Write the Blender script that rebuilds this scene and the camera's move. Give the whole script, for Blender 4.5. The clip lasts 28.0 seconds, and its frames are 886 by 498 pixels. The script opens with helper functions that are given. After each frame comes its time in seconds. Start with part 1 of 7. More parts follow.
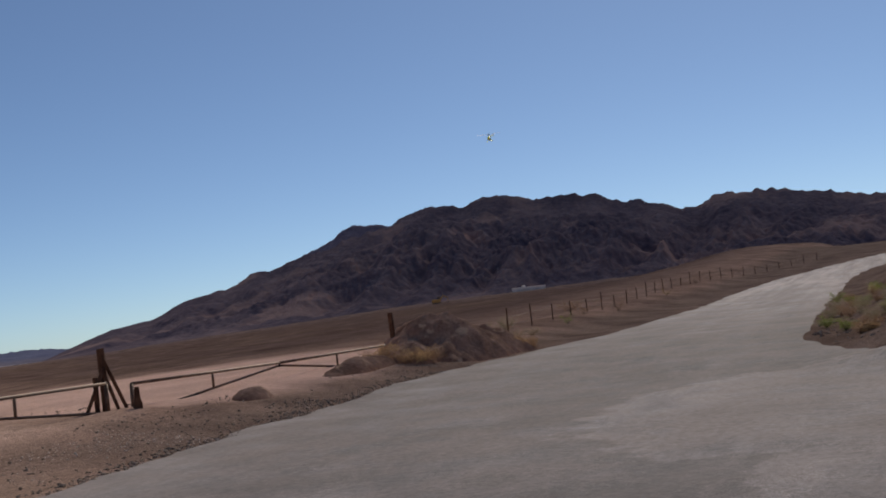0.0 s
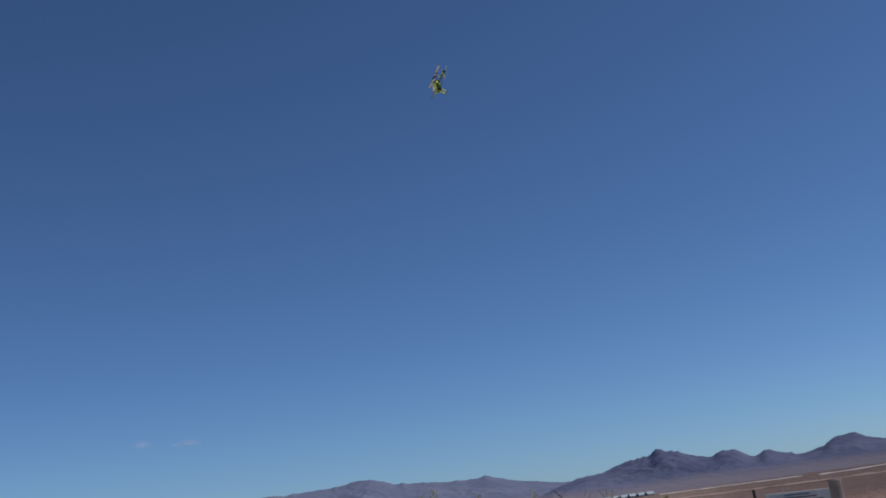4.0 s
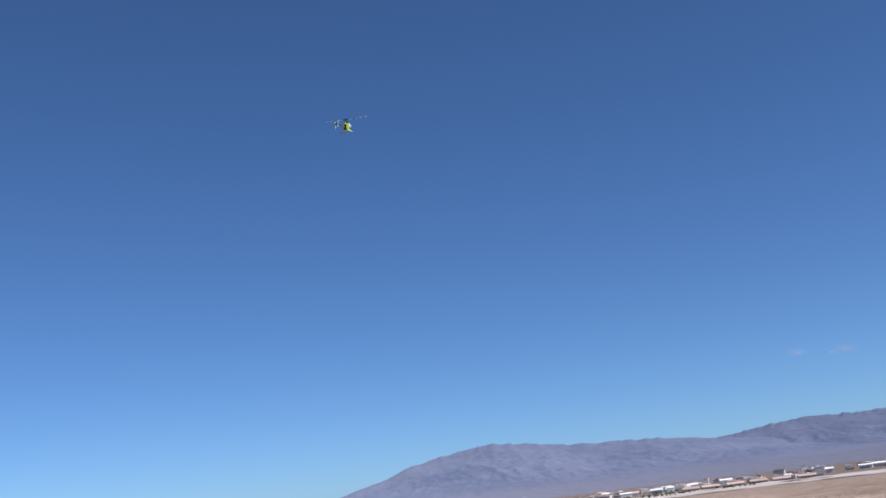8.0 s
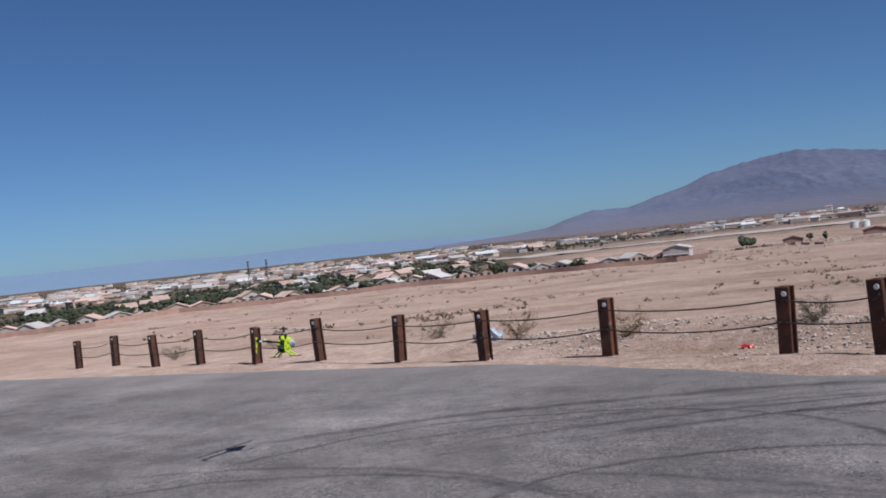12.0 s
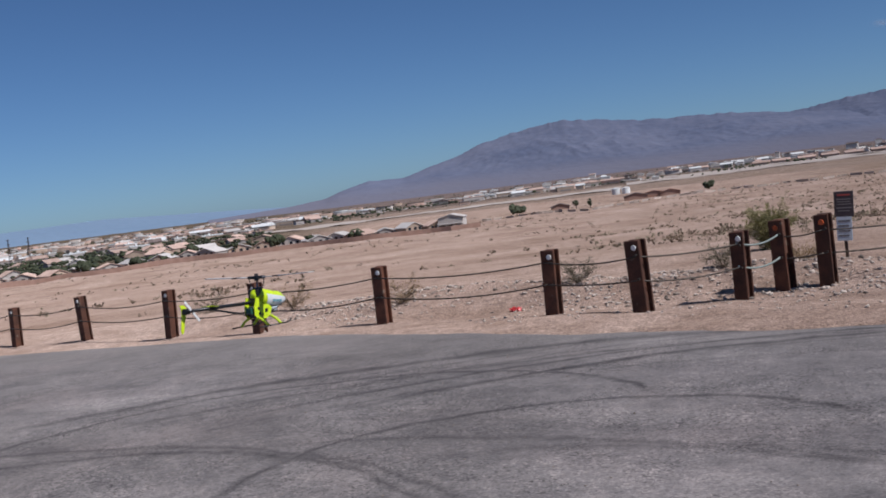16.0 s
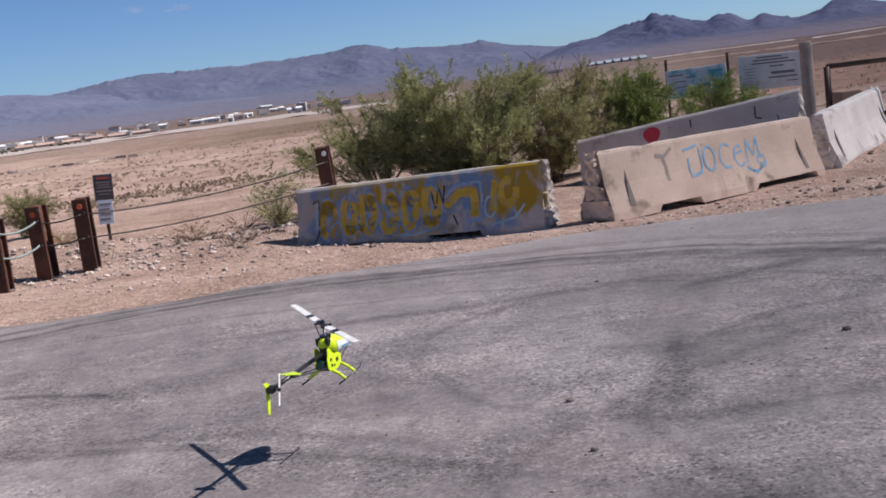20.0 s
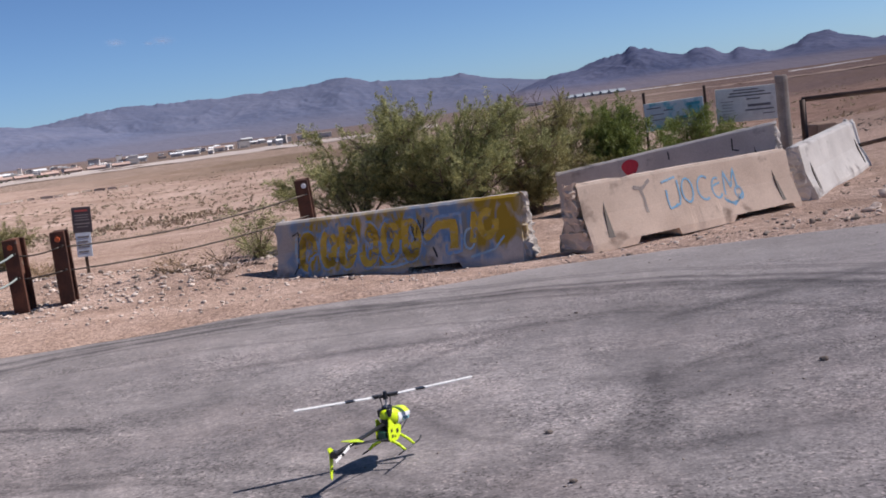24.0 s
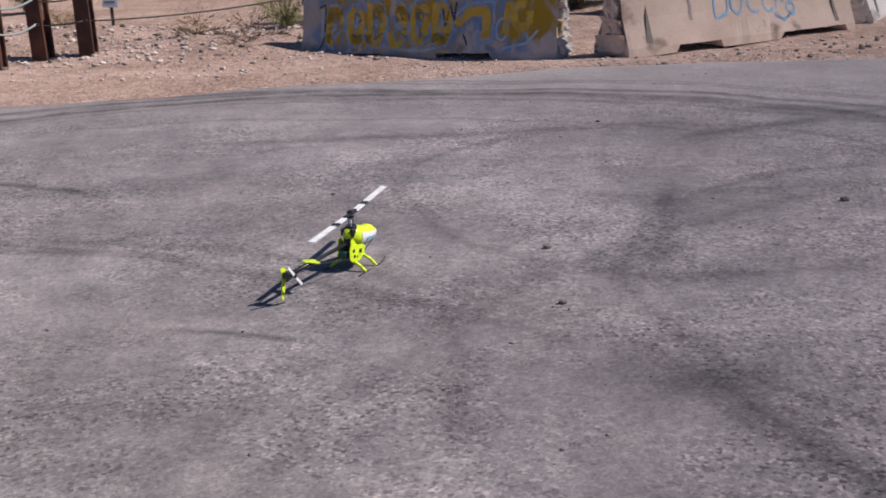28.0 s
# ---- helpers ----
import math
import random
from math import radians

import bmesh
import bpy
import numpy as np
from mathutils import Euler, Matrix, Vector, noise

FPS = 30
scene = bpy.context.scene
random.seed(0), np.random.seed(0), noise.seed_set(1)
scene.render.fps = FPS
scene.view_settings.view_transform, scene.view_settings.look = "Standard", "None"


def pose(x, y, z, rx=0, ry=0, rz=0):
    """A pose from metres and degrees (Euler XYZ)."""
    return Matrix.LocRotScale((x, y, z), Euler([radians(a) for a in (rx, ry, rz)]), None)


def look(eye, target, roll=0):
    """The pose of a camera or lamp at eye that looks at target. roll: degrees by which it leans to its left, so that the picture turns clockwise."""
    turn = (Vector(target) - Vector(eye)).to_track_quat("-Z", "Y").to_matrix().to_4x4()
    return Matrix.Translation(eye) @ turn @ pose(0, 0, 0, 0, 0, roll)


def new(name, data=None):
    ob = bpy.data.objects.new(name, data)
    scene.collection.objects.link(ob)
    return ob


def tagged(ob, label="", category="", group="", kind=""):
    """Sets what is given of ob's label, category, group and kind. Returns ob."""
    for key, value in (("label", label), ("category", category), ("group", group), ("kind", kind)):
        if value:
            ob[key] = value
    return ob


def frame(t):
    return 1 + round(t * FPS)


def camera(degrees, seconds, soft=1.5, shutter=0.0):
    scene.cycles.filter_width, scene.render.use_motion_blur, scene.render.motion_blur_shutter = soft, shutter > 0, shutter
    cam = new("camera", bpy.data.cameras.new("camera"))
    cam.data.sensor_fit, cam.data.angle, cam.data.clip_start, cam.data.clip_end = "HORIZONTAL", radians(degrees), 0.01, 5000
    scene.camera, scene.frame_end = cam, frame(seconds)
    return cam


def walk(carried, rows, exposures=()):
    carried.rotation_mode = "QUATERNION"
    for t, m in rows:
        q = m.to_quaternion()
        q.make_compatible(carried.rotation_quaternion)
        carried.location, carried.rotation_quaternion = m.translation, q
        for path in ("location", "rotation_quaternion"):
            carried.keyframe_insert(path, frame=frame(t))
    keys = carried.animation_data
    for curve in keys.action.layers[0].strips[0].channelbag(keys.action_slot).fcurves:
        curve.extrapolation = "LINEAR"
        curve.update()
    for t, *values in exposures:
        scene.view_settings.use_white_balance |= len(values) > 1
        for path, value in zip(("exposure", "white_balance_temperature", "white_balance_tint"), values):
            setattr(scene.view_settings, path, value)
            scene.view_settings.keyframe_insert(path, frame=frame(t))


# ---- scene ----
# the lens, and the way of the camera: seconds, place, bearing from north (+y), tilt, lean
cam = camera(42.82, 28.0, soft=1.8, shutter=0.08)


def aim(x, y, z, bearing, tilt, lean):
    return pose(x, y, z, 90 + tilt, 0, -bearing) @ pose(0, 0, 0, 0, 0, lean)


PATH = [
    (0.0, aim(0.100, 0.322, 1.866, 68.81, 3.57, -6.01)),
    (0.5, aim(0.047, 0.302, 1.869, 65.03, 4.24, -6.22)),
    (1.0, aim(-0.025, 0.280, 1.869, 61.42, 4.70, -6.26)),
    (1.5, aim(-0.081, 0.262, 1.853, 58.28, 3.81, -6.55)),
    (2.0, aim(-0.185, 0.251, 1.850, 53.49, 3.74, -6.39)),
    (2.5, aim(-0.246, 0.254, 1.872, 42.89, 4.24, -5.69)),
    (3.0, aim(-0.286, 0.263, 1.902, 28.49, 7.58, -5.58)),
    (3.5, aim(-0.312, 0.231, 1.882, 13.50, 10.86, -6.11)),
    (4.0, aim(-0.233, 0.171, 1.882, 2.51, 13.01, -7.32)),
    (4.4, aim(-0.198, 0.140, 1.878, -3.05, 14.49, -6.85)),
    (6.5, aim(-0.088, 0.026, 1.869, -24.27, 14.34, -7.08)),
    (7.0, aim(-0.070, 0.002, 1.868, -26.41, 13.85, -7.15)),
    (7.5, aim(-0.058, -0.023, 1.869, -28.37, 13.00, -7.70)),
    (8.0, aim(-0.052, -0.049, 1.872, -30.03, 12.49, -6.90)),
    (8.5, aim(-0.050, -0.080, 1.876, -31.92, 11.86, -6.79)),
    (9.0, aim(-0.052, -0.118, 1.884, -35.13, 10.47, -6.73)),
    (9.5, aim(-0.060, -0.167, 1.894, -36.59, 8.26, -6.83)),
    (10.0, aim(-0.049, -0.212, 1.901, -38.39, 6.43, -6.13)),
    (10.5, aim(0.035, -0.338, 1.892, -41.58, 4.37, -6.21)),
    (11.0, aim(0.064, -0.400, 1.896, -44.57, 2.15, -6.43)),
    (11.5, aim(0.080, -0.429, 1.902, -46.78, 0.21, -6.14)),
    (13.5, aim(0.062, -0.408, 1.867, -44.70, -1.95, -5.77)),
    (14.0, aim(0.081, -0.428, 1.873, -43.45, -1.90, -6.66)),
    (14.5, aim(0.072, -0.388, 1.860, -41.70, -2.06, -6.45)),
    (15.0, aim(0.043, -0.343, 1.854, -39.59, -2.56, -6.17)),
    (15.5, aim(0.048, -0.318, 1.850, -37.80, -2.71, -7.04)),
    (16.0, aim(0.074, -0.330, 1.856, -35.53, -3.22, -7.12)),
    (16.5, aim(0.093, -0.297, 1.854, -32.86, -3.63, -8.06)),
    (17.0, aim(0.076, -0.200, 1.839, -28.99, -4.28, -8.87)),
    (17.5, aim(0.021, -0.150, 1.841, -23.54, -5.39, -7.50)),
    (18.0, aim(-0.029, -0.060, 1.838, -17.15, -6.52, -7.22)),
    (18.5, aim(0.021, 0.020, 1.837, -10.05, -7.66, -6.89)),
    (19.0, aim(0.049, 0.052, 1.827, -5.82, -8.39, -7.20)),
    (19.5, aim(0.060, 0.057, 1.824, -2.38, -8.56, -7.54)),
    (20.0, aim(0.077, 0.076, 1.823, -0.00, -8.67, -7.36)),
    (20.5, aim(0.078, 0.069, 1.825, 1.94, -8.70, -7.18)),
    (21.0, aim(0.085, 0.086, 1.823, 2.64, -8.43, -7.18)),
    (21.5, aim(0.089, 0.076, 1.824, 2.07, -8.03, -7.36)),
    (23.5, aim(0.084, 0.065, 1.820, 1.26, -7.23, -6.84)),
    (24.0, aim(0.087, 0.066, 1.821, 1.20, -7.18, -7.32)),
    (24.5, aim(0.093, 0.076, 1.823, 0.68, -7.13, -7.71)),
    (25.0, aim(0.081, 0.069, 1.828, 0.47, -7.02, -7.70)),
    (25.5, aim(0.083, 0.064, 1.819, -0.14, -7.23, -7.45)),
    (26.0, aim(0.047, 0.075, 1.815, -0.59, -8.11, -5.57)),
    (26.5, aim(-0.043, 0.115, 1.807, 0.84, -8.62, -6.43)),
    (27.0, aim(-0.120, 0.259, 1.735, 2.99, -11.19, -8.19)),
    (27.5, aim(-0.028, 0.293, 1.779, 2.01, -17.41, -9.45)),
    (28.0, aim(0.237, 0.344, 1.848, -1.32, -17.99, -2.05)),
]
walk(cam, PATH, exposures=[(t, e, k, g) for t, e, k, g in ((0.0, 0.25, 7450, 13), (1.5, 0.17, 7250, 13), (3.0, 0.03, 6400, 14), (4.4, 0.0, 6000, 12), (7.0, 0.4, 5800, 12), (8.0, 0.42, 5800, 12), (9.5, 0.22, 5800, 12), (11.5, -0.3, 5850, 12), (14.0, -0.3, 5850, 12), (16.0, -0.3, 6000, 13), (17.0, -0.26, 6050, 14), (18.0, -0.06, 6150, 15), (18.7, 0.18, 6200, 16), (21.0, 0.36, 6300, 17), (26.6, 0.38, 6300, 17), (28.0, 0.22, 6300, 18))])

# ---- light: a clear late-morning sky, the sun in the east ----
SUN_BEARING, SUN_HEIGHT = 88.0, 46.0
world = bpy.data.worlds.new("desert_sky")
scene.world = world
world.use_nodes = True
wn, wl = world.node_tree.nodes, world.node_tree.links
sky = wn.new("ShaderNodeTexSky")
sky.sky_type, sky.sun_disc = "NISHITA", False
sky.sun_elevation, sky.sun_rotation = radians(SUN_HEIGHT), radians(SUN_BEARING)
sky.altitude, sky.air_density, sky.dust_density, sky.ozone_density = 600, 0.62, 0.5, 1.6
wn["Background"].inputs["Strength"].default_value = 0.069
tint = wn.new("ShaderNodeMix")
tint.data_type, tint.blend_type = "RGBA", "MULTIPLY"
tint.inputs[0].default_value, tint.inputs[7].default_value = 1.0, (0.725, 0.94, 1.13, 1)
wl.new(sky.outputs[0], tint.inputs[6])
wl.new(tint.outputs[2], wn["Background"].inputs["Color"])
sun = new("sun", bpy.data.lights.new("sun", "SUN"))
sun.data.energy, sun.data.angle, sun.data.color = 5.2, radians(0.53), (1.0, 0.95, 0.87)
sun.matrix_world = look((0, 0, 0), [-c for c in (
    math.sin(radians(SUN_BEARING)) * math.cos(radians(SUN_HEIGHT)),
    math.cos(radians(SUN_BEARING)) * math.cos(radians(SUN_HEIGHT)), math.sin(radians(SUN_HEIGHT)))])
scene.view_settings.exposure = 0.0


# ---- materials ----
def nodes_of(name):
    m = bpy.data.materials.new(name)
    m.use_nodes = True
    return m, m.node_tree.nodes, m.node_tree.links, m.node_tree.nodes["Principled BSDF"]


def surface(name, low, high, scale=4.0, rough=0.85, bump=0.3, metal=0.0, fine=60.0, local=False, vary=0.0, distort=0.0, stain=None, fan=None):
    """Two-tone weathered surface: broad blotches, fine grain, relief, a shift of tone from piece to piece, and outwash gravel up to a height."""
    m, n, l, p = nodes_of(name)
    co = n.new("ShaderNodeTexCoord").outputs["Object"] if local else n.new("ShaderNodeNewGeometry").outputs["Position"]
    broad, grain = n.new("ShaderNodeTexNoise"), n.new("ShaderNodeTexNoise")
    for tex, s, d in ((broad, scale, 6), (grain, fine, 4)):
        tex.inputs["Scale"].default_value, tex.inputs["Detail"].default_value = s, d
        tex.inputs["Distortion"].default_value = distort
        l.new(co, tex.inputs["Vector"])
    add = n.new("ShaderNodeMath")
    add.operation = "MULTIPLY_ADD"
    add.inputs[1].default_value, add.inputs[2].default_value = 0.45, 0.0
    l.new(grain.outputs[0], add.inputs[0])
    summed = n.new("ShaderNodeMath")
    summed.operation = "MULTIPLY_ADD"
    summed.inputs[1].default_value = 0.75
    l.new(broad.outputs[0], summed.inputs[0])
    l.new(add.outputs[0], summed.inputs[2])
    ramp = n.new("ShaderNodeValToRGB")
    ramp.color_ramp.elements[0].position, ramp.color_ramp.elements[1].position = 0.42, 0.78
    ramp.color_ramp.elements[0].color, ramp.color_ramp.elements[1].color = (*low, 1), (*high, 1)
    l.new(summed.outputs[0], ramp.inputs[0])
    colour = ramp.outputs[0]
    if stain:
        spot, cut, mix = n.new("ShaderNodeTexNoise"), n.new("ShaderNodeValToRGB"), n.new("ShaderNodeMix")
        spot.inputs["Scale"].default_value, spot.inputs["Detail"].default_value = stain[1], 8
        l.new(co, spot.inputs["Vector"])
        cut.color_ramp.elements[0].position, cut.color_ramp.elements[1].position = stain[2], stain[2] + 0.1
        l.new(spot.outputs[0], cut.inputs[0])
        mix.data_type = "RGBA"
        l.new(cut.outputs[0], mix.inputs[0])
        l.new(colour, mix.inputs[6])
        mix.inputs[7].default_value = (*stain[0], 1)
        colour = mix.outputs[2]
    if fan:
        sep, edge, wash = n.new("ShaderNodeSeparateXYZ"), n.new("ShaderNodeMapRange"), n.new("ShaderNodeMix")
        l.new(co, sep.inputs[0])
        wave = n.new("ShaderNodeMath")
        wave.operation = "MULTIPLY_ADD"
        wave.inputs[1].default_value = fan[2] - fan[1]
        l.new(broad.outputs[0], wave.inputs[0])
        l.new(sep.outputs[2], wave.inputs[2])
        edge.inputs[1].default_value, edge.inputs[2].default_value = fan[2] + 0.2 * (fan[2] - fan[1]), fan[1] + 0.3 * (fan[2] - fan[1])
        l.new(wave.outputs[0], edge.inputs[0])
        wash.data_type = "RGBA"
        l.new(edge.outputs[0], wash.inputs[0])
        l.new(colour, wash.inputs[6])
        wash.inputs[7].default_value = (*fan[0], 1)
        colour = wash.outputs[2]
    if vary:
        info, hsv, val = n.new("ShaderNodeObjectInfo"), n.new("ShaderNodeHueSaturation"), n.new("ShaderNodeMath")
        val.operation = "MULTIPLY_ADD"
        val.inputs[1].default_value, val.inputs[2].default_value = vary, 1 - vary / 2
        l.new(info.outputs["Random"], val.inputs[0])
        l.new(val.outputs[0], hsv.inputs["Value"])
        l.new(colour, hsv.inputs["Color"])
        colour = hsv.outputs[0]
    l.new(colour, p.inputs["Base Color"])
    p.inputs["Roughness"].default_value, p.inputs["Metallic"].default_value = rough, metal
    p.inputs["Specular IOR Level"].default_value = 0.0 if rough > 0.84 else 0.5
    p.inputs["Diffuse Roughness"].default_value = 1.0 if rough > 0.84 else 0.0
    if bump:
        b = n.new("ShaderNodeBump")
        b.inputs["Strength"].default_value, b.inputs["Distance"].default_value = bump, 0.6 / fine
        l.new(summed.outputs[0], b.inputs["Height"])
        l.new(b.outputs[0], p.inputs["Normal"])
    return m


def paint(name, colour, rough=0.45, metal=0.0, coat=0.0):
    """Plain moulded or painted part with slight grime."""
    m, n, l, p = nodes_of(name)
    tex, ramp = n.new("ShaderNodeTexNoise"), n.new("ShaderNodeValToRGB")
    tex.inputs["Scale"].default_value = 25
    l.new(n.new("ShaderNodeTexCoord").outputs["Object"], tex.inputs["Vector"])
    ramp.color_ramp.elements[0].position, ramp.color_ramp.elements[1].position = 0.3, 0.6
    ramp.color_ramp.elements[0].color = (*[c * 0.82 for c in colour], 1)
    ramp.color_ramp.elements[1].color = (*colour, 1)
    l.new(tex.outputs[0], ramp.inputs[0])
    l.new(ramp.outputs[0], p.inputs["Base Color"])
    p.inputs["Roughness"].default_value, p.inputs["Metallic"].default_value = rough, metal
    p.inputs["Coat Weight"].default_value = coat
    return m


def leaves(name, low, high, scale=6.0):
    m, n, l, p = nodes_of(name)
    geo, ramp, tex = n.new("ShaderNodeNewGeometry"), n.new("ShaderNodeValToRGB"), n.new("ShaderNodeTexNoise")
    tex.inputs["Scale"].default_value = scale
    l.new(geo.outputs["Position"], tex.inputs["Vector"])
    mixed = n.new("ShaderNodeMath")
    mixed.operation = "MULTIPLY_ADD"
    mixed.inputs[1].default_value = 0.5
    l.new(geo.outputs["Random Per Island"], mixed.inputs[0])
    half = n.new("ShaderNodeMath")
    half.operation = "MULTIPLY"
    half.inputs[1].default_value = 0.5
    l.new(tex.outputs[0], half.inputs[0])
    l.new(half.outputs[0], mixed.inputs[2])
    ramp.color_ramp.elements[0].position, ramp.color_ramp.elements[1].position = 0.2, 0.75
    ramp.color_ramp.elements[0].color, ramp.color_ramp.elements[1].color = (*low, 1), (*high, 1)
    l.new(mixed.outputs[0], ramp.inputs[0])
    l.new(ramp.outputs[0], p.inputs["Base Color"])
    p.inputs["Roughness"].default_value = 0.7
    trans, add = n.new("ShaderNodeBsdfTranslucent"), n.new("ShaderNodeMixShader")
    l.new(ramp.outputs[0], trans.inputs["Color"])
    add.inputs[0].default_value = 0.3
    l.new(p.outputs[0], add.inputs[1])
    l.new(trans.outputs[0], add.inputs[2])
    l.new(add.outputs[0], n["Material Output"].inputs["Surface"])
    return m


# ---- shared geometry ----
def fbm(x, y, size, octaves=4, seed=0, ridged=False):
    """Smooth value noise on arrays, -1 to 1, with features of that size in metres."""
    x, y = np.asarray(x, float) / size, np.asarray(y, float) / size
    total, amp, norm = 0.0, 1.0, 0.0
    for o in range(octaves):
        xi, yi = np.floor(x), np.floor(y)
        fx, fy = x - xi, y - yi
        fx, fy = fx * fx * (3 - 2 * fx), fy * fy * (3 - 2 * fy)

        def corner(i, j):
            h = np.sin((xi + i) * 127.1 + (yi + j) * 311.7 + (seed + o) * 74.7) * 43758.5453
            return 2 * (h - np.floor(h)) - 1
        v = (corner(0, 0) * (1 - fx) + corner(1, 0) * fx) * (1 - fy) + (corner(0, 1) * (1 - fx) + corner(1, 1) * fx) * fy
        total = total + amp * ((1 - 2 * np.abs(v)) if ridged else v)
        norm += amp
        amp *= 0.5
        x, y = x * 2.03 + 11.3, y * 2.03 - 7.1
    return total / norm


def step(a, b, v):
    u = np.clip((np.asarray(v, float) - a) / (b - a), 0, 1)
    return u * u * (3 - 2 * u)


def bend(x):
    """How far the climbing road swings south past its straight."""
    return 0.003 * np.clip(np.asarray(x, float) - 95, 0, 200) ** 2


ROAD_X = (-400, 25, 40, 53, 77, 103, 129, 170, 230, 400)
ROAD_Z = (0, 0, 0.4, 0.58, 1.05, 1.85, 2.95, 5.3, 8.0, 12.0)
SLOPE_AZ = (-180, -120, -90, 5, 20, 30, 40, 50, 60, 66, 72.5, 80, 88, 110, 150, 180)
SLOPE = (0.0, 0.0, -0.062, -0.062, -0.045, -0.018, -0.005, 0.002, 0.011, 0.0165, 0.0195, 0.023, 0.027, 0.03, 0.01, 0.0)


def height(x, y):
    """The lie of the land: the lot, the climbing road, the shoulder, the bank and the wide slope to the valley."""
    x, y = np.asarray(x, float), np.asarray(y, float)
    d, az = np.hypot(x, y), np.degrees(np.arctan2(x, y))
    road = np.interp(x, ROAD_X, ROAD_Z) * (1 - step(17, 48, y)) * (1 - step(30, 160, -y))
    right = step(3.0, 21.0, x)
    z = road - 0.03 * np.logaddexp(0.0, (-8.0 - np.maximum(x, -70.0)) / 1.5) * 1.5 * (1 - step(20, 60, y))
    z = z - 0.13 * step(11.9, 13.6, y) * (1 - right) + 0.45 * step(13.0, 18, y) * right
    # dirt bank south of the climbing road
    z = z + step(0.3, 7, 2.8 - y - bend(x) + 0.6 * fbm(x, y, 3, 3, 5)) * step(22.5, 31, x) * (2.0 + 0.5 * fbm(x, y, 6, 3, 9)) * (1 - step(120, 260, x))
    slope = np.interp(az, SLOPE_AZ, SLOPE)
    run = slope * np.maximum(d - 20, 0)
    ratio = np.minimum(np.abs(slope) / 0.062, 1.0)
    floor = 0.5 + 14.0 * ratio
    down = -floor * np.tanh(-run / floor) - 15.0 * ratio * (1 - np.exp(-np.maximum(d - 20, 0) / 2400))
    run = np.where(slope < 0, down, np.minimum(run, slope * 1300))
    side = step(12, 40, y)
    return z + run * side


def rough(x, y):
    """Small unevenness of the open ground."""
    x, y = np.asarray(x, float), np.asarray(y, float)
    d = np.hypot(x, y)
    off = step(11.6, 13.5, y)
    z = 0.035 * fbm(x, y, 0.9, 4, 3) + off * 0.10 * fbm(x, y, 3.5, 3, 21)
    # heaps of rubble behind the cable fence, hummocks further out
    berm = np.exp(-((y - 15.6 - 0.4 * fbm(x, y, 4, 2, 8)) / 1.1) ** 2) * step(-30, -9, x) * (1 - step(-4, 1.5, x))
    z = z + berm * (0.28 + 0.22 * fbm(x, y, 1.6, 4, 14))
    z = z + off * step(22, 90, d) * fbm(x, y, 24, 4, 31) * (0.35 + 0.8 * step(80, 400, d))
    return z


LOT_EDGE_X = (-400, -30, -18, -12, -7.5, -4, -1.5, 1.5, 8, 13, 18.6, 24, 29, 36, 47, 60, 400)
LOT_EDGE_Y = (12.8, 12.8, 12.9, 12.2, 11.1, 10.6, 11.2, 11.9, 11.8, 11.8, 12.9, 13.4, 13.8, 13.2, 11.7, 11.5, 11.5)


def paved(x, y):
    """Metres inside the asphalt (negative outside)."""
    x, y = np.asarray(x, float), np.asarray(y, float) + bend(x)
    north = np.interp(x, LOT_EDGE_X, LOT_EDGE_Y) - y + (0.24 + 0.22 * step(9, 15, x)) * fbm(x, y, 1.6, 5, 44)
    south = y - np.interp(x, (-400, 20, 27, 34, 60, 400), (-16, -16, 1.0, 2.9, 3.4, 3.4)) + 0.2 * fbm(x, y, 1.1, 3, 45)
    return np.minimum(north, south)


def lot_z(x, y):
    return height(x, y) + 0.012 * fbm(x, y, 2.2, 3, 77)


def ground_z(x, y):
    inside = step(-0.35, 0.3, paved(x, y))
    return height(x, y) + rough(x, y) * (1 - inside) - 0.07 * inside


def gz(x, y):
    return float(ground_z(x, y))


def mesh_of(name, verts, faces, mat, smooth=False):
    me = bpy.data.meshes.new(name)
    verts, faces = np.asarray(verts, np.float32), np.asarray(faces, np.int32)
    k = faces.shape[1]
    me.vertices.add(len(verts))
    me.vertices.foreach_set("co", verts.ravel())
    me.loops.add(faces.size)
    me.loops.foreach_set("vertex_index", faces.ravel())
    me.polygons.add(len(faces))
    me.polygons.foreach_set("loop_start", np.arange(0, faces.size, k, dtype=np.int32))
    me.polygons.foreach_set("loop_total", np.full(len(faces), k, np.int32))
    if smooth:
        me.polygons.foreach_set("use_smooth", np.ones(len(faces), bool))
    me.update(calc_edges=True)
    me.materials.append(mat)
    return me


def grid_faces(rows, cols, wrap=False):
    r, c = np.meshgrid(np.arange(rows - 1), np.arange(cols if wrap else cols - 1), indexing="ij")
    a, b = r * cols + c, r * cols + (c + 1) % cols
    return np.stack([a, b, b + cols, a + cols], -1).reshape(-1, 4)


def part(name, bm, material, parent=None, label="", smooth=False, at=None):
    """One bmesh as one mesh object, under a thing or a part."""
    me = bpy.data.meshes.new(name)
    bm.normal_update()
    bm.to_mesh(me)
    bm.free()
    for mm in (material if isinstance(material, (list, tuple)) else [material]):
        me.materials.append(mm)
    if smooth:
        for f in me.polygons:
            f.use_smooth = True
    ob = new(name, me)
    if parent is not None:
        ob.parent = parent
    if at is not None:
        ob.matrix_basis = at
    if label:
        ob["label"] = label
    return ob


def empty(name, m, label, category, group=""):
    ob = new(name)
    ob.matrix_basis = m
    return tagged(ob, label, category, group)


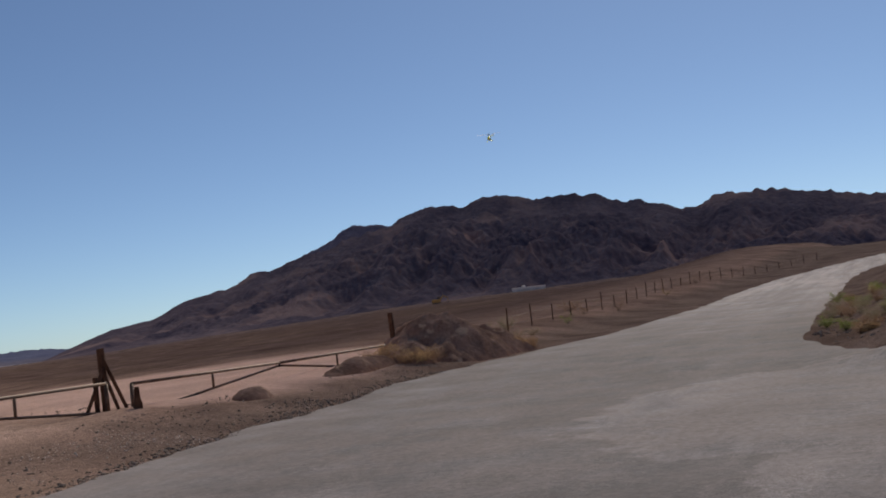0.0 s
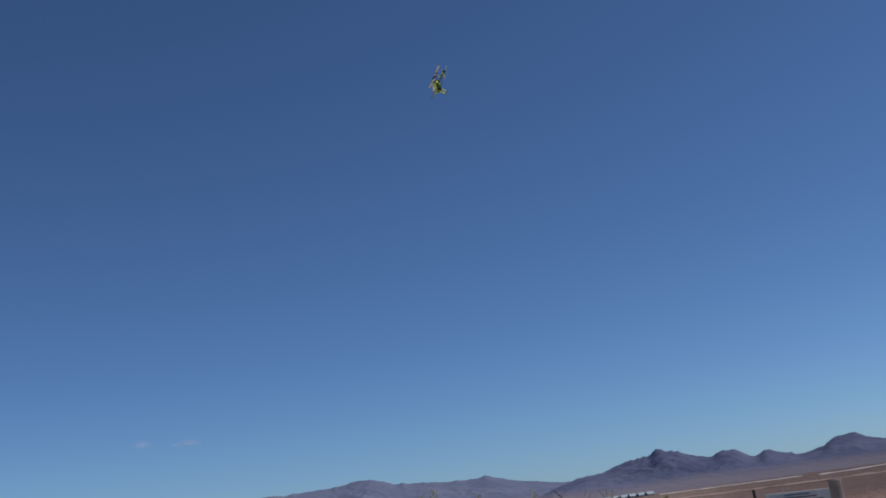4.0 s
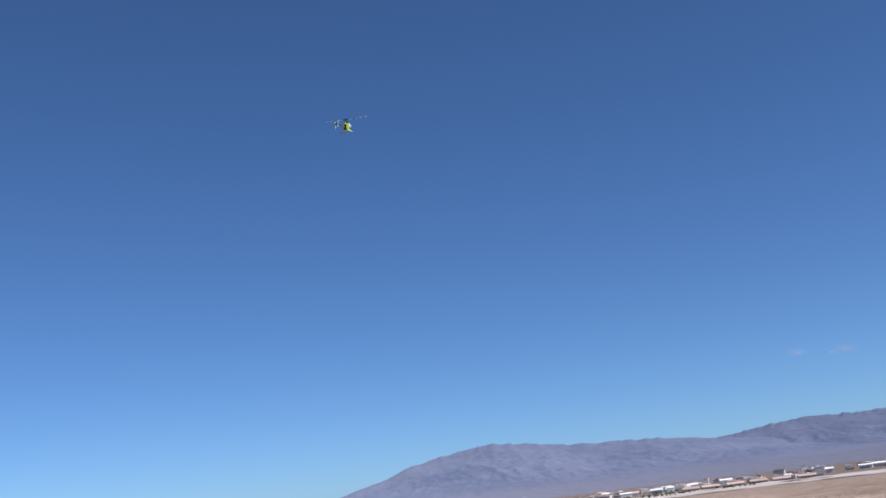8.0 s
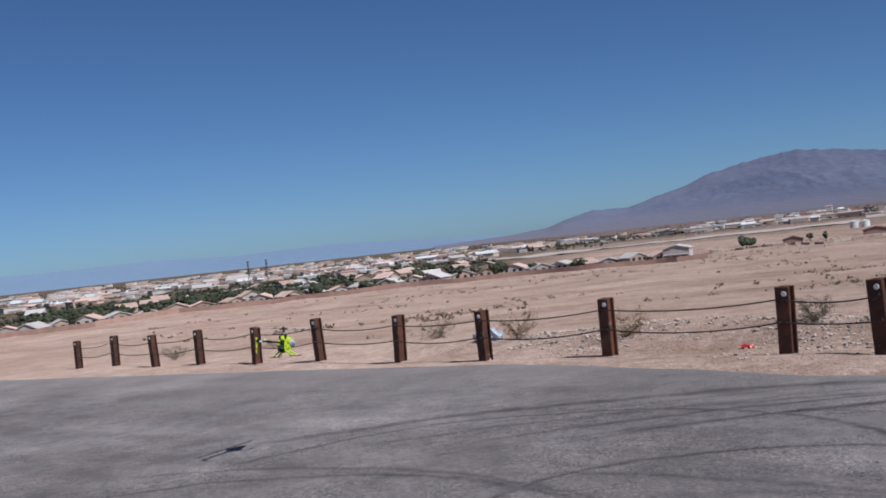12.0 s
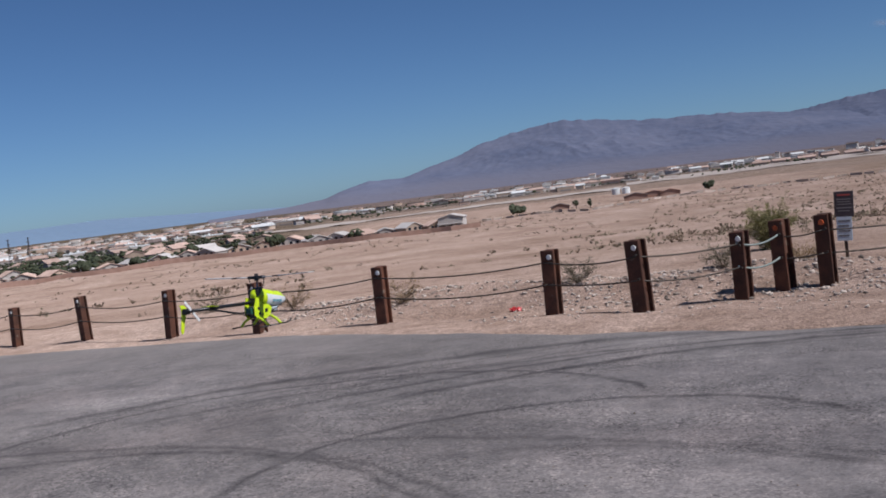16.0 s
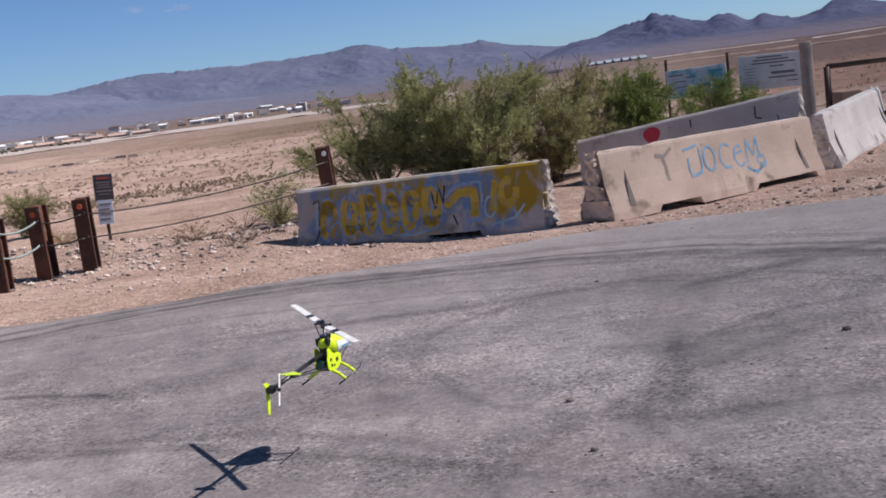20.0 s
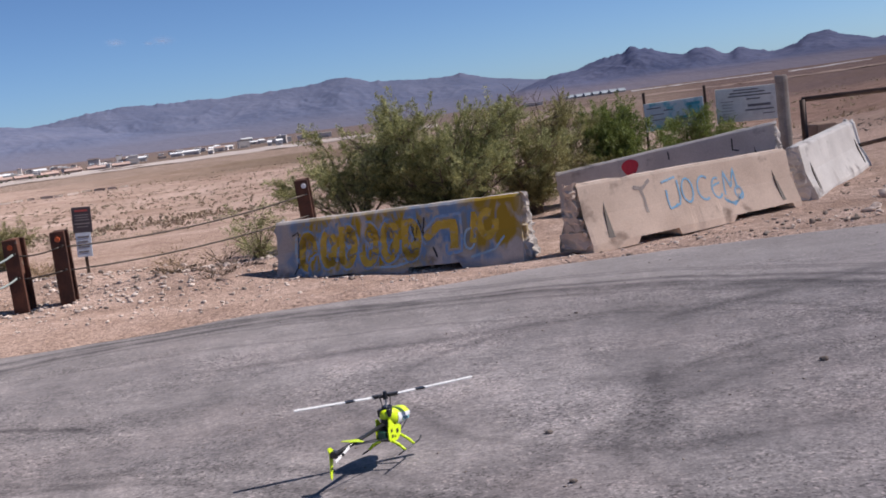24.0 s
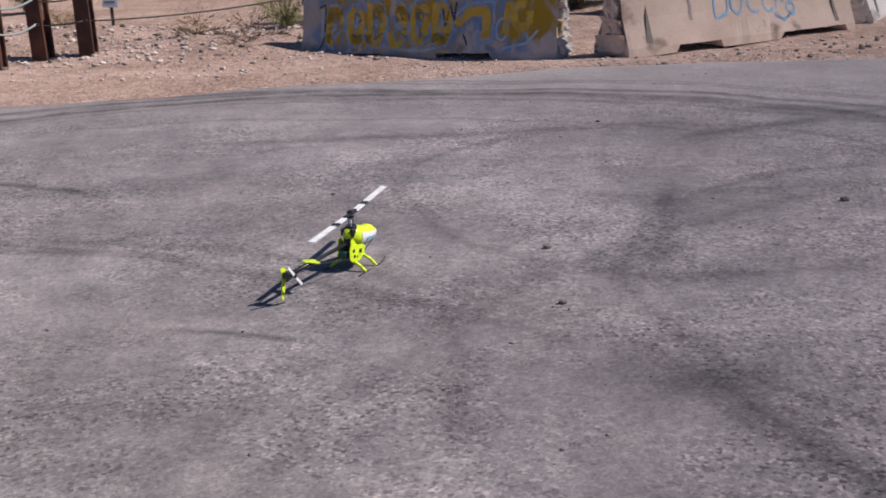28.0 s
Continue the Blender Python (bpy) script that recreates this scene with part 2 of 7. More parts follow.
def box(bm, x0, x1, y0, y1, z0, z1, bevel=0.0, m=None, index=0):
    vs = bmesh.ops.create_cube(bm, size=1.0)["verts"]
    for v in vs:
        v.co = Vector(((x0 + x1) / 2 + v.co.x * (x1 - x0), (y0 + y1) / 2 + v.co.y * (y1 - y0), (z0 + z1) / 2 + v.co.z * (z1 - z0)))
    if bevel:
        es = list({e for v in vs for e in v.link_edges})
        out = bmesh.ops.bevel(bm, geom=es, offset=bevel, segments=1, affect="EDGES", profile=0.7)
        vs = list({v for f in out["faces"] for v in f.verts} | {v for v in vs if v.is_valid})
    if m is not None:
        bmesh.ops.transform(bm, matrix=m, verts=vs)
    if index:
        for f in {f for v in vs for f in v.link_faces}:
            f.material_index = index
    return vs


def tube(bm, points, radius, sides=8, caps=True):
    """A round bar along points; radius is one number or one a point."""
    pts = [Vector(p) for p in points]
    rad = radius if isinstance(radius, (list, tuple)) else [radius] * len(pts)
    rings = []
    for i, p in enumerate(pts):
        d = (pts[min(i + 1, len(pts) - 1)] - pts[max(i - 1, 0)]).normalized()
        side = d.cross(Vector((0, 0, 1)) if abs(d.z) < 0.9 else Vector((1, 0, 0))).normalized()
        up = side.cross(d)
        rings.append([bm.verts.new(p + rad[i] * (math.cos(a) * side + math.sin(a) * up)) for a in [math.tau * k / sides for k in range(sides)]])
    for a, b in zip(rings, rings[1:]):
        for k in range(sides):
            bm.faces.new((a[k], a[(k + 1) % sides], b[(k + 1) % sides], b[k]))
    if caps:
        bm.faces.new(rings[0][::-1])
        bm.faces.new(rings[-1])


def prism(bm, outline, x0, x1, m=None):
    """A closed outline of (y, z) pairs drawn out along x."""
    a = [bm.verts.new((x0, y, z)) for y, z in outline]
    b = [bm.verts.new((x1, y, z)) for y, z in outline]
    n = len(outline)
    fs = [bm.faces.new((a[i], a[(i + 1) % n], b[(i + 1) % n], b[i])) for i in range(n)]
    fs += [bm.faces.new(a[::-1]), bm.faces.new(b)]
    bmesh.ops.recalc_face_normals(bm, faces=fs)
    if m is not None:
        bmesh.ops.transform(bm, matrix=m, verts=a + b)
    return a + b


def jitter(bm, amount, size, seed=0):
    for v in bm.verts:
        n = noise.noise_vector(v.co / size + Vector((seed * 3.1, 0, 0)))
        v.co += n * amount


def bearing(az, d, z=0.0):
    return Vector((d * math.sin(radians(az)), d * math.cos(radians(az)), z))

# ---- the ground ----
def dirt_material():
    m, n, l, p = nodes_of("desert_dirt")
    pos = n.new("ShaderNodeNewGeometry").outputs["Position"]

    def tex(scale, detail=6, rough_=0.6):
        t = n.new("ShaderNodeTexNoise")
        t.inputs["Scale"].default_value, t.inputs["Detail"].default_value, t.inputs["Roughness"].default_value = scale, detail, rough_
        l.new(pos, t.inputs["Vector"])
        return t.outputs[0]

    def ramp(src, stops):
        r = n.new("ShaderNodeValToRGB")
        r.color_ramp.elements[0].position, r.color_ramp.elements[1].position = stops[0][0], stops[-1][0]
        r.color_ramp.elements[0].color, r.color_ramp.elements[1].color = (*stops[0][1], 1), (*stops[-1][1], 1)
        for s, c in stops[1:-1]:
            r.color_ramp.elements.new(s).color = (*c, 1)
        l.new(src, r.inputs[0])
        return r.outputs[0]

    def mix(f, a, b, mode="MIX"):
        x = n.new("ShaderNodeMix")
        x.data_type, x.blend_type = "RGBA", mode
        for k, v in ((0, f), (6, a), (7, b)):
            if isinstance(v, (int, float)):
                x.inputs[k].default_value = v
            elif isinstance(v, tuple):
                x.inputs[k].default_value = (*v, 1)
            else:
                l.new(v, x.inputs[k])
        return x.outputs[2]
    broad = ramp(tex(0.05, 8), [(0.35, (0.45, 0.328, 0.27)), (0.5, (0.55, 0.418, 0.352)), (0.68, (0.64, 0.50, 0.43))])
    mid = ramp(tex(0.9, 6), [(0.34, (0.70, 0.66, 0.63)), (0.62, (1.04, 1.04, 1.04))])
    fine = ramp(tex(28, 3), [(0.36, (0.42, 0.40, 0.39)), (0.64, (1.14, 1.11, 1.08))])
    colour = mix(0.8, broad, mid, "MULTIPLY")
    fine = mix(1.0, fine, ramp(tex(6, 4), [(0.35, (0.70, 0.68, 0.66)), (0.62, (1.1, 1.08, 1.06))]), "MULTIPLY")
    colour = mix(0.75, colour, fine, "MULTIPLY")
    # redder gravel east of the barriers, dark desert varnish towards the hill, a plain greyed for haze far to the north
    sep = n.new("ShaderNodeSeparateXYZ")
    l.new(pos, sep.inputs[0])

    def math_(op, a, b=None, c=None):
        x = n.new("ShaderNodeMath")
        x.operation = op
        for k, v in enumerate((a, b, c)):
            if isinstance(v, (int, float)):
                x.inputs[k].default_value = v
            elif v is not None:
                l.new(v, x.inputs[k])
        return x.outputs[0]

    def ease(src, a, b, wobble, amount):
        m_ = n.new("ShaderNodeMapRange")
        m_.interpolation_type = "SMOOTHSTEP"
        m_.inputs[1].default_value, m_.inputs[2].default_value = a, b
        l.new(math_("ADD", src, math_("MULTIPLY_ADD", wobble, amount, -amount / 2)), m_.inputs[0])
        return m_.outputs[0]
    east = math_("MULTIPLY_ADD", sep.outputs[1], -0.25, sep.outputs[0])
    slow, quick = tex(0.02, 7), tex(0.3, 7)
    blot = ramp(quick, [(0.35, (0.62, 0.58, 0.56)), (0.62, (1.12, 1.08, 1.05))])
    shade = lambda c: mix(1.0, mix(0.8, c, fine, "MULTIPLY"), blot, "MULTIPLY")
    colour = mix(ease(east, 3, 16, quick, 10), colour, shade((0.395, 0.282, 0.24)))
    far = math_("SQRT", math_("ADD", math_("MULTIPLY", sep.outputs[0], sep.outputs[0]), math_("MULTIPLY", sep.outputs[1], sep.outputs[1])))
    swing = math_("DIVIDE", sep.outputs[0], math_("MAXIMUM", sep.outputs[1], 1.0))
    varnish = math_("MULTIPLY_ADD", sep.outputs[1], -0.5, sep.outputs[0])
    colour = mix(math_("MULTIPLY", ease(varnish, 14, 46, slow, 30), ease(sep.outputs[1], 18, 34, quick, 12)), colour, shade((0.178, 0.128, 0.120)))
    # the plain to the north-east: dark gravel flats with pale salt streaks
    eastward = ease(swing, 0.10, 0.30, slow, 0.1)
    colour = mix(math_("MULTIPLY", eastward, ease(far, 330, 560, slow, 260)), colour, shade((0.222, 0.172, 0.172)))
    # the valley to the north: scrubby flat, then the built-over floor, its farthest tone greyed for haze
    northward = ease(swing, 0.30, 0.10, slow, 0.1)
    colour = mix(math_("MULTIPLY", math_("MULTIPLY", northward, ease(swing, -0.42, -0.05, slow, 0.2)), ease(far, 500, 600, slow, 90)), colour, shade((0.25, 0.20, 0.155)))
    for d0, d1, wob, tone in ((780, 830, 30, (0.40, 0.325, 0.28)), (1110, 1180, 50, (0.24, 0.20, 0.18)), (1900, 2700, 500, (0.235, 0.200, 0.205))):
        colour = mix(math_("MULTIPLY", northward, ease(far, d0, d1, slow, wob)), colour, shade(tone))
    # gardens and asphalt of the town, to the west
    colour = mix(math_("MULTIPLY", ease(swing, -0.78, -1.0, slow, 0.2), ease(far, 515, 560, slow, 30)), colour, shade((0.150, 0.128, 0.100)))
    # thin brush and darker crust in patches over the open slope
    patch = ramp(math_("MULTIPLY_ADD", tex(0.035, 5), 0.6, math_("MULTIPLY", tex(0.35, 5), 0.4)), [(0.45, (0, 0, 0)), (0.60, (0.42, 0.42, 0.42))])
    colour = mix(math_("MULTIPLY", patch, ease(sep.outputs[1], 24, 60, quick, 10)), colour, shade((0.26, 0.19, 0.14)))
    sand = (0.72, 0.50, 0.425)
    for px, py, r0, r1, tone in ((35.5, 24.0, 12.5, 6.0, sand), (30.0, 20.2, 6.2, 4.6, sand), (26.6, 20.0, 4.6, 3.2, sand), (35.0, 20.4, 5.0, 3.6, sand), (15.5, 23.0, 9.5, 3.5, (0.61, 0.46, 0.395)), (11.5, 15.5, 5.5, 2.0, (0.47, 0.355, 0.30)), (20.0, 20.0, 5.0, 2.0, (0.58, 0.435, 0.37)), (17.6, 21.2, 5.0, 1.5, (0.74, 0.575, 0.50)), (14.6, 18.6, 3.2, 0.8, (0.66, 0.50, 0.43)), (21.5, 27.0, 6.5, 2.0, (0.72, 0.56, 0.49)), (38.0, -3.0, 16.0, 8.0, (0.29, 0.185, 0.14))):
        dx, dy = math_("SUBTRACT", sep.outputs[0], px), math_("SUBTRACT", sep.outputs[1], py)
        dist_ = math_("SQRT", math_("ADD", math_("MULTIPLY", dx, dx), math_("MULTIPLY", dy, dy)))
        colour = mix(ease(dist_, r0, r1, quick, 6), colour, mix(0.45, tone, mix(1.0, fine, blot, "MULTIPLY"), "MULTIPLY") if tone is sand else shade(tone))
    # grey-brown gravel apron along the edge of the climbing road
    apron = math_("MULTIPLY", ease(sep.outputs[0], 13, 19, quick, 6), ease(sep.outputs[1], 17.2, 14.6, quick, 4))
    colour = mix(math_("MULTIPLY", apron, 0.85), colour, shade((0.27, 0.21, 0.185)))
    l.new(colour, p.inputs["Base Color"])
    p.inputs["Roughness"].default_value, p.inputs["Specular IOR Level"].default_value, p.inputs["Diffuse Roughness"].default_value = 0.95, 0.0, 1.0
    b = n.new("ShaderNodeBump")
    b.inputs["Strength"].default_value, b.inputs["Distance"].default_value = 0.9, 0.05
    l.new(tex(14, 5), b.inputs["Height"])
    l.new(b.outputs[0], p.inputs["Normal"])
    return m


# worn tyre arcs on the lot: centre x, y, radius, width, darkness, middle bearing and half sweep in degrees
ARCS = [
    (-6.2, 5.55, 3.26, 0.075, 0.85, 115, 68),
    (-3.5, 5.46, 2.3, 0.08, 0.9, 128, 72),
    (-6.4, 2.12, 3.6, 0.07, 0.7, 90, 60),
    (-6.76, 0.34, 5.49, 0.07, 0.65, 90, 36),
    (-3.77, -0.23, 6.64, 0.1, 0.6, 80, 32),
    (-0.75, 4.27, 6.46, 0.13, 1.0, 90, 60),
    (-2.19, 1.83, 9.2, 0.2, 0.85, 90, 60),
    (1.6, 7.27, 1.76, 0.09, 0.45, 0, 180),
    (3.23, 5.43, 2.19, 0.1, 0.5, 0, 180),
    (-2.56, 2.04, 4.32, 0.11, 0.5, 80, 36),
    (4.69, 2.04, 5.37, 0.1, 0.4, 0, 180),
    (-0.9, 3.6, 7.35, 0.09, 0.9, 90, 60),
    (-1.6, 2.4, 8.2, 0.1, 0.6, 90, 60),
    (-0.9, 3.5, 6.95, 0.06, 0.5, 90, 60),
    (-1, 3.6, 7.75, 0.07, 0.5, 90, 60),
    (-1.2, 3.2, 8.3, 0.06, 0.45, 90, 60),
    (-1.5, 2.7, 7, 0.05, 0.4, 90, 60),
    (-6.83, 0.03, 9, 0.09, 0.45, 26, 6),
]


# short tyre smears: from x, y to x, y, half width, darkness
SMEARS = [
    (0.95, 4.7, 1.9, 2.7, 0.20, 0.95),
    (0.14, 5.3, 0.20, 3.8, 0.16, 0.65),
    (1.15, 5.6, 1.55, 7.3, 0.20, 0.7),
    (1.35, 6.95, 3.1, 7.1, 0.16, 0.55),
    (1.7, 8.5, 4.2, 9.6, 0.16, 0.7),
    (-2.6, 6.4, -1.1, 5.95, 0.08, 0.65),
    (-1.15, 4.98, -0.45, 4.82, 0.05, 0.8),
    (-1.9, 8.8, 1.3, 8.95, 0.14, 0.65),
    (0.9, 7.0, 1.6, 6.85, 0.12, 0.45),
]


def asphalt_material():
    m, n, l, p = nodes_of("worn_asphalt")
    pos = n.new("ShaderNodeNewGeometry").outputs["Position"]

    def tex(scale, detail=6, rough_=0.6, vec=None):
        t = n.new("ShaderNodeTexNoise")
        t.inputs["Scale"].default_value, t.inputs["Detail"].default_value, t.inputs["Roughness"].default_value = scale, detail, rough_
        l.new(vec or pos, t.inputs["Vector"])
        return t.outputs[0]

    def math_(op, a, b=None, c=None):
        x = n.new("ShaderNodeMath")
        x.operation = op
        for k, v in enumerate((a, b, c)):
            if isinstance(v, (int, float)):
                x.inputs[k].default_value = v
            elif v is not None:
                l.new(v, x.inputs[k])
        return x.outputs[0]

    def ramp(src, lo, hi, a, b):
        r = n.new("ShaderNodeValToRGB")
        r.color_ramp.elements[0].position, r.color_ramp.elements[1].position = lo, hi
        r.color_ramp.elements[0].color, r.color_ramp.elements[1].color = (*a, 1), (*b, 1)
        l.new(src, r.inputs[0])
        return r.outputs[0]

    def times(a, b, f=1.0):
        x = n.new("ShaderNodeMix")
        x.data_type, x.blend_type = "RGBA", "MULTIPLY"
        x.inputs[0].default_value = f
        l.new(a, x.inputs[6])
        l.new(b, x.inputs[7])
        return x.outputs[2]
    base = ramp(tex(0.22, 8), 0.35, 0.68, (0.292, 0.268, 0.262), (0.408, 0.378, 0.368))
    blot = ramp(tex(1.1, 6), 0.3, 0.62, (0.74, 0.74, 0.75), (1, 1, 1))
    # stretched wheel-worn streaks along the lot
    scaled = n.new("ShaderNodeVectorMath")
    scaled.operation = "MULTIPLY"
    scaled.inputs[1].default_value = (0.16, 1.3, 1.0)
    l.new(pos, scaled.inputs[0])
    streak = ramp(tex(1.0, 5, 0.6, scaled.outputs[0]), 0.33, 0.62, (0.76, 0.76, 0.77), (1, 1, 1))
    # coarse chips that stand out where the binder has worn off
    cell = n.new("ShaderNodeTexVoronoi")
    cell.inputs["Scale"].default_value = 62.0
    l.new(pos, cell.inputs["Vector"])
    shade_of = n.new("ShaderNodeSeparateColor")
    l.new(cell.outputs["Color"], shade_of.inputs[0])
    chip = n.new("ShaderNodeValToRGB")
    chip.color_ramp.elements[0].position, chip.color_ramp.elements[1].position = 0.0, 1.0
    chip.color_ramp.elements[0].color, chip.color_ramp.elements[1].color = (0.34, 0.33, 0.335, 1), (1.75, 1.66, 1.62, 1)
    for stop, v in ((0.12, 0.55), (0.26, 0.95), (0.74, 1.03), (0.88, 1.4)):
        chip.color_ramp.elements.new(stop).color = (v, v, v, 1)
    l.new(shade_of.outputs[0], chip.inputs[0])
    worn_off = n.new("ShaderNodeMapRange")
    worn_off.inputs[1].default_value, worn_off.inputs[2].default_value, worn_off.inputs[3].default_value, worn_off.inputs[4].default_value = 0.40, 0.60, 0.15, 0.95
    l.new(tex(0.9, 5, 0.65), worn_off.inputs[0])
    mottle = ramp(tex(4.5, 4, 0.7), 0.34, 0.66, (0.80, 0.80, 0.81), (1.12, 1.11, 1.10))
    grit = ramp(tex(62, 2, 0.8), 0.36, 0.64, (0.66, 0.65, 0.655), (1.21, 1.20, 1.195))
    chips = ramp(tex(21, 4, 0.75), 0.38, 0.66, (0.78, 0.77, 0.775), (1.14, 1.13, 1.12))
    warm = ramp(tex(0.55, 5), 0.45, 0.7, (1, 1, 1), (1.03, 0.99, 0.98))
    colour = times(times(times(times(times(times(base, blot), streak), grit, 0.55), chips, 0.8), warm), mottle)
    picked = n.new("ShaderNodeMix")
    picked.data_type, picked.blend_type = "RGBA", "MULTIPLY"
    l.new(worn_off.outputs[0], picked.inputs[0])
    l.new(colour, picked.inputs[6])
    l.new(chip.outputs[0], picked.inputs[7])
    colour = picked.outputs[2]
    sep = n.new("ShaderNodeSeparateXYZ")
    l.new(pos, sep.inputs[0])
    wobble = math_("MULTIPLY_ADD", tex(0.7, 4), 0.5, -0.25)
    broken = math_("MULTIPLY_ADD", tex(2.5, 5), 1.6, -0.05)
    dark = None
    for cx, cy, r, w, k, mid, half in ARCS:
        dx, dy = math_("SUBTRACT", sep.outputs[0], cx), math_("SUBTRACT", sep.outputs[1], cy)
        d = math_("SQRT", math_("ADD", math_("MULTIPLY", dx, dx), math_("MULTIPLY", dy, dy)))
        off = math_("ABSOLUTE", math_("ADD", math_("SUBTRACT", d, r), wobble))
        lane = math_("MULTIPLY", math_("SUBTRACT", 1.0, math_("MINIMUM", math_("DIVIDE", off, w), 1.0)), k)
        along = math_("ADD", math_("MULTIPLY", dx, math.cos(radians(mid)) / r), math_("MULTIPLY", dy, math.sin(radians(mid)) / r))
        if half < 180:
            lane = math_("MULTIPLY", lane, math_("MAXIMUM", math_("MINIMUM", math_("MULTIPLY_ADD", along, 6.0, 0.5 - 6.0 * math.cos(radians(half))), 1.0), 0.0))
        dark = lane if dark is None else math_("MAXIMUM", dark, lane)
    for xa, ya, xb, yb, w, k in SMEARS:
        lx, ly = xb - xa, yb - ya
        long2 = lx * lx + ly * ly
        dx, dy = math_("SUBTRACT", sep.outputs[0], xa), math_("SUBTRACT", sep.outputs[1], ya)
        u = math_("ADD", math_("MULTIPLY", dx, lx / long2), math_("MULTIPLY", dy, ly / long2))
        off = math_("ABSOLUTE", math_("ADD", math_("SUBTRACT", math_("MULTIPLY", dx, -ly / long2 ** 0.5), math_("MULTIPLY", dy, -lx / long2 ** 0.5)), math_("MULTIPLY", wobble, 0.5)))
        lane = math_("MULTIPLY", math_("SUBTRACT", 1.0, math_("MINIMUM", math_("DIVIDE", off, w), 1.0)), k)
        ends = math_("MULTIPLY", math_("MAXIMUM", math_("MINIMUM", math_("MULTIPLY", math_("SUBTRACT", 0.5, math_("ABSOLUTE", math_("SUBTRACT", u, 0.5))), 5.0), 1.0), 0.0), lane)
        dark = math_("MAXIMUM", dark, ends)
    dark = math_("MULTIPLY", dark, math_("MAXIMUM", math_("MINIMUM", broken, 1.0), 0.25))
    tyre = ramp(dark, 0.0, 1.0, (1, 1, 1), (0.25, 0.25, 0.27))
    colour = times(colour, tyre)
    # dust blown on to the lot along its dirt edge
    dust = n.new("ShaderNodeMapRange")
    dust.inputs[1].default_value, dust.inputs[2].default_value, dust.inputs[4].default_value = 8.6, 12.2, 0.62
    l.new(math_("ADD", sep.outputs[1], math_("MULTIPLY_ADD", tex(0.5, 6), 4.0, -2.0)), dust.inputs[0])
    blown = n.new("ShaderNodeMix")
    blown.data_type = "RGBA"
    l.new(dust.outputs[0], blown.inputs[0])
    l.new(colour, blown.inputs[6])
    l.new(times(ramp(tex(60, 3), 0.35, 0.65, (0.30, 0.27, 0.255), (0.42, 0.375, 0.35)), tyre), blown.inputs[7])
    colour = blown.outputs[2]
    # brown dirt trodden into the surface towards the climbing road
    soil, soiled = n.new("ShaderNodeMapRange"), n.new("ShaderNodeMix")
    soil.inputs[1].default_value, soil.inputs[2].default_value, soil.inputs[4].default_value = 7.0, 16.0, 0.85
    l.new(sep.outputs[0], soil.inputs[0])
    soiled.data_type = "RGBA"
    l.new(math_("MULTIPLY", soil.outputs[0], ramp(tex(0.55, 9, 0.72), 0.34, 0.54, (0, 0, 0), (1, 1, 1))), soiled.inputs[0])
    l.new(colour, soiled.inputs[6])
    l.new(times(ramp(tex(9, 5, 0.7), 0.35, 0.65, (0.19, 0.155, 0.140), (0.30, 0.248, 0.226)), tyre), soiled.inputs[7])
    colour = soiled.outputs[2]
    # a paler relaid patch on the lot
    near = None
    for px, py, rx, ry in ((19.6, 0.6, 6.6, 4.6), (12.2, -0.2, 3.4, 2.1), (15.5, -1.6, 5.0, 2.6)):
        dx, dy = math_("MULTIPLY", math_("SUBTRACT", sep.outputs[0], px), 1 / rx), math_("MULTIPLY", math_("SUBTRACT", sep.outputs[1], py), 1 / ry)
        d = math_("SQRT", math_("ADD", math_("MULTIPLY", dx, dx), math_("MULTIPLY", dy, dy)))
        near = d if near is None else math_("MINIMUM", near, d)
    cut = n.new("ShaderNodeMapRange")
    cut.inputs[1].default_value, cut.inputs[2].default_value, cut.inputs[3].default_value, cut.inputs[4].default_value = 1.0, 1.07, 1.42, 1.0
    l.new(math_("ADD", near, math_("MULTIPLY_ADD", tex(0.8, 6, 0.7), 0.9, -0.45)), cut.inputs[0])
    lift, dull = n.new("ShaderNodeVectorMath"), n.new("ShaderNodeMapRange")
    lift.operation = "SCALE"
    dull.inputs[1].default_value, dull.inputs[2].default_value, dull.inputs[3].default_value, dull.inputs[4].default_value = 5.0, 12.0, 1.0, 0.97
    l.new(math_("ADD", sep.outputs[0], math_("MULTIPLY_ADD", tex(0.3, 5), 6.0, -3.0)), dull.inputs[0])
    l.new(colour, lift.inputs[0])
    stained = n.new("ShaderNodeMapRange")
    stained.inputs[1].default_value, stained.inputs[2].default_value, stained.inputs[3].default_value, stained.inputs[4].default_value = 0.36, 0.62, 0.82, 1.10
    l.new(tex(0.42, 8, 0.72), stained.inputs[0])
    l.new(math_("MULTIPLY", math_("MULTIPLY", cut.outputs[0], dull.outputs[0]), stained.outputs[0]), lift.inputs["Scale"])
    # the climbing road is lightened for sun glare, streaked along its worn wheel tracks
    climb_glare, tracks = n.new("ShaderNodeMapRange"), n.new("ShaderNodeVectorMath")
    climb_glare.inputs[1].default_value, climb_glare.inputs[2].default_value, climb_glare.inputs[3].default_value, climb_glare.inputs[4].default_value = 38.0, 95.0, 0.0, 1.0
    l.new(math_("ADD", sep.outputs[0], math_("MULTIPLY_ADD", tex(0.25, 5), 30.0, -15.0)), climb_glare.inputs[0])
    tracks.operation = "MULTIPLY"
    tracks.inputs[1].default_value = (0.045, 0.9, 1.0)
    l.new(pos, tracks.inputs[0])
    wheel = n.new("ShaderNodeMapRange")
    wheel.inputs[1].default_value, wheel.inputs[2].default_value, wheel.inputs[3].default_value, wheel.inputs[4].default_value = 0.35, 0.62, 0.55, 1.35
    l.new(tex(1.0, 5, 0.6, tracks.outputs[0]), wheel.inputs[0])
    pale = n.new("ShaderNodeVectorMath")
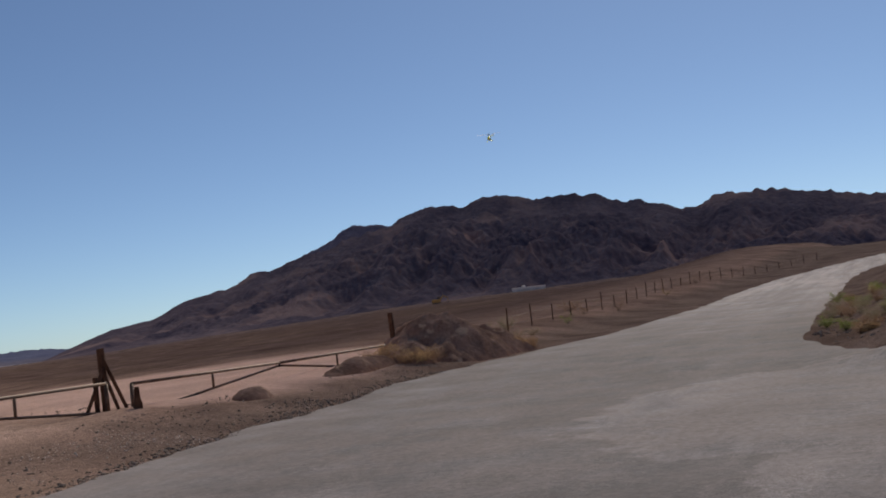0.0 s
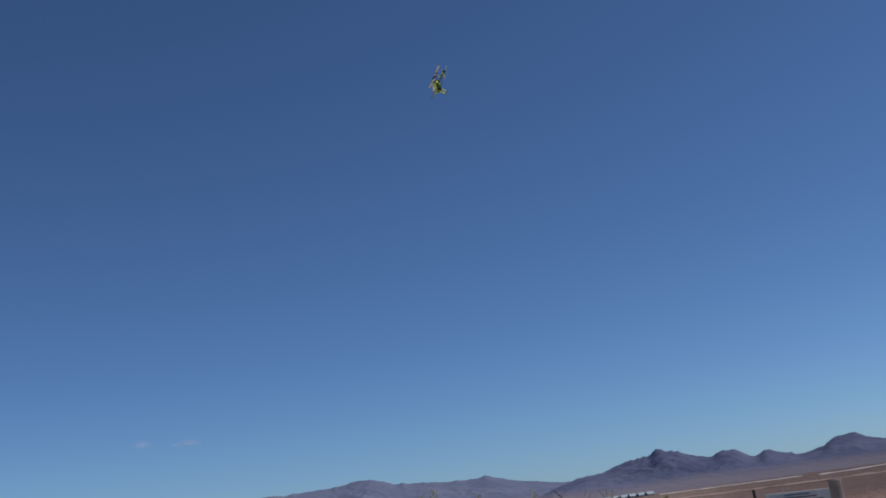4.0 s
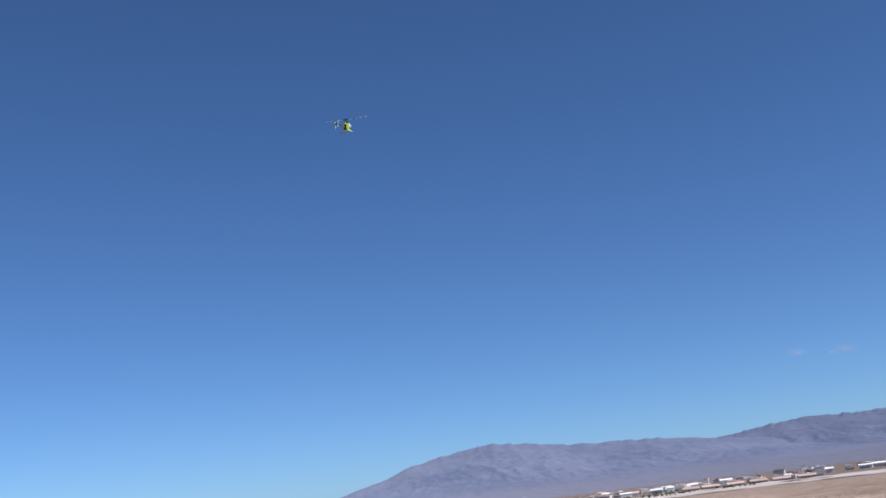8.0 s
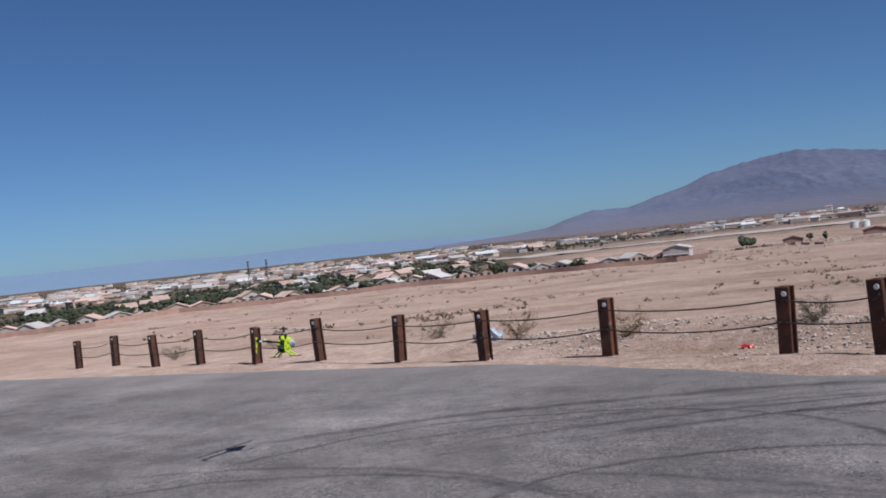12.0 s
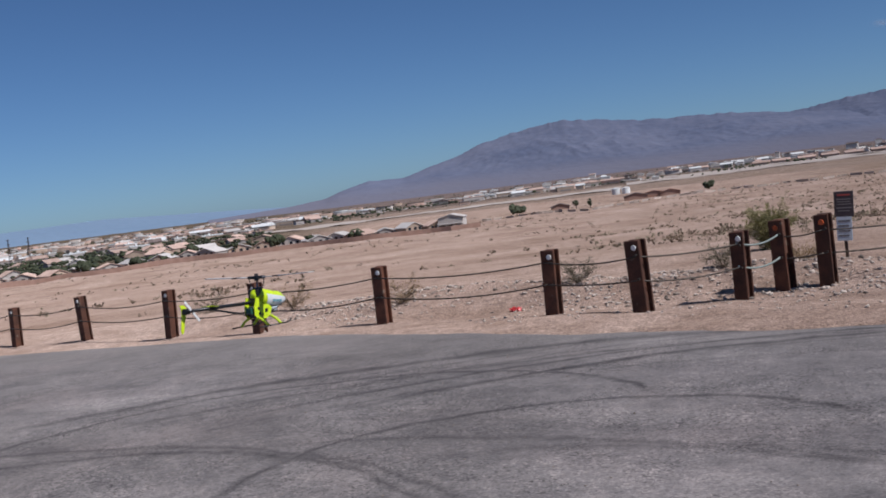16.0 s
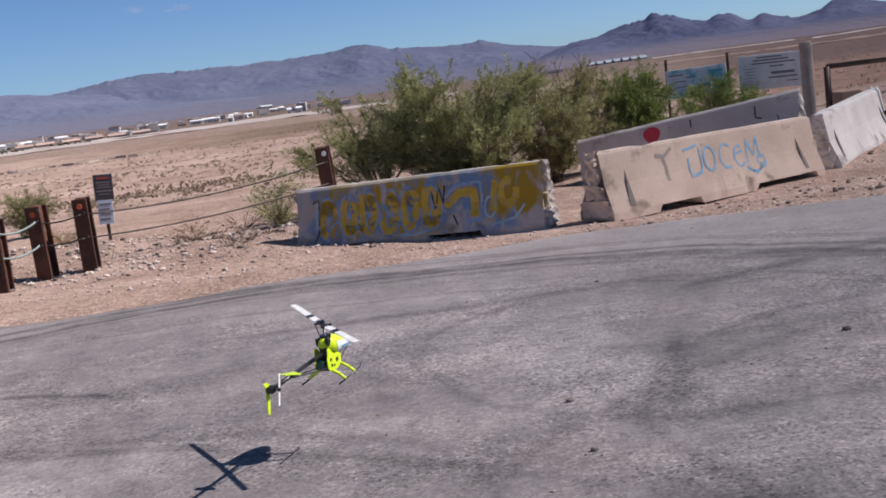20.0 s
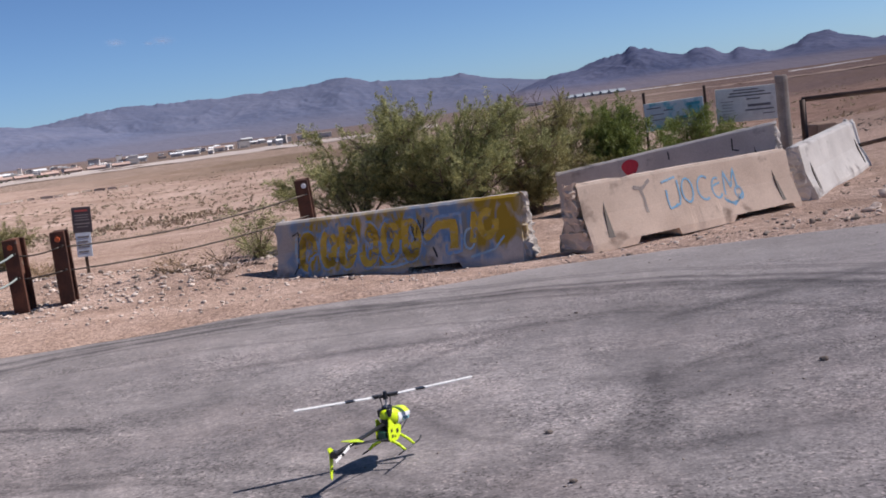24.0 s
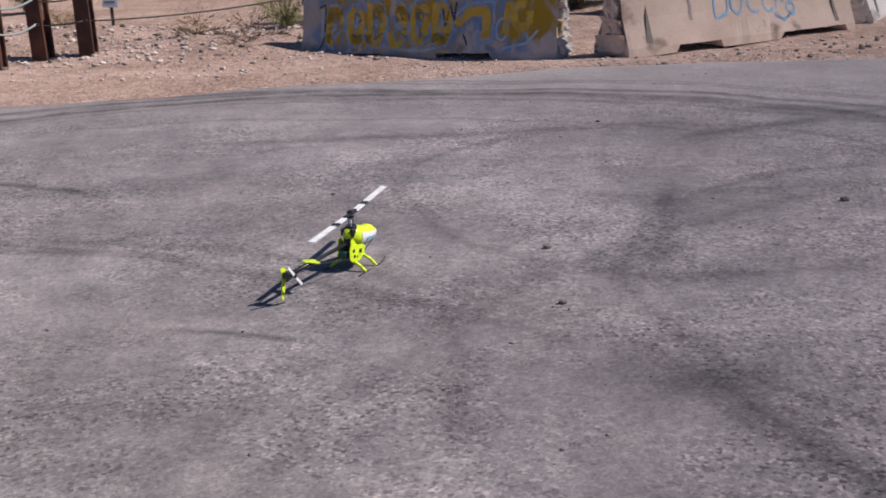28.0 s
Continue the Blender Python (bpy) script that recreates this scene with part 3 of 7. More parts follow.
    pale.operation = "SCALE"
    l.new(lift.outputs[0], pale.inputs[0])
    l.new(math_("MULTIPLY_ADD", math_("MULTIPLY", climb_glare.outputs[0], wheel.outputs[0]), 0.85, 1.0), pale.inputs["Scale"])
    # surface darkens a little towards the near side of the lot
    near_tone, near_toned = n.new("ShaderNodeMapRange"), n.new("ShaderNodeVectorMath")
    near_tone.inputs[1].default_value, near_tone.inputs[2].default_value, near_tone.inputs[3].default_value = 2.4, 5.0, 0.88
    l.new(math_("ADD", sep.outputs[1], math_("MULTIPLY_ADD", tex(0.7, 5), 3.0, -1.5)), near_tone.inputs[0])
    near_toned.operation = "SCALE"
    l.new(pale.outputs[0], near_toned.inputs[0])
    l.new(near_tone.outputs[0], near_toned.inputs["Scale"])
    # surfacing darkens towards the west of the lot
    west_tone, west_toned = n.new("ShaderNodeMapRange"), n.new("ShaderNodeVectorMath")
    west_tone.inputs[1].default_value, west_tone.inputs[2].default_value, west_tone.inputs[3].default_value = -7.0, 0.5, 0.66
    l.new(math_("ADD", sep.outputs[0], math_("MULTIPLY_ADD", tex(0.4, 5), 6.0, -3.0)), west_tone.inputs[0])
    west_toned.operation = "SCALE"
    l.new(near_toned.outputs[0], west_toned.inputs[0])
    l.new(west_tone.outputs[0], west_toned.inputs["Scale"])
    l.new(west_toned.outputs[0], p.inputs["Base Color"])
    p.inputs["Roughness"].default_value, p.inputs["Specular IOR Level"].default_value, p.inputs["Diffuse Roughness"].default_value = 0.8, 0.05, 1.0
    b = n.new("ShaderNodeBump")
    b.inputs["Strength"].default_value, b.inputs["Distance"].default_value = 0.28, 0.006
    l.new(tex(120, 3, 0.8), b.inputs["Height"])
    l.new(b.outputs[0], p.inputs["Normal"])
    return m


DIRT, ASPHALT = dirt_material(), asphalt_material()


def build_ground():
    rings = np.concatenate([[0.0], np.geomspace(2.0, 10.5, 14), np.arange(10.75, 32, 0.16), np.geomspace(32.2, 4850, 190)])
    az = np.radians(np.concatenate([np.arange(-72, 96, 0.4), np.arange(96, 288, 4.0)]))
    r, a = np.meshgrid(rings, az, indexing="ij")
    x, y = r * np.sin(a), r * np.cos(a)
    z = ground_z(x, y)
    me = mesh_of("ground", np.stack([x, y, z], -1).reshape(-1, 3), grid_faces(len(rings), len(az), True)[:, ::-1], DIRT, True)
    tagged(new("ground", me), "pale dusty desert ground sloping to a wide valley", "ground", kind="structure")


def build_road():
    xs = np.concatenate([np.arange(-120, -26, 2.0), np.arange(-26, 34, 0.3), np.geomspace(34.3, 330, 90)])
    ys = np.concatenate([np.arange(-17.0, 2, 1.0), np.arange(2, 14.6, 0.18)])
    x, y = np.meshgrid(xs, ys, indexing="ij")
    inside = paved(x, y)
    z = lot_z(x, y) - 0.12 * step(0.15, -0.9, inside) - 3.0 * step(-0.9, -3.0, inside)
    f = grid_faces(len(xs), len(ys))
    keep = (inside.ravel()[f] > -1.2).any(1)
    me = mesh_of("road", np.stack([x, y, z], -1).reshape(-1, 3), f[keep], ASPHALT, True)
    tagged(new("road", me), "worn grey asphalt lot and road with dark tyre arcs", "road", kind="structure")


build_ground()
build_road()


# ---- hills and ranges ----
def range_mesh(name, knots, dist, depth, mat, label, seed, rows=60, step_deg=0.06, relief=0.5, foot=-29.0, fan=None, jag=0.012):
    """A mountain range: crest heights by bearing, spurs and gullies that run down to an apron of outwash on the plain."""
    azs = np.arange(knots[0][0], knots[-1][0], step_deg)
    el = np.interp(azs, [k[0] for k in knots], [k[1] for k in knots])
    el = np.convolve(np.pad(el, 2, mode="edge"), np.ones(5) / 5, "valid")
    crest = 1.85 + dist * np.tan(np.radians(el))
    arc = np.radians(azs) * dist
    grain = dist / 17
    crest = crest + (crest - foot) * 0.02 * fbm(arc, arc * 0 + seed, grain / 2, 4, seed)
    crags = (crest - foot) * jag * fbm(arc, arc * 0, grain / 5, 6, seed + 7, True)
    u = np.concatenate([np.linspace(0, 1, rows), np.linspace(1.02, 1.25, 8)])
    uu, aa = np.meshgrid(u, np.radians(azs), indexing="ij")
    cc = np.broadcast_to(crest, uu.shape)
    apron = foot + 0.12 * (cc - foot) if fan is None else np.minimum(1.85 + dist * math.tan(radians(fan)), foot + 0.7 * (cc - foot))
    cut = 0.30
    above = np.clip((uu - cut) / (1 - cut), 0, 1)
    z = np.where(uu < cut, foot + (apron - foot) * (uu / cut), apron + (cc - apron) * above ** 1.12)
    z = np.where(uu > 1, foot + (cc - foot) * (1 - (uu - 1) * 1.6), z)
    d = dist - depth * (1 - uu)
    across, along = np.broadcast_to(arc, uu.shape), (1 - uu) * depth
    warp = 0.35 * grain * fbm(across, along, grain * 1.3, 4, seed + 9)
    spur = fbm(across + 0.35 * along + warp, along * 0.32, grain * 1.1, 4, seed + 3, True)
    rib = fbm(across - 0.30 * along - warp, along * 0.45, grain * 0.34, 5, seed + 5, True)
    crag = fbm(across + 0.5 * warp, along * 1.3, grain * 0.10, 4, seed + 13)
    amp = relief * (cc - apron) * np.clip(above * 3.0, 0, 1) * np.clip((1.02 - uu) * 3, 0, 1)
    z = z + amp * (0.46 * (spur - 0.2) + 0.15 * (rib - 0.2) + 0.06 * crag)
    z = np.minimum(z, np.where(uu < 0.97, 1.85 + (cc - 1.85) * d / dist - 0.004 * (cc - foot) * (1 - uu), z))
    z = z + crags * np.clip(1 - np.abs(uu - 1) * 9, 0, 1)
    x, y = d * np.sin(aa), d * np.cos(aa)
    me = mesh_of(name, np.stack([x, y, z], -1).reshape(-1, 3), grid_faces(len(u), len(azs)), mat, False)
    return tagged(new(name, me), label, "mountain", kind="structure")


ROCK_DARK = surface("dark_hill_rock", (0.070, 0.058, 0.080), (0.172, 0.132, 0.146), 0.016, 0.95, 1.0, fine=0.14, stain=((0.235, 0.165, 0.160), 0.009, 0.54))
# distance haze is mixed into the blue and mauve base colours below
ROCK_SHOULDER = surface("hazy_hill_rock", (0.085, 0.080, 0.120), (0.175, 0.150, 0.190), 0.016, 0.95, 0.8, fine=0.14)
ROCK_EAST = surface("haze_tinted_range_rock", (0.082, 0.096, 0.160), (0.146, 0.152, 0.222), 0.004, 0.95, 0.5, fine=0.03, fan=((0.205, 0.180, 0.208), 2.0, 30.0))
ROCK_NORTH = surface("haze_tinted_north_rock", (0.118, 0.136, 0.205), (0.172, 0.184, 0.252), 0.004, 0.95, 0.5, fine=0.03, fan=((0.165, 0.162, 0.205), 0.0, 45.0))
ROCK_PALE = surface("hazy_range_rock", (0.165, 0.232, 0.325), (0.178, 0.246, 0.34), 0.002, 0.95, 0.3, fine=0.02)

range_mesh("hill_east", [(48.5, -0.1), (49.6, 0.28), (50.9, 0.76), (52.3, 1.22), (54.0, 1.45), (55.9, 2.28), (57.8, 2.62), (59.3, 3.36), (60.4, 3.40), (61.3, 3.82), (62.9, 4.0), (64.3, 4.6), (66.2, 4.94), (67.1, 5.48), (68.4, 5.67), (69.9, 5.56), (71.1, 6.03), (72.6, 5.85), (73.5, 5.6), (75.3, 5.56), (76.6, 5.44), (77.8, 4.98), (78.7, 4.97), (79.9, 4.6), (80.8, 4.15), (81.8, 4.2), (82.6, 4.73), (83.6, 4.75), (86.3, 4.52), (88.1, 4.2), (89.8, 3.76), (93, 3.9), (98, 3.2), (104, 2.4)],
           1500, 520, ROCK_DARK, "dark barren rocky hill with gullied flanks", 3, rows=210, step_deg=0.06, relief=0.55, foot=2.0, jag=0.035)
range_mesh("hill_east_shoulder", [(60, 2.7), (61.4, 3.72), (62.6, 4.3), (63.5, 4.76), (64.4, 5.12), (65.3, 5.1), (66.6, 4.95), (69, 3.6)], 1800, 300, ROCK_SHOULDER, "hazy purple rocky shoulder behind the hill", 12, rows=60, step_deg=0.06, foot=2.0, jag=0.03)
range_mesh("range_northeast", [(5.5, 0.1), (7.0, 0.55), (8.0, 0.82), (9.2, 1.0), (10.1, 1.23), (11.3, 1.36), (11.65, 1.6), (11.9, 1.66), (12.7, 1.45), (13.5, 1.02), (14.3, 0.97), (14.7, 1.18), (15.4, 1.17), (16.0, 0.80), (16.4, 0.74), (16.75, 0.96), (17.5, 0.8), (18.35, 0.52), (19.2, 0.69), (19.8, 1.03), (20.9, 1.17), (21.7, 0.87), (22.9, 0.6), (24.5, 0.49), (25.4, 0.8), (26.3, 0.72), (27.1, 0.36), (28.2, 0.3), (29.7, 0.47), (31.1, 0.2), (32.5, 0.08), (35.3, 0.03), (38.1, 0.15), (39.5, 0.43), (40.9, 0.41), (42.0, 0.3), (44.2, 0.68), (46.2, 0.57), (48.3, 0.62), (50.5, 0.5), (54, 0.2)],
           4100, 700, ROCK_EAST, "jagged desert range beyond the plain, tinted blue-grey for haze", 21, rows=90, relief=0.55, fan=0.12, jag=0.085)
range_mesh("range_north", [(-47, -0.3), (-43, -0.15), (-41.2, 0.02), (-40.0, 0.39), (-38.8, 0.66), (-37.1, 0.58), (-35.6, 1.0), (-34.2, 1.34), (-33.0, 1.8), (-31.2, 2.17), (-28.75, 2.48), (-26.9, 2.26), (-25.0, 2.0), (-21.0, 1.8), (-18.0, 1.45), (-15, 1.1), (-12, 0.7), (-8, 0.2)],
           4350, 900, ROCK_NORTH, "limestone range across the valley, tinted mauve for haze", 33, rows=110, relief=0.24, fan=0.05, jag=0.03)
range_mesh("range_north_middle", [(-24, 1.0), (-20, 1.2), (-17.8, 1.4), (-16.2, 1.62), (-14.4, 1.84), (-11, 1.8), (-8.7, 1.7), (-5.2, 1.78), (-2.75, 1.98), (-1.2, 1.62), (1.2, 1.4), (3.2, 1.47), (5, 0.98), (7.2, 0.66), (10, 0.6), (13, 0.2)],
           4550, 800, ROCK_NORTH, "limestone range across the valley, tinted pale blue for haze", 37, rows=110, relief=0.25, fan=0.1, jag=0.04)
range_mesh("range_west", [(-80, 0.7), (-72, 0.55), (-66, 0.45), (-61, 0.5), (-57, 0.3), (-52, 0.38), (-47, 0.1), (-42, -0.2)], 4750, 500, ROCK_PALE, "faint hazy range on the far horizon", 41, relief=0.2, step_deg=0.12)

# ---- cable fence along the lot ----
POST_STEEL = surface("rusty_post", (0.036, 0.014, 0.009), (0.140, 0.052, 0.028), 5, 0.8, 0.5, fine=70, vary=0.5, stain=((0.16, 0.12, 0.09), 7, 0.62))
CABLE = surface("steel_cable", (0.045, 0.036, 0.03), (0.12, 0.10, 0.085), 20, 0.6, 0.2, metal=0.6, fine=200)
WHITE_DOT, ORANGE_DOT = paint("white_reflector", (0.85, 0.83, 0.8), 0.3), paint("orange_reflector", (0.62, 0.12, 0.03), 0.3)
ROPE = paint("pale_rope", (0.26, 0.30, 0.28), 0.8)


def fence_post(x, y, z, tall, wide, turn, lean_x, lean_y, dots, label):
    post = empty("fence_post", pose(x, y, z, lean_x, lean_y, turn), label, "fence post", "posts of the cable fence")
    bm = bmesh.new()
    h, w, k = wide / 2, wide * 0.14, 0.0
    # rolled beam: two broad flanges and the web between them
    for a, b, c, d in ((-h, h, -h, -h + w), (-h, h, h - w, h), (-h * 0.45, h * 0.45, -h + w, h - w)):
        box(bm, a, b, c, d, -0.3, tall + k, 0.008)
        k += 0.004
    jitter(bm, 0.006, 0.2, x)
    part("beam", bm, POST_STEEL, post)
    for i, (z_, px, m_) in enumerate(dots):
        bm = bmesh.new()
        bmesh.ops.create_cone(bm, cap_ends=True, segments=14, radius1=0.036, radius2=0.034, depth=0.012, matrix=pose(px, -h - 0.008, tall - z_, 90))
        part("reflector", bm, m_, post, "round %s reflector" % ("white" if m_ is WHITE_DOT else "orange"))
    for zz in (tall * 0.80, tall * 0.47):
        bm = bmesh.new()
        bmesh.ops.create_cone(bm, cap_ends=True, segments=8, radius1=0.016, radius2=0.016, depth=0.03, matrix=pose(h * 0.5, -h - 0.012, zz, 90))
        part("cable_clamp", bm, CABLE, post, "small steel clamp")
    return post


rng = random.Random(5)
POSTS = []
for az in (-64.9, -63.2, -61.35, -59.2, -56.45, -53.3, -49.3, -45.0, -38.75, -30.15, -25.7):
    t_ = math.tan(radians(-az))
    y_ = 12.34 / (1 - 0.12 * t_)
    POSTS.append((0.08 - t_ * y_, y_ - 0.42))
POSTS += [(-5.28, 13.7), (-4.93, 14.3), (-4.38, 14.35), (-1.38, 16.0)]
for i, (x_, y_) in enumerate(POSTS):
    late = i in (12, 13)
    dots = [(0.10, 0.0, ORANGE_DOT)] if late else [(0.09, 0.03, WHITE_DOT)]
    tall_ = 0.90 + rng.uniform(-0.03, 0.03) + (0.06 if i == 12 else 0.0) + (0.14 if i == 14 else 0)
    fence_post(x_, y_, gz(x_, y_), tall_, 0.21 if i in (12, 10) else 0.19, rng.uniform(-6, 6) + (-12 if i == 12 else 0), rng.uniform(-1.5, 1.5), rng.uniform(-2.5, 2.5), dots,
               "short rusty steel fence post with %s reflector" % ("an orange" if late else "a white"))


def sagging(a, b, drop, n=12):
    return [a.lerp(b, k / n) - Vector((0, 0, drop * 4 * (k / n) * (1 - k / n))) for k in range(n + 1)]


for level, (za, label) in enumerate(((0.72, "upper steel cable strung between posts"), (0.42, "lower steel cable strung between posts"))):
    for (xa, ya), (xb, yb) in zip(POSTS, POSTS[1:]):
        if (xa, ya) == POSTS[11]:
            continue
        bm = bmesh.new()
        a, b = Vector((xa, ya - 0.1, gz(xa, ya) + za)), Vector((xb, yb - 0.1, gz(xb, yb) + za + (0.12 if xb > -2 else 0)))
        tube(bm, sagging(a, b, 0.02 * (b - a).length + rng.uniform(0, 0.03)), 0.011, 6)
        tagged(part("fence_cable", bm, CABLE, smooth=True), label, "cable", "cables of the fence")
for zz in (0.74, 0.44):
    bm = bmesh.new()
    (xa, ya), (xb, yb) = POSTS[11], POSTS[12]
    tube(bm, sagging(Vector((xa, ya - 0.1, gz(xa, ya) + zz)), Vector((xb, yb - 0.12, gz(xb, yb) + zz)), 0.07), 0.014, 6)
    tagged(part("rope", bm, ROPE, smooth=True), "pale rope tied slack between two posts", "rope", "ropes on the fence")

# ---- concrete barriers ----
def concrete(name, low, high, spray=None):
    m = surface(name, low, high, 2.2, 0.9, 0.5, fine=45, local=True, stain=((low[0] * 0.62, low[1] * 0.6, low[2] * 0.6), 3.0, 0.60))
    if spray:
        n, l = m.node_tree.nodes, m.node_tree.links
        p = n["Principled BSDF"]
        prev = p.inputs["Base Color"].links[0].from_socket
        co = n.new("ShaderNodeTexCoord").outputs["Object"]
        sep = n.new("ShaderNodeSeparateXYZ")
        l.new(co, sep.inputs[0])

        def band(src, a, b, soft):
            up, dn, mul = n.new("ShaderNodeMapRange"), n.new("ShaderNodeMapRange"), n.new("ShaderNodeMath")
            mul.operation = "MULTIPLY"
            for q, (u, v) in ((up, (a, a + soft)), (dn, (b, b - soft))):
                q.inputs[1].default_value, q.inputs[2].default_value = u, v
                l.new(src, q.inputs[0])
            l.new(up.outputs[0], mul.inputs[0])
            l.new(dn.outputs[0], mul.inputs[1])
            return mul.outputs[0]
        for colour, scale, cut, x0, x1, z0, z1, shift in spray:
            mp, tx, rp = n.new("ShaderNodeMapping"), n.new("ShaderNodeTexNoise"), n.new("ShaderNodeValToRGB")
            mp.inputs["Scale"].default_value = (scale, 0.2, scale * 0.62)
            mp.inputs["Location"].default_value = (shift, 0, shift)
            l.new(co, mp.inputs["Vector"])
            tx.inputs["Scale"].default_value, tx.inputs["Detail"].default_value, tx.inputs["Distortion"].default_value = 1.0, 2.5, 0.8
            l.new(mp.outputs[0], tx.inputs["Vector"])
            rp.color_ramp.elements[0].position, rp.color_ramp.elements[1].position = cut - 0.04, cut + 0.10
            l.new(tx.outputs[0], rp.inputs[0])
            fade = rp.outputs[0]
            for q in (band(sep.outputs[0], x0, x1, 0.3), band(sep.outputs[2], z0, z1, 0.12), band(sep.outputs[1], -0.6, -0.04, 0.01)):
                mu = n.new("ShaderNodeMath")
                mu.operation = "MULTIPLY"
                l.new(fade, mu.inputs[0])
                l.new(q, mu.inputs[1])
                fade = mu.outputs[0]
            mx = n.new("ShaderNodeMix")
            mx.data_type = "RGBA"
            l.new(fade, mx.inputs[0])
            l.new(prev, mx.inputs[6])
            mx.inputs[7].default_value = (*colour, 1)
            prev = mx.outputs[2]
        l.new(prev, p.inputs["Base Color"])
    return m


BLUE = (0.19, 0.29, 0.43)
CONCRETE_SPRAYED = concrete("sprayed_concrete", (0.40, 0.36, 0.33), (0.55, 0.50, 0.46), [
    (BLUE, 4.2, 0.47, -1.75, 1.6, 0.02, 0.85, 4.1), ((0.40, 0.265, 0.04), 4.5, 0.40, 0.8, 1.85, 0.15, 0.95, 2.9), ((0.44, 0.29, 0.03), 6.0, 0.43, -1.5, 0.55, 0.05, 0.85, 7.3), (BLUE, 9.0, 0.56, -1.5, 0.9, 0.05, 0.85, 1.3)])
CONCRETE_BUFF = concrete("buff_concrete", (0.53, 0.42, 0.34), (0.68, 0.56, 0.465))
CONCRETE_GREY = concrete("grey_concrete", (0.47, 0.43, 0.40), (0.63, 0.58, 0.54))
CONCRETE_PALE = concrete("pale_concrete", (0.52, 0.49, 0.46), (0.68, 0.65, 0.61))
SPRAY_BLUE, SPRAY_BLACK, SPRAY_RED = surface("sky_blue_spray", (0.22, 0.42, 0.58), (0.33, 0.52, 0.66), 9, 0.85, 0.0, fine=60, local=True, stain=((0.46, 0.42, 0.38), 16, 0.58)), paint("black_spray", (0.03, 0.028, 0.03), 0.7), paint("red_spray", (0.50, 0.03, 0.05), 0.7)
SLOT = paint("slot_shadowed_concrete", (0.10, 0.085, 0.075), 0.9)
SPRAY_GREY = paint("grey_spray", (0.16, 0.13, 0.12), 0.7)


def barrier(ax, ay, bx, by, mat, label, seed, slots=((-0.95, -0.35), (0.25, 0.95)), tall=0.81, sink=0.02, broken=(0.02, 0.05), tip=0.0):
    """Road barrier with a flared foot, its front foot running from a to b; slots lift it off the ground."""
    a, b = Vector((ax, ay, 0)), Vector((bx, by, 0))
    a.z, b.z = gz(ax, ay), gz(bx, by)
    length = (b - a).xy.length
    turn = math.atan2(by - ay, bx - ax)
    mid = (a + b) / 2 + Vector((-math.sin(turn), math.cos(turn), 0)) * 0.3
    rise = math.atan2(b.z - a.z, length) + tip
    thing = empty("concrete_barrier", Matrix.Translation((mid.x, mid.y, mid.z - sink)) @ Matrix.Rotation(turn, 4, "Z") @ Matrix.Rotation(-rise, 4, "Y"), label, "concrete barrier", "road barriers")
    rnd = random.Random(seed)
    bm = bmesh.new()
    n = 72
    rings = []
    for i in range(n + 1):
        x = -length / 2 + length * i / n
        slot = any(s0 < x < s1 for s0, s1 in slots)
        foot = 0.085 if slot else 0.0
        chip = 0.012 * noise.noise((x * 3, seed, 0)) + (0.03 * abs(noise.noise((x * 9, seed, 4))) if slot else 0)
        prof = [(-0.30, foot + chip), (-0.295, 0.10), (-0.19, 0.34), (-0.16, 0.42), (-0.095, tall - 0.03), (-0.065, tall), (0.065, tall), (0.095, tall - 0.03), (0.16, 0.42), (0.19, 0.34), (0.295, 0.10), (0.30, foot), (0.0, foot + 0.01)]
        end = i in (0, n)
        ring = []
        for y, z in prof:
            q = Vector((x, y, max(z, foot + 0.005)))
            q += 0.006 * noise.noise_vector(Vector((x * 2.2, y * 4, z * 4 + seed)))
            if abs(z - tall) < 0.04:
                q.z -= 0.05 * max(0.0, noise.noise((x * 4.1, seed * 2.3, y * 3)) - 0.35)
            if y < -0.2 and z < 0.12 and not slot:
                q.y += 0.05 * max(0.0, noise.noise((x * 5.3, seed * 1.7, 2.0)) - 0.2)
            if end:
                side = broken[0] if i == 0 else broken[1]
                q.x += (1 if i == 0 else -1) * side * (0.6 + 1.4 * abs(noise.noise((y * 9, z * 9, seed + i))))
            ring.append(bm.verts.new(q))
        rings.append(ring)
    k = len(rings[0])
    for r0, r1 in zip(rings, rings[1:]):
        for j in range(k):
            bm.faces.new((r0[j], r0[(j + 1) % k], r1[(j + 1) % k], r1[j]))
    bm.faces.new(rings[0])
    bm.faces.new(rings[-1][::-1])
    bmesh.ops.recalc_face_normals(bm, faces=bm.faces)
    part("body", bm, mat, thing)
    # keyed ends: rough stacked ribs
    for sx in (-1, 1):
        for k in range(4):
            bm = bmesh.new()
            z0 = 0.06 + 0.19 * k
            half = float(np.interp(z0 + 0.08, (0.1, 0.34, 0.42, 0.8), (0.27, 0.17, 0.145, 0.08)))
            e = sx * (length / 2 - 0.06)
            box(bm, min(e, e + sx * 0.06), max(e, e + sx * 0.06), -half * 0.8, half * 0.8, z0, z0 + 0.18, 0.008)
            bmesh.ops.subdivide_edges(bm, edges=bm.edges, cuts=3, use_grid_fill=True)
            jitter(bm, 0.055, 0.06, seed + k + sx)
            jitter(bm, 0.03, 0.14, seed + 9 * k + sx)
            part("end_key", bm, mat, thing)
    # tapered lifting slots near each end of the face, their shade put in as dark wedges
    for sx in (-1, 1) if seed > 1 else ():
        x = sx * length * 0.405
        bm = bmesh.new()
        a, b, c = face_point(x - 0.035 * sx, 0.56), face_point(x - 0.035 * sx + 0.012, 0.14), face_point(x + 0.05 * sx, 0.15)
        tri = [bm.verts.new(q + Vector((0, 0.003, 0))) for q in (a, b, c)]
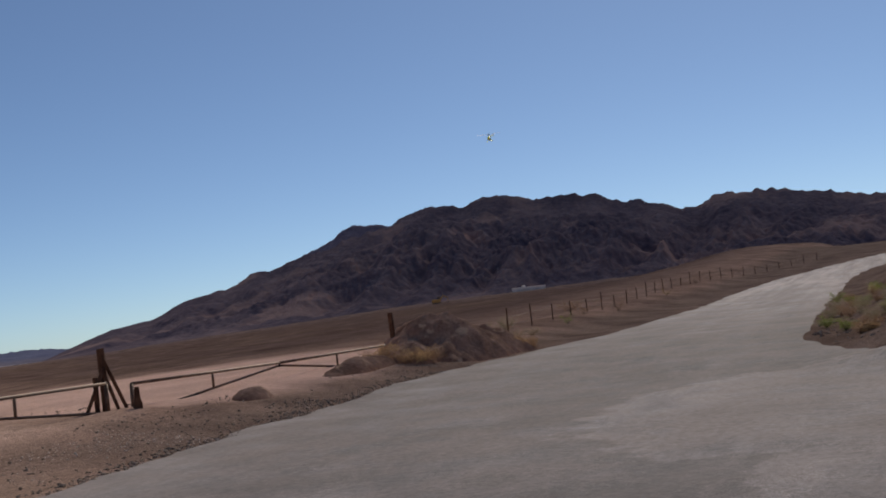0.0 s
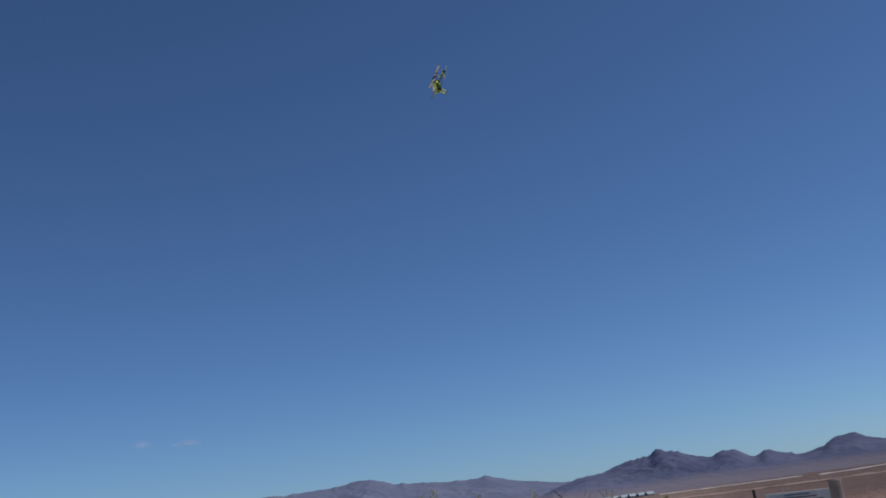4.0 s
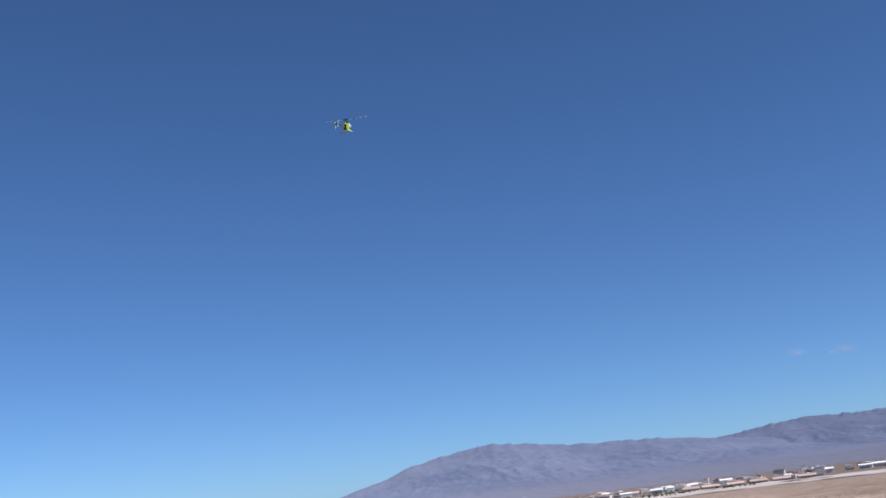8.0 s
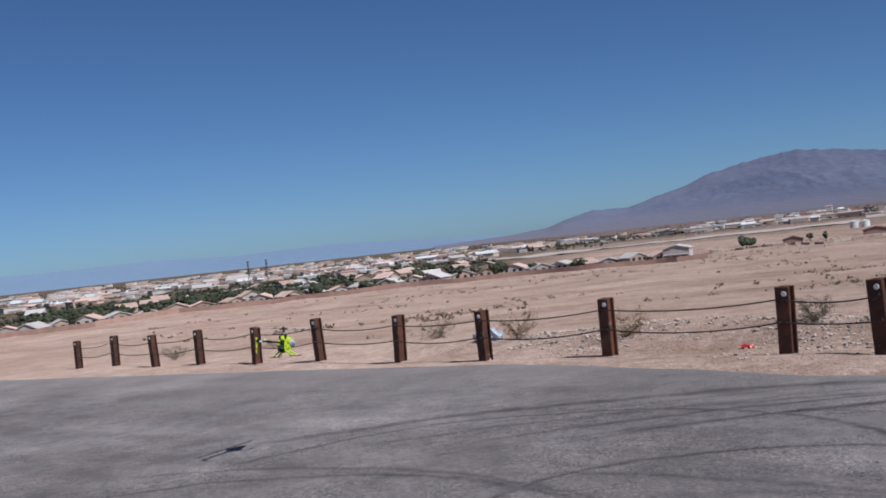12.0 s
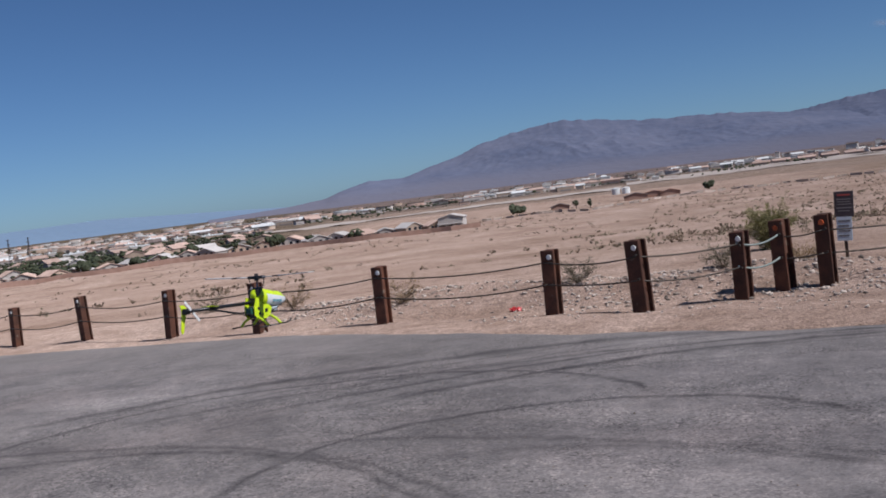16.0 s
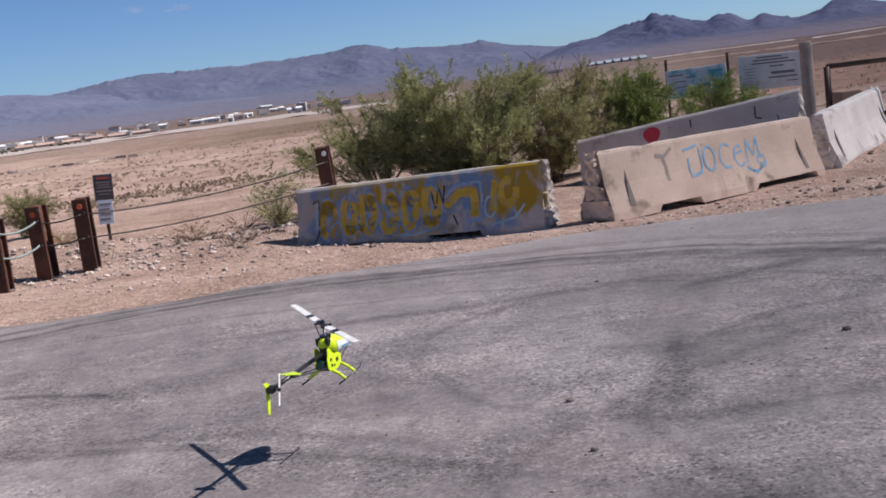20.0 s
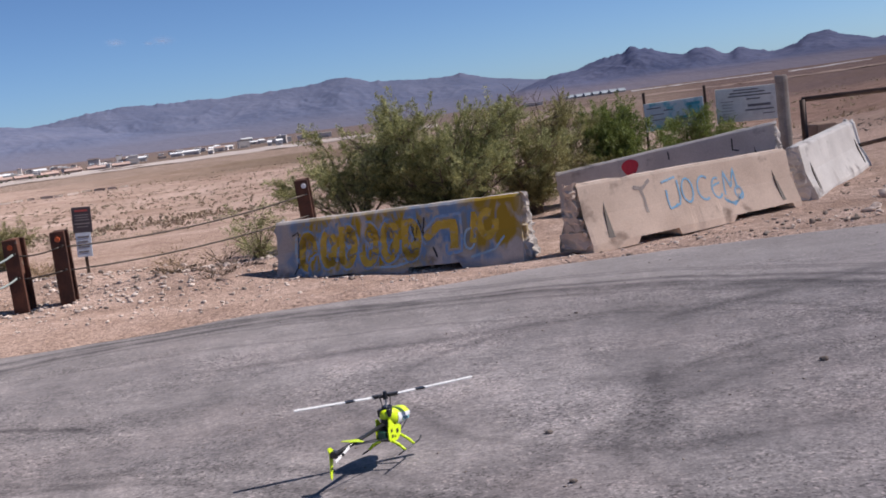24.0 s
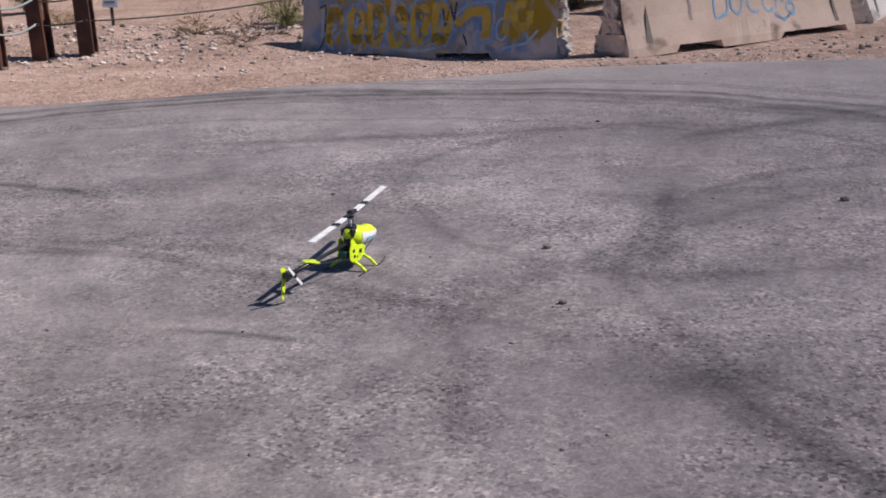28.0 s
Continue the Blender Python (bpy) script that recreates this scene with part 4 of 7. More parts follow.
        deep = [bm.verts.new(q + Vector((0, 0.05, 0))) for q in (a, b, c)]
        bm.faces.new(tri), bm.faces.new(deep[::-1])
        for i in range(3):
            bm.faces.new((tri[i], tri[(i + 1) % 3], deep[(i + 1) % 3], deep[i]))
        bmesh.ops.recalc_face_normals(bm, faces=bm.faces)
        part("lifting_slot", bm, SLOT, thing, "dark wedge for a shaded tapered slot")
    return thing


def face_point(x, z, tall=0.81):
    """A place on the front of a barrier, just proud of it."""
    prof = ((0.10, -0.295), (0.34, -0.19), (0.42, -0.16), (tall - 0.03, -0.095), (tall, -0.06))
    y = float(np.interp(z, [q[0] for q in prof], [q[1] for q in prof]))
    return Vector((x, y - 0.005, z))


def strokes(thing, lines, mat, wide, name, label):
    for line in lines:
        bm = bmesh.new()
        pts = []
        for (x0, z0), (x1, z1) in zip(line, line[1:]):
            n = max(2, int(math.hypot(x1 - x0, z1 - z0) / 0.05))
            pts += [(x0 + (x1 - x0) * i / n, z0 + (z1 - z0) * i / n) for i in range(n)]
        pts.append(line[-1])
        prev = None
        for i, (x, z) in enumerate(pts):
            x1, z1 = pts[min(i + 1, len(pts) - 1)]
            x0, z0 = pts[max(i - 1, 0)]
            d = Vector((x1 - x0, z1 - z0)).normalized()
            w = wide * (0.8 + 0.4 * abs(noise.noise((x * 7, z * 7, 2))))
            a, b = bm.verts.new(face_point(x - d.y * w / 2, z + d.x * w / 2)), bm.verts.new(face_point(x + d.y * w / 2, z - d.x * w / 2))
            if prev:
                bm.faces.new((prev[0], prev[1], b, a))
            prev = (a, b)
        bmesh.ops.recalc_face_normals(bm, faces=bm.faces)
        part(name, bm, mat, thing, label)


jb1 = barrier(-1.78, 14.45, 1.32, 13.1, CONCRETE_SPRAYED, "concrete road barrier sprayed with yellow and blue graffiti", 1, slots=((-1.1, -0.55), (0.15, 0.85)), broken=(0.01, 0.05), sink=0.08, tip=0.035)
SPRAY_YELLOW, SPRAY_WASH = surface("mustard_spray", (0.40, 0.25, 0.02), (0.56, 0.38, 0.05), 9, 0.8, 0.0, fine=60, local=True, stain=((0.30, 0.27, 0.22), 14, 0.56)), surface("dull_blue_spray", (0.14, 0.24, 0.40), (0.26, 0.38, 0.54), 9, 0.8, 0.0, fine=60, local=True, stain=((0.40, 0.37, 0.34), 10, 0.55))
SPRAY_PALE = surface("pale_blue_spray", (0.24, 0.38, 0.50), (0.36, 0.50, 0.60), 9, 0.8, 0.0, fine=60, local=True, stain=((0.42, 0.38, 0.32), 12, 0.55))
bubbles = random.Random(4)


def loop(cx, cz, w, h, a0, a1):
    return [(cx + w * math.cos(radians(a)), cz + h * math.sin(radians(a))) for a in np.linspace(a0, a1, 14)]


field, puffs, rims = [], [], []
for k in range(6):
    x_ = -1.22 + 0.285 * k + bubbles.uniform(-0.02, 0.02)
    mid_, w_, h_ = 0.43 + bubbles.uniform(-0.03, 0.03), bubbles.uniform(0.075, 0.10), bubbles.uniform(0.19, 0.23)
    a_ = bubbles.choice((20, 100, 200, 290))
    field += [loop(x_, mid_, w_, h_, a_, a_ + bubbles.uniform(250, 320)), loop(x_ + 0.04, mid_ + bubbles.choice((-0.12, 0.12)), 0.05, 0.06, 0, 330)]
    if k in (0, 2, 5):
        field.append([(x_ - w_, mid_ - h_), (x_ - w_ + 0.02, mid_ + h_ + 0.03)])
    puffs += [loop(x_ + 0.02, mid_ + bubbles.uniform(-0.1, 0.1), 0.035, 0.06, 0, 360), loop(x_ + 0.13, 0.22 + bubbles.uniform(0, 0.12), 0.06, 0.05, 0, bubbles.uniform(160, 340))]
    rims += [loop(x_, mid_, w_ + 0.062, h_ + 0.062, a_ - 20, a_ + 260), loop(x_ + 0.01, mid_, w_ - 0.045, h_ - 0.05, 40, 330), [(x_ - 0.03, mid_ - 0.1), (x_ + 0.03, mid_ + 0.02), (x_ - 0.02, mid_ + 0.11)]]
strokes(jb1, field, SPRAY_YELLOW, 0.11, "graffiti", "mustard yellow sprayed stroke")
strokes(jb1, puffs, SPRAY_WASH, 0.03, "graffiti", "pale blue sprayed curl")
strokes(jb1, rims, SPRAY_WASH, 0.026, "graffiti", "dull blue sprayed outline")
strokes(jb1, [[(1.02, 0.30), (1.06, 0.66)], loop(1.22, 0.5, 0.10, 0.14, 60, 380)], SPRAY_YELLOW, 0.10, "graffiti", "mustard yellow sprayed stroke")
strokes(jb1, [loop(0.98, 0.35, 0.07, 0.12, 0, 330), [(1.0, 0.14), (1.30, 0.20), (1.42, 0.34)], loop(-1.36, 0.45, 0.05, 0.16, 90, 270), [(-0.4, 0.14), (0.0, 0.12), (0.3, 0.18)]], SPRAY_PALE, 0.03, "graffiti", "pale blue sprayed stroke")
strokes(jb1, [[(0.40, 0.40), (0.58, 0.55), (0.78, 0.56), (0.78, 0.26)]], SPRAY_YELLOW, 0.12, "graffiti", "mustard yellow arrow stroke")
strokes(jb1, [[(0.38, 0.50), (0.56, 0.65), (0.87, 0.66), (0.88, 0.22), (0.68, 0.2), (0.68, 0.42)]], SPRAY_WASH, 0.04, "graffiti", "dull blue outline stroke")
strokes(jb1, [[(-1.45, 0.62), (-1.36, 0.66), (-1.37, 0.22), (-1.42, 0.14)], [(0.22, 0.60), (0.26, 0.38), (0.32, 0.64), (0.37, 0.44), (0.40, 0.66)], [(0.5, 0.3), (0.56, 0.18)]], SPRAY_BLACK, 0.022, "graffiti", "thin black spray scrawl")
jb2 = barrier(2.05, 12.9, 5.34, 15.18, CONCRETE_BUFF, "buff concrete road barrier with pale blue spray strokes", 2, slots=((-1.2, -0.5), (0.6, 1.8)), broken=(0.09, 0.04))
lines_ = [[(-0.56, 0.66), (-0.30, 0.70)], [(-0.50, 0.56), (-0.50, 0.33), (-0.36, 0.35)], [(-0.28, 0.66), (-0.27, 0.44), (-0.31, 0.36), (-0.39, 0.36)]]
lines_ += [loop(-0.12, 0.51, 0.10, 0.15, 0, 360), loop(0.19, 0.50, 0.12, 0.15, 50, 300), [(0.36, 0.50), (0.50, 0.53)], loop(0.43, 0.47, 0.09, 0.13, 60, 320)]
lines_ += [[(0.56, 0.36), (0.60, 0.66), (0.70, 0.44), (0.80, 0.68), (0.82, 0.40)], loop(0.66, 0.32, 0.14, 0.07, 170, 380), [(0.54, 0.30), (0.66, 0.22), (0.80, 0.30), (0.90, 0.36)], loop(0.82, 0.36, 0.07, 0.08, 0, 360)]
strokes(jb2, lines_, SPRAY_BLUE, 0.030, "graffiti", "sky blue spray stroke")
strokes(jb2, [[(-1.05, 0.66), (-0.94, 0.64), (-0.90, 0.5), (-0.90, 0.34)], [(-0.92, 0.62), (-0.76, 0.72)]], SPRAY_GREY, 0.05, "graffiti", "dark grey spray stroke")
barrier(5.66, 15.5, 7.62, 18.35, CONCRETE_PALE, "pale whitewashed concrete road barrier", 3, slots=(), broken=(0.05, 0.03), sink=0.05)
jb4 = barrier(2.32, 17.35, 5.42, 16.0, CONCRETE_GREY, "grey concrete road barrier with a red sprayed disc", 4, slots=(), broken=(0.02, 0.05), tip=0.13, sink=-0.08)
bm = bmesh.new()
bm.faces.new([bm.verts.new(face_point(-0.5 + 0.13 * math.cos(a) * (1 + 0.12 * math.sin(3 * a)), 0.64 + 0.12 * math.sin(a))) for a in [math.tau * k / 18 for k in range(18)]])
part("graffiti", bm, SPRAY_RED, jb4, "red sprayed disc")
strokes(jb4, [[(1.05, 0.72), (1.03, 0.55), (1.12, 0.52)], [(0.1, 0.74), (0.1, 0.62)]], SPRAY_BLACK, 0.025, "graffiti", "small dark spray mark")

# ---- pipe gates and their posts ----
PIPE = surface("rusty_pipe", (0.035, 0.022, 0.018), (0.10, 0.062, 0.045), 4, 0.7, 0.3, metal=0.3, fine=60)
WOOD_OLD = surface("old_gate_timber", (0.045, 0.026, 0.02), (0.12, 0.07, 0.05), 3, 0.9, 0.6, fine=40)
GREY_POST = surface("weathered_grey_post", (0.24, 0.20, 0.18), (0.40, 0.35, 0.31), 5, 0.85, 0.4, fine=50)


def pipe_gate(hinge, free, z_h, z_f, deep, stiles, label):
    """A long swing gate: top rail, brace rising to the free end, uprights between them."""
    a, b = Vector((*hinge, z_h)), Vector((*free, z_f))
    gate = empty("pipe_gate", Matrix.Translation((a.x, a.y, gz(a.x, a.y))), label, "gate", "swing gates")
    o = Vector((a.x, a.y, gz(a.x, a.y)))
    low = a - Vector((0, 0, deep))
    for nm, pts, r in (("top_rail", (a, b), 0.042), ("brace", (low, a.lerp(b, 0.985) - Vector((0, 0, 0.09))), 0.034), ("hinge_upright", (low - Vector((0, 0, 0.05)), a), 0.05), ("latch_plate", (b - Vector((0, 0, 0.13)), b + Vector((0, 0, 0.04))), 0.04)):
        bm = bmesh.new()
        tube(bm, [p - o for p in pts], r, 10)
        part(nm, bm, PIPE, gate, smooth=True)
    for s in stiles:
        top = a.lerp(b, s)
        bot = low.lerp(a.lerp(b, 0.985) - Vector((0, 0, 0.09)), s / 0.985)
        bm = bmesh.new()
        tube(bm, [top - o, bot - o], 0.036, 8)
        part("upright", bm, PIPE, gate, smooth=True)
    return gate


GW, GM1, GM2, GG, GC, GE = (6.55, 18.3), (14.07, 18.45), (14.95, 18.45), (23.1, 18.5), (30.7, 17.95), (37.4, 17.4)
pipe_gate(GW, GM1, 1.18, 1.12, 0.95, (0.32, 0.66), "long rusty pipe gate, its free end raised on a brace")
pipe_gate(GG, GM2, 1.17, 1.16, 0.72, (0.39, 0.69), "long rusty pipe gate closing the dirt track")
pipe_gate((24.1, 18.5), GC, 1.08, 1.08, 0.80, (0.5,), "rusty pipe gate beside the braced timber post")
pipe_gate(GE, GC, 1.17, 1.08, 0.78, (0.5,), "rusty pipe gate ending at a leaning post")


def gate_post(x, y, top, wide, mat, label, lean=(0, 0), braces=(), round_=False):
    z = gz(x, y)
    post = empty("gate_post", pose(x, y, z, lean[0], lean[1], 0), label, "gate post", "gate posts")
    bm = bmesh.new()
    if round_:
        tube(bm, [(0, 0, -0.4), (0, 0, (top - z) * 0.5), (0, 0, top - z - 0.02), (0, 0, top - z)], [wide / 2, wide / 2, wide / 2, wide * 0.4], 14)
    else:
        box(bm, -wide / 2, wide / 2, -wide / 2, wide / 2, -0.4, top - z, 0.012)
        bmesh.ops.subdivide_edges(bm, edges=bm.edges, cuts=3)
        jitter(bm, 0.012, 0.3, x)
    part("shaft", bm, mat, post)
    for dx, zt in braces:
        bm = bmesh.new()
        tube(bm, [(0, -0.05, zt), (dx, -0.15, gz(x + dx, y - 0.15) - z - 0.05)], 0.045, 8)
        part("brace", bm, mat, post)
    return post


gate_post(6.20, 18.2, 1.62, 0.2, GREY_POST, "round weathered grey steel gate post", round_=True)
gate_post(23.3, 18.7, 2.05, 0.14, WOOD_OLD, "dark timber gate post with raking braces", (0, -2), ((-1.0, 1.1), (0.62, 1.3), (0.3, 0.9)))
gate_post(23.02, 18.75, 1.35, 0.10, WOOD_OLD, "short dark post doubled beside the braced one")
gate_post(37.75, 17.2, 2.32, 0.15, WOOD_OLD, "dark leaning timber gate post", (0, -4))

# buff concrete, its base colour darkened for the shaded face of the block
BLOCK_SHADED = concrete("shaded_buff_block", (0.27, 0.19, 0.145), (0.40, 0.29, 0.23))
for (az, d, lx, ly, h, turn, lab) in ((44.55, 33.0, 0.75, 0.52, 0.82, -48, "squat buff concrete block with a sloping foot"), (52.7, 29.2, 0.2, 0.11, 0.52, -50, "small dark concrete bollard by the gate"), (20.35, 20.6, 0.5, 0.36, 0.75, 10, "buff concrete block behind the barriers")):
    p_ = bearing(az, d)
    blk = empty("concrete_block", pose(p_.x, p_.y, gz(p_.x, p_.y), 0, 0, turn), lab, "concrete block")
    bm = bmesh.new()
    prism(bm, [(-ly, -0.1), (-ly * 0.98, 0.12), (-ly * 0.62, h * 0.45), (-ly * 0.5, h), (ly * 0.5, h), (ly * 0.62, h * 0.45), (ly * 0.98, 0.12), (ly, -0.1)], -lx / 2, lx / 2, pose(0, 0, 0, 0, 0, 90))
    bmesh.ops.bevel(bm, geom=bm.edges[:], offset=0.015, segments=1, affect="EDGES")
    part("body", bm, WOOD_OLD if lx < 0.3 else BLOCK_SHADED, blk)

# ---- notice boards ----
SIGN_WHITE = surface("faded_white_sign", (0.50, 0.50, 0.49), (0.66, 0.66, 0.64), 4, 0.5, 0.05, fine=30, local=True, stain=((0.35, 0.33, 0.30), 5, 0.62))
SIGN_TEAL = surface("sprayed_pale_sign", (0.52, 0.56, 0.58), (0.66, 0.69, 0.70), 4, 0.5, 0.05, fine=30, local=True, stain=((0.16, 0.42, 0.48), 4, 0.50))
INK, DARK_SIGN, RED_INK = paint("faded_ink", (0.15, 0.14, 0.15), 0.7), paint("dark_notice", (0.055, 0.04, 0.045), 0.5), paint("faded_red_ink", (0.35, 0.06, 0.05), 0.6)
TEAL_SPRAY = paint("teal_spray", (0.08, 0.36, 0.42), 0.6)
FAINT = paint("faded_notice_print", (0.20, 0.17, 0.165), 0.6)
NOTICE_BLUE = surface("faded_blue_notice", (0.36, 0.40, 0.48), (0.52, 0.56, 0.62), 6, 0.5, 0.05, fine=40, local=True)


def board(x, y, z0, wide, tall, turn, mat, label, bars, posts, post_top, tilt=0.0):
    z = gz(x, y)
    sign = empty("notice_board", pose(x, y, z, 0, 0, turn), label, "sign", "notice boards")
    bm = bmesh.new()
    box(bm, -wide / 2, wide / 2, -0.012, 0.012, z0 - z, z0 - z + tall, 0.004, Matrix.Rotation(radians(tilt), 4, "Y"))
    panel = part("panel", bm, mat, sign)
    rot = Matrix.Rotation(radians(tilt), 4, "Y")
    for cx, cz, w, h, m_ in bars:
        bm = bmesh.new()
        box(bm, cx - w / 2, cx + w / 2, -0.017, -0.0125, z0 - z + cz - h / 2, z0 - z + cz + h / 2, 0, rot)
        part("line_of_writing", bm, m_, panel)
    for px in posts:
        bm = bmesh.new()
        box(bm, px - 0.025, px + 0.025, 0.015, 0.055, -0.3, post_top - z, 0.004)
        part("post", bm, PIPE, sign)
    return sign


s1, s2 = bearing(13.72, 21.5), bearing(17.1, 21.5)
board(s1.x, s1.y, 0.86, 1.08, 0.52, -14, SIGN_TEAL, "pale notice board sprayed over in teal", [(-0.36, 0.42, 0.26, 0.02, INK), (-0.10, 0.36, 0.16, 0.02, INK), (-0.3, 0.30, 0.22, 0.016, INK), (-0.26, 0.20, 0.3, 0.016, INK), (0.36, 0.42, 0.24, 0.05, TEAL_SPRAY), (0.30, 0.30, 0.05, 0.2, TEAL_SPRAY), (0.44, 0.26, 0.04, 0.22, TEAL_SPRAY), (0.22, 0.2, 0.3, 0.04, TEAL_SPRAY), (-0.05, 0.1, 0.3, 0.03, TEAL_SPRAY)], (-0.55, 0.55), 1.58, -1)
rows_ = [(-0.02, 0.57, 0.44, 0.022, INK), (0.0, 0.52, 0.62, 0.024, INK), (0.04, 0.465, 0.76, 0.024, INK), (0.1, 0.40, 0.24, 0.024, INK), (0.2, 0.28, 0.40, 0.045, INK), (0.2, 0.20, 0.50, 0.026, INK), (0.36, 0.12, 0.2, 0.018, INK)]
rows_ += [(-0.36, 0.38 - 0.055 * k, 0.22 - 0.03 * (k % 3), 0.010, FAINT) for k in range(7)]
board(s2.x, s2.y, 0.84, 1.12, 0.62, -17, SIGN_WHITE, "large faded white notice board with lines of writing", rows_, (-0.5,), 1.4, 1)
n_ = bearing(-16.05, 19.2)
ns = board(n_.x, n_.y, 0.53, 0.30, 0.42, 12, DARK_SIGN, "small dark notice over a pale blue one on a stake", [(0, 0.36, 0.2, 0.03, RED_INK), (0, 0.29, 0.22, 0.016, FAINT), (0, 0.25, 0.2, 0.016, FAINT), (0, 0.21, 0.22, 0.016, FAINT), (0, 0.15, 0.24, 0.022, FAINT), (0, 0.10, 0.18, 0.016, FAINT)], (0.02,), 0.95, 3)
bm = bmesh.new()
box(bm, -0.12, 0.12, -0.012, 0.012, -0.2, 0.2, 0.004)
low_panel = part("lower_panel", bm, NOTICE_BLUE, ns, "pale blue printed panel", at=pose(0.02, 0, 0.53 - gz(n_.x, n_.y) - 0.19, 0, 3, 0))
for k in range(4):
    bm = bmesh.new()
    box(bm, -0.09, 0.09 - 0.02 * (k % 2), -0.017, -0.0125, 0.11 - 0.08 * k, 0.14 - 0.08 * k)
    part("line_of_writing", bm, INK, low_panel)

# ---- plants ----
BARK = surface("dry_bark", (0.09, 0.065, 0.05), (0.20, 0.15, 0.115), 9, 0.9, 0.5, fine=60)
LEAF_BUSH, LEAF_DARK = leaves("feathery_green", (0.092, 0.110, 0.038), (0.40, 0.39, 0.168)), leaves("deep_green", (0.048, 0.075, 0.017), (0.20, 0.24, 0.055))
LEAF_OLIVE = leaves("olive_brush", (0.11, 0.106, 0.038), (0.38, 0.345, 0.155))
LEAF_DRY, LEAF_GREY = leaves("dry_straw", (0.20, 0.125, 0.06), (0.42, 0.30, 0.17)), leaves("grey_green_scrub", (0.12, 0.105, 0.07), (0.24, 0.205, 0.14))
LEAF_RUST = leaves("rusty_tumbleweed", (0.12, 0.072, 0.042), (0.24, 0.15, 0.095))
LEAF_BROWN, LEAF_SCRUB = leaves("brown_brush", (0.15, 0.105, 0.07), (0.29, 0.21, 0.145)), leaves("dusty_scrub", (0.19, 0.155, 0.10), (0.34, 0.275, 0.19))
LEAF_FAR = leaves("far_tree_green", (0.036, 0.046, 0.024), (0.09, 0.102, 0.052), 0.2)


def sprays(rnd, tips, per, size, droop=0.3):
    """Feathery foliage: plumes of tiny leaflets strung along each twig tip, drooping at their ends."""
    r_ = np.random.default_rng(rnd.randrange(10 ** 6))
    n = len(tips)
    p, d = np.array([tuple(q) for q, _ in tips])[:, None], np.array([tuple(q) for _, q in tips])
    unit = lambda v: v / np.linalg.norm(v, axis=-1, keepdims=True)
    axis = unit(d + r_.normal(0, 0.22, (n, 3)) + (0, 0, 0.45))[:, None]
    reach, fat = size * r_.uniform(3.0, 7.0, (n, 1, 1)), size * r_.uniform(0.5, 1.1, (n, 1, 1))
    u = r_.random((n, per, 1))
    q = p + axis * reach * (u - 0.25) + r_.normal(0, 1, (n, per, 3)) * fat * (1.05 - 0.75 * u) - droop * size * u * u * np.array((0, 0, 1))
    w = unit(axis + r_.normal(0, 0.65, (n, per, 3)))
    s = unit(np.cross(w, r_.normal(0, 1, (n, per, 3))))
    ln, wd = size * r_.uniform(0.35, 0.95, (n, per, 1)), size * r_.uniform(0.06, 0.13, (n, per, 1))
    return np.stack([q - s * wd * 0.4, q + s * wd * 0.4, q + w * ln + s * wd, q + w * ln - s * wd], 2).reshape(-1, 3)


def shrub(name, x, y, spread, tall, mat, label, seed, stems=14, twigs=14, per=10, size=0.07, gap=0.35, flat=1.0, category="shrub", low=0.15, bare=0):
    rnd = random.Random(seed)
    z = gz(x, y)
    thing = empty(name, pose(x, y, z), label, category)
    wood, tips = bmesh.new(), []
    for i in range(stems):
        a = math.tau * (i + rnd.uniform(-0.4, 0.4)) / stems
        reach = spread * rnd.uniform(0.35, 1.0)
        top = tall * rnd.uniform(0.5, 1.0) * (1.08 - 0.45 * (reach / spread) ** 2)
        end = Vector((math.cos(a) * reach, math.sin(a) * reach * flat, top))
        bend = Vector((end.x * 0.35, end.y * 0.35, top * 0.55))
        pts = [Vector((rnd.uniform(-0.1, 0.1), rnd.uniform(-0.1, 0.1), -0.1)), bend * 0.55, bend.lerp(end, 0.5), end]
        tube(wood, pts, [0.024 * tall / 2, 0.017 * tall / 2, 0.010 * tall / 2, 0.003], 5)
        for k in range(twigs):
            u = rnd.uniform(low, 1.0)
            seg = min(int(u * 3), 2)
            base = pts[seg].lerp(pts[seg + 1], u * 3 - seg)
            d = (Vector((math.cos(a), math.sin(a) * flat, 0.5)) + Vector((rnd.gauss(0, 0.7), rnd.gauss(0, 0.7), rnd.gauss(0, 0.5)))).normalized()
            tip = base + d * rnd.uniform(0.12, 0.42) * spread * 0.5
            tip.z = max(tip.z, 0.05)
            if rnd.random() < 0.5:
                tube(wood, [base, tip], [0.007, 0.003], 4, False)
            if rnd.random() > gap * 0.4:
                tips.append((tip, d))
    for k in range(bare):
        a = rnd.uniform(0, math.tau)
        b = Vector((rnd.uniform(-0.5, 0.6) * spread, rnd.uniform(-0.3, 0.3) * spread, tall * 0.6))
        e = b + Vector((rnd.uniform(-0.2, 0.2), rnd.uniform(-0.2, 0.2), tall * rnd.uniform(0.3, 0.5)))
        tube(wood, [b, b.lerp(e, 0.5) + Vector((0.04, 0, 0)), e], [0.012, 0.008, 0.003], 4, False)
        for _ in range(6):
            m_ = b.lerp(e, rnd.uniform(0.3, 0.95))
            tube(wood, [m_, m_ + Vector((rnd.uniform(-0.22, 0.22), rnd.uniform(-0.1, 0.1), rnd.uniform(0.1, 0.3)))], [0.005, 0.002], 3, False)
    part("trunk", wood, BARK, thing)
    v = sprays(rnd, tips, per, size)
    me = mesh_of("foliage", v, np.arange(len(v)).reshape(-1, 4), mat)
    ob = new("foliage", me)
    ob.parent = thing
    return thing


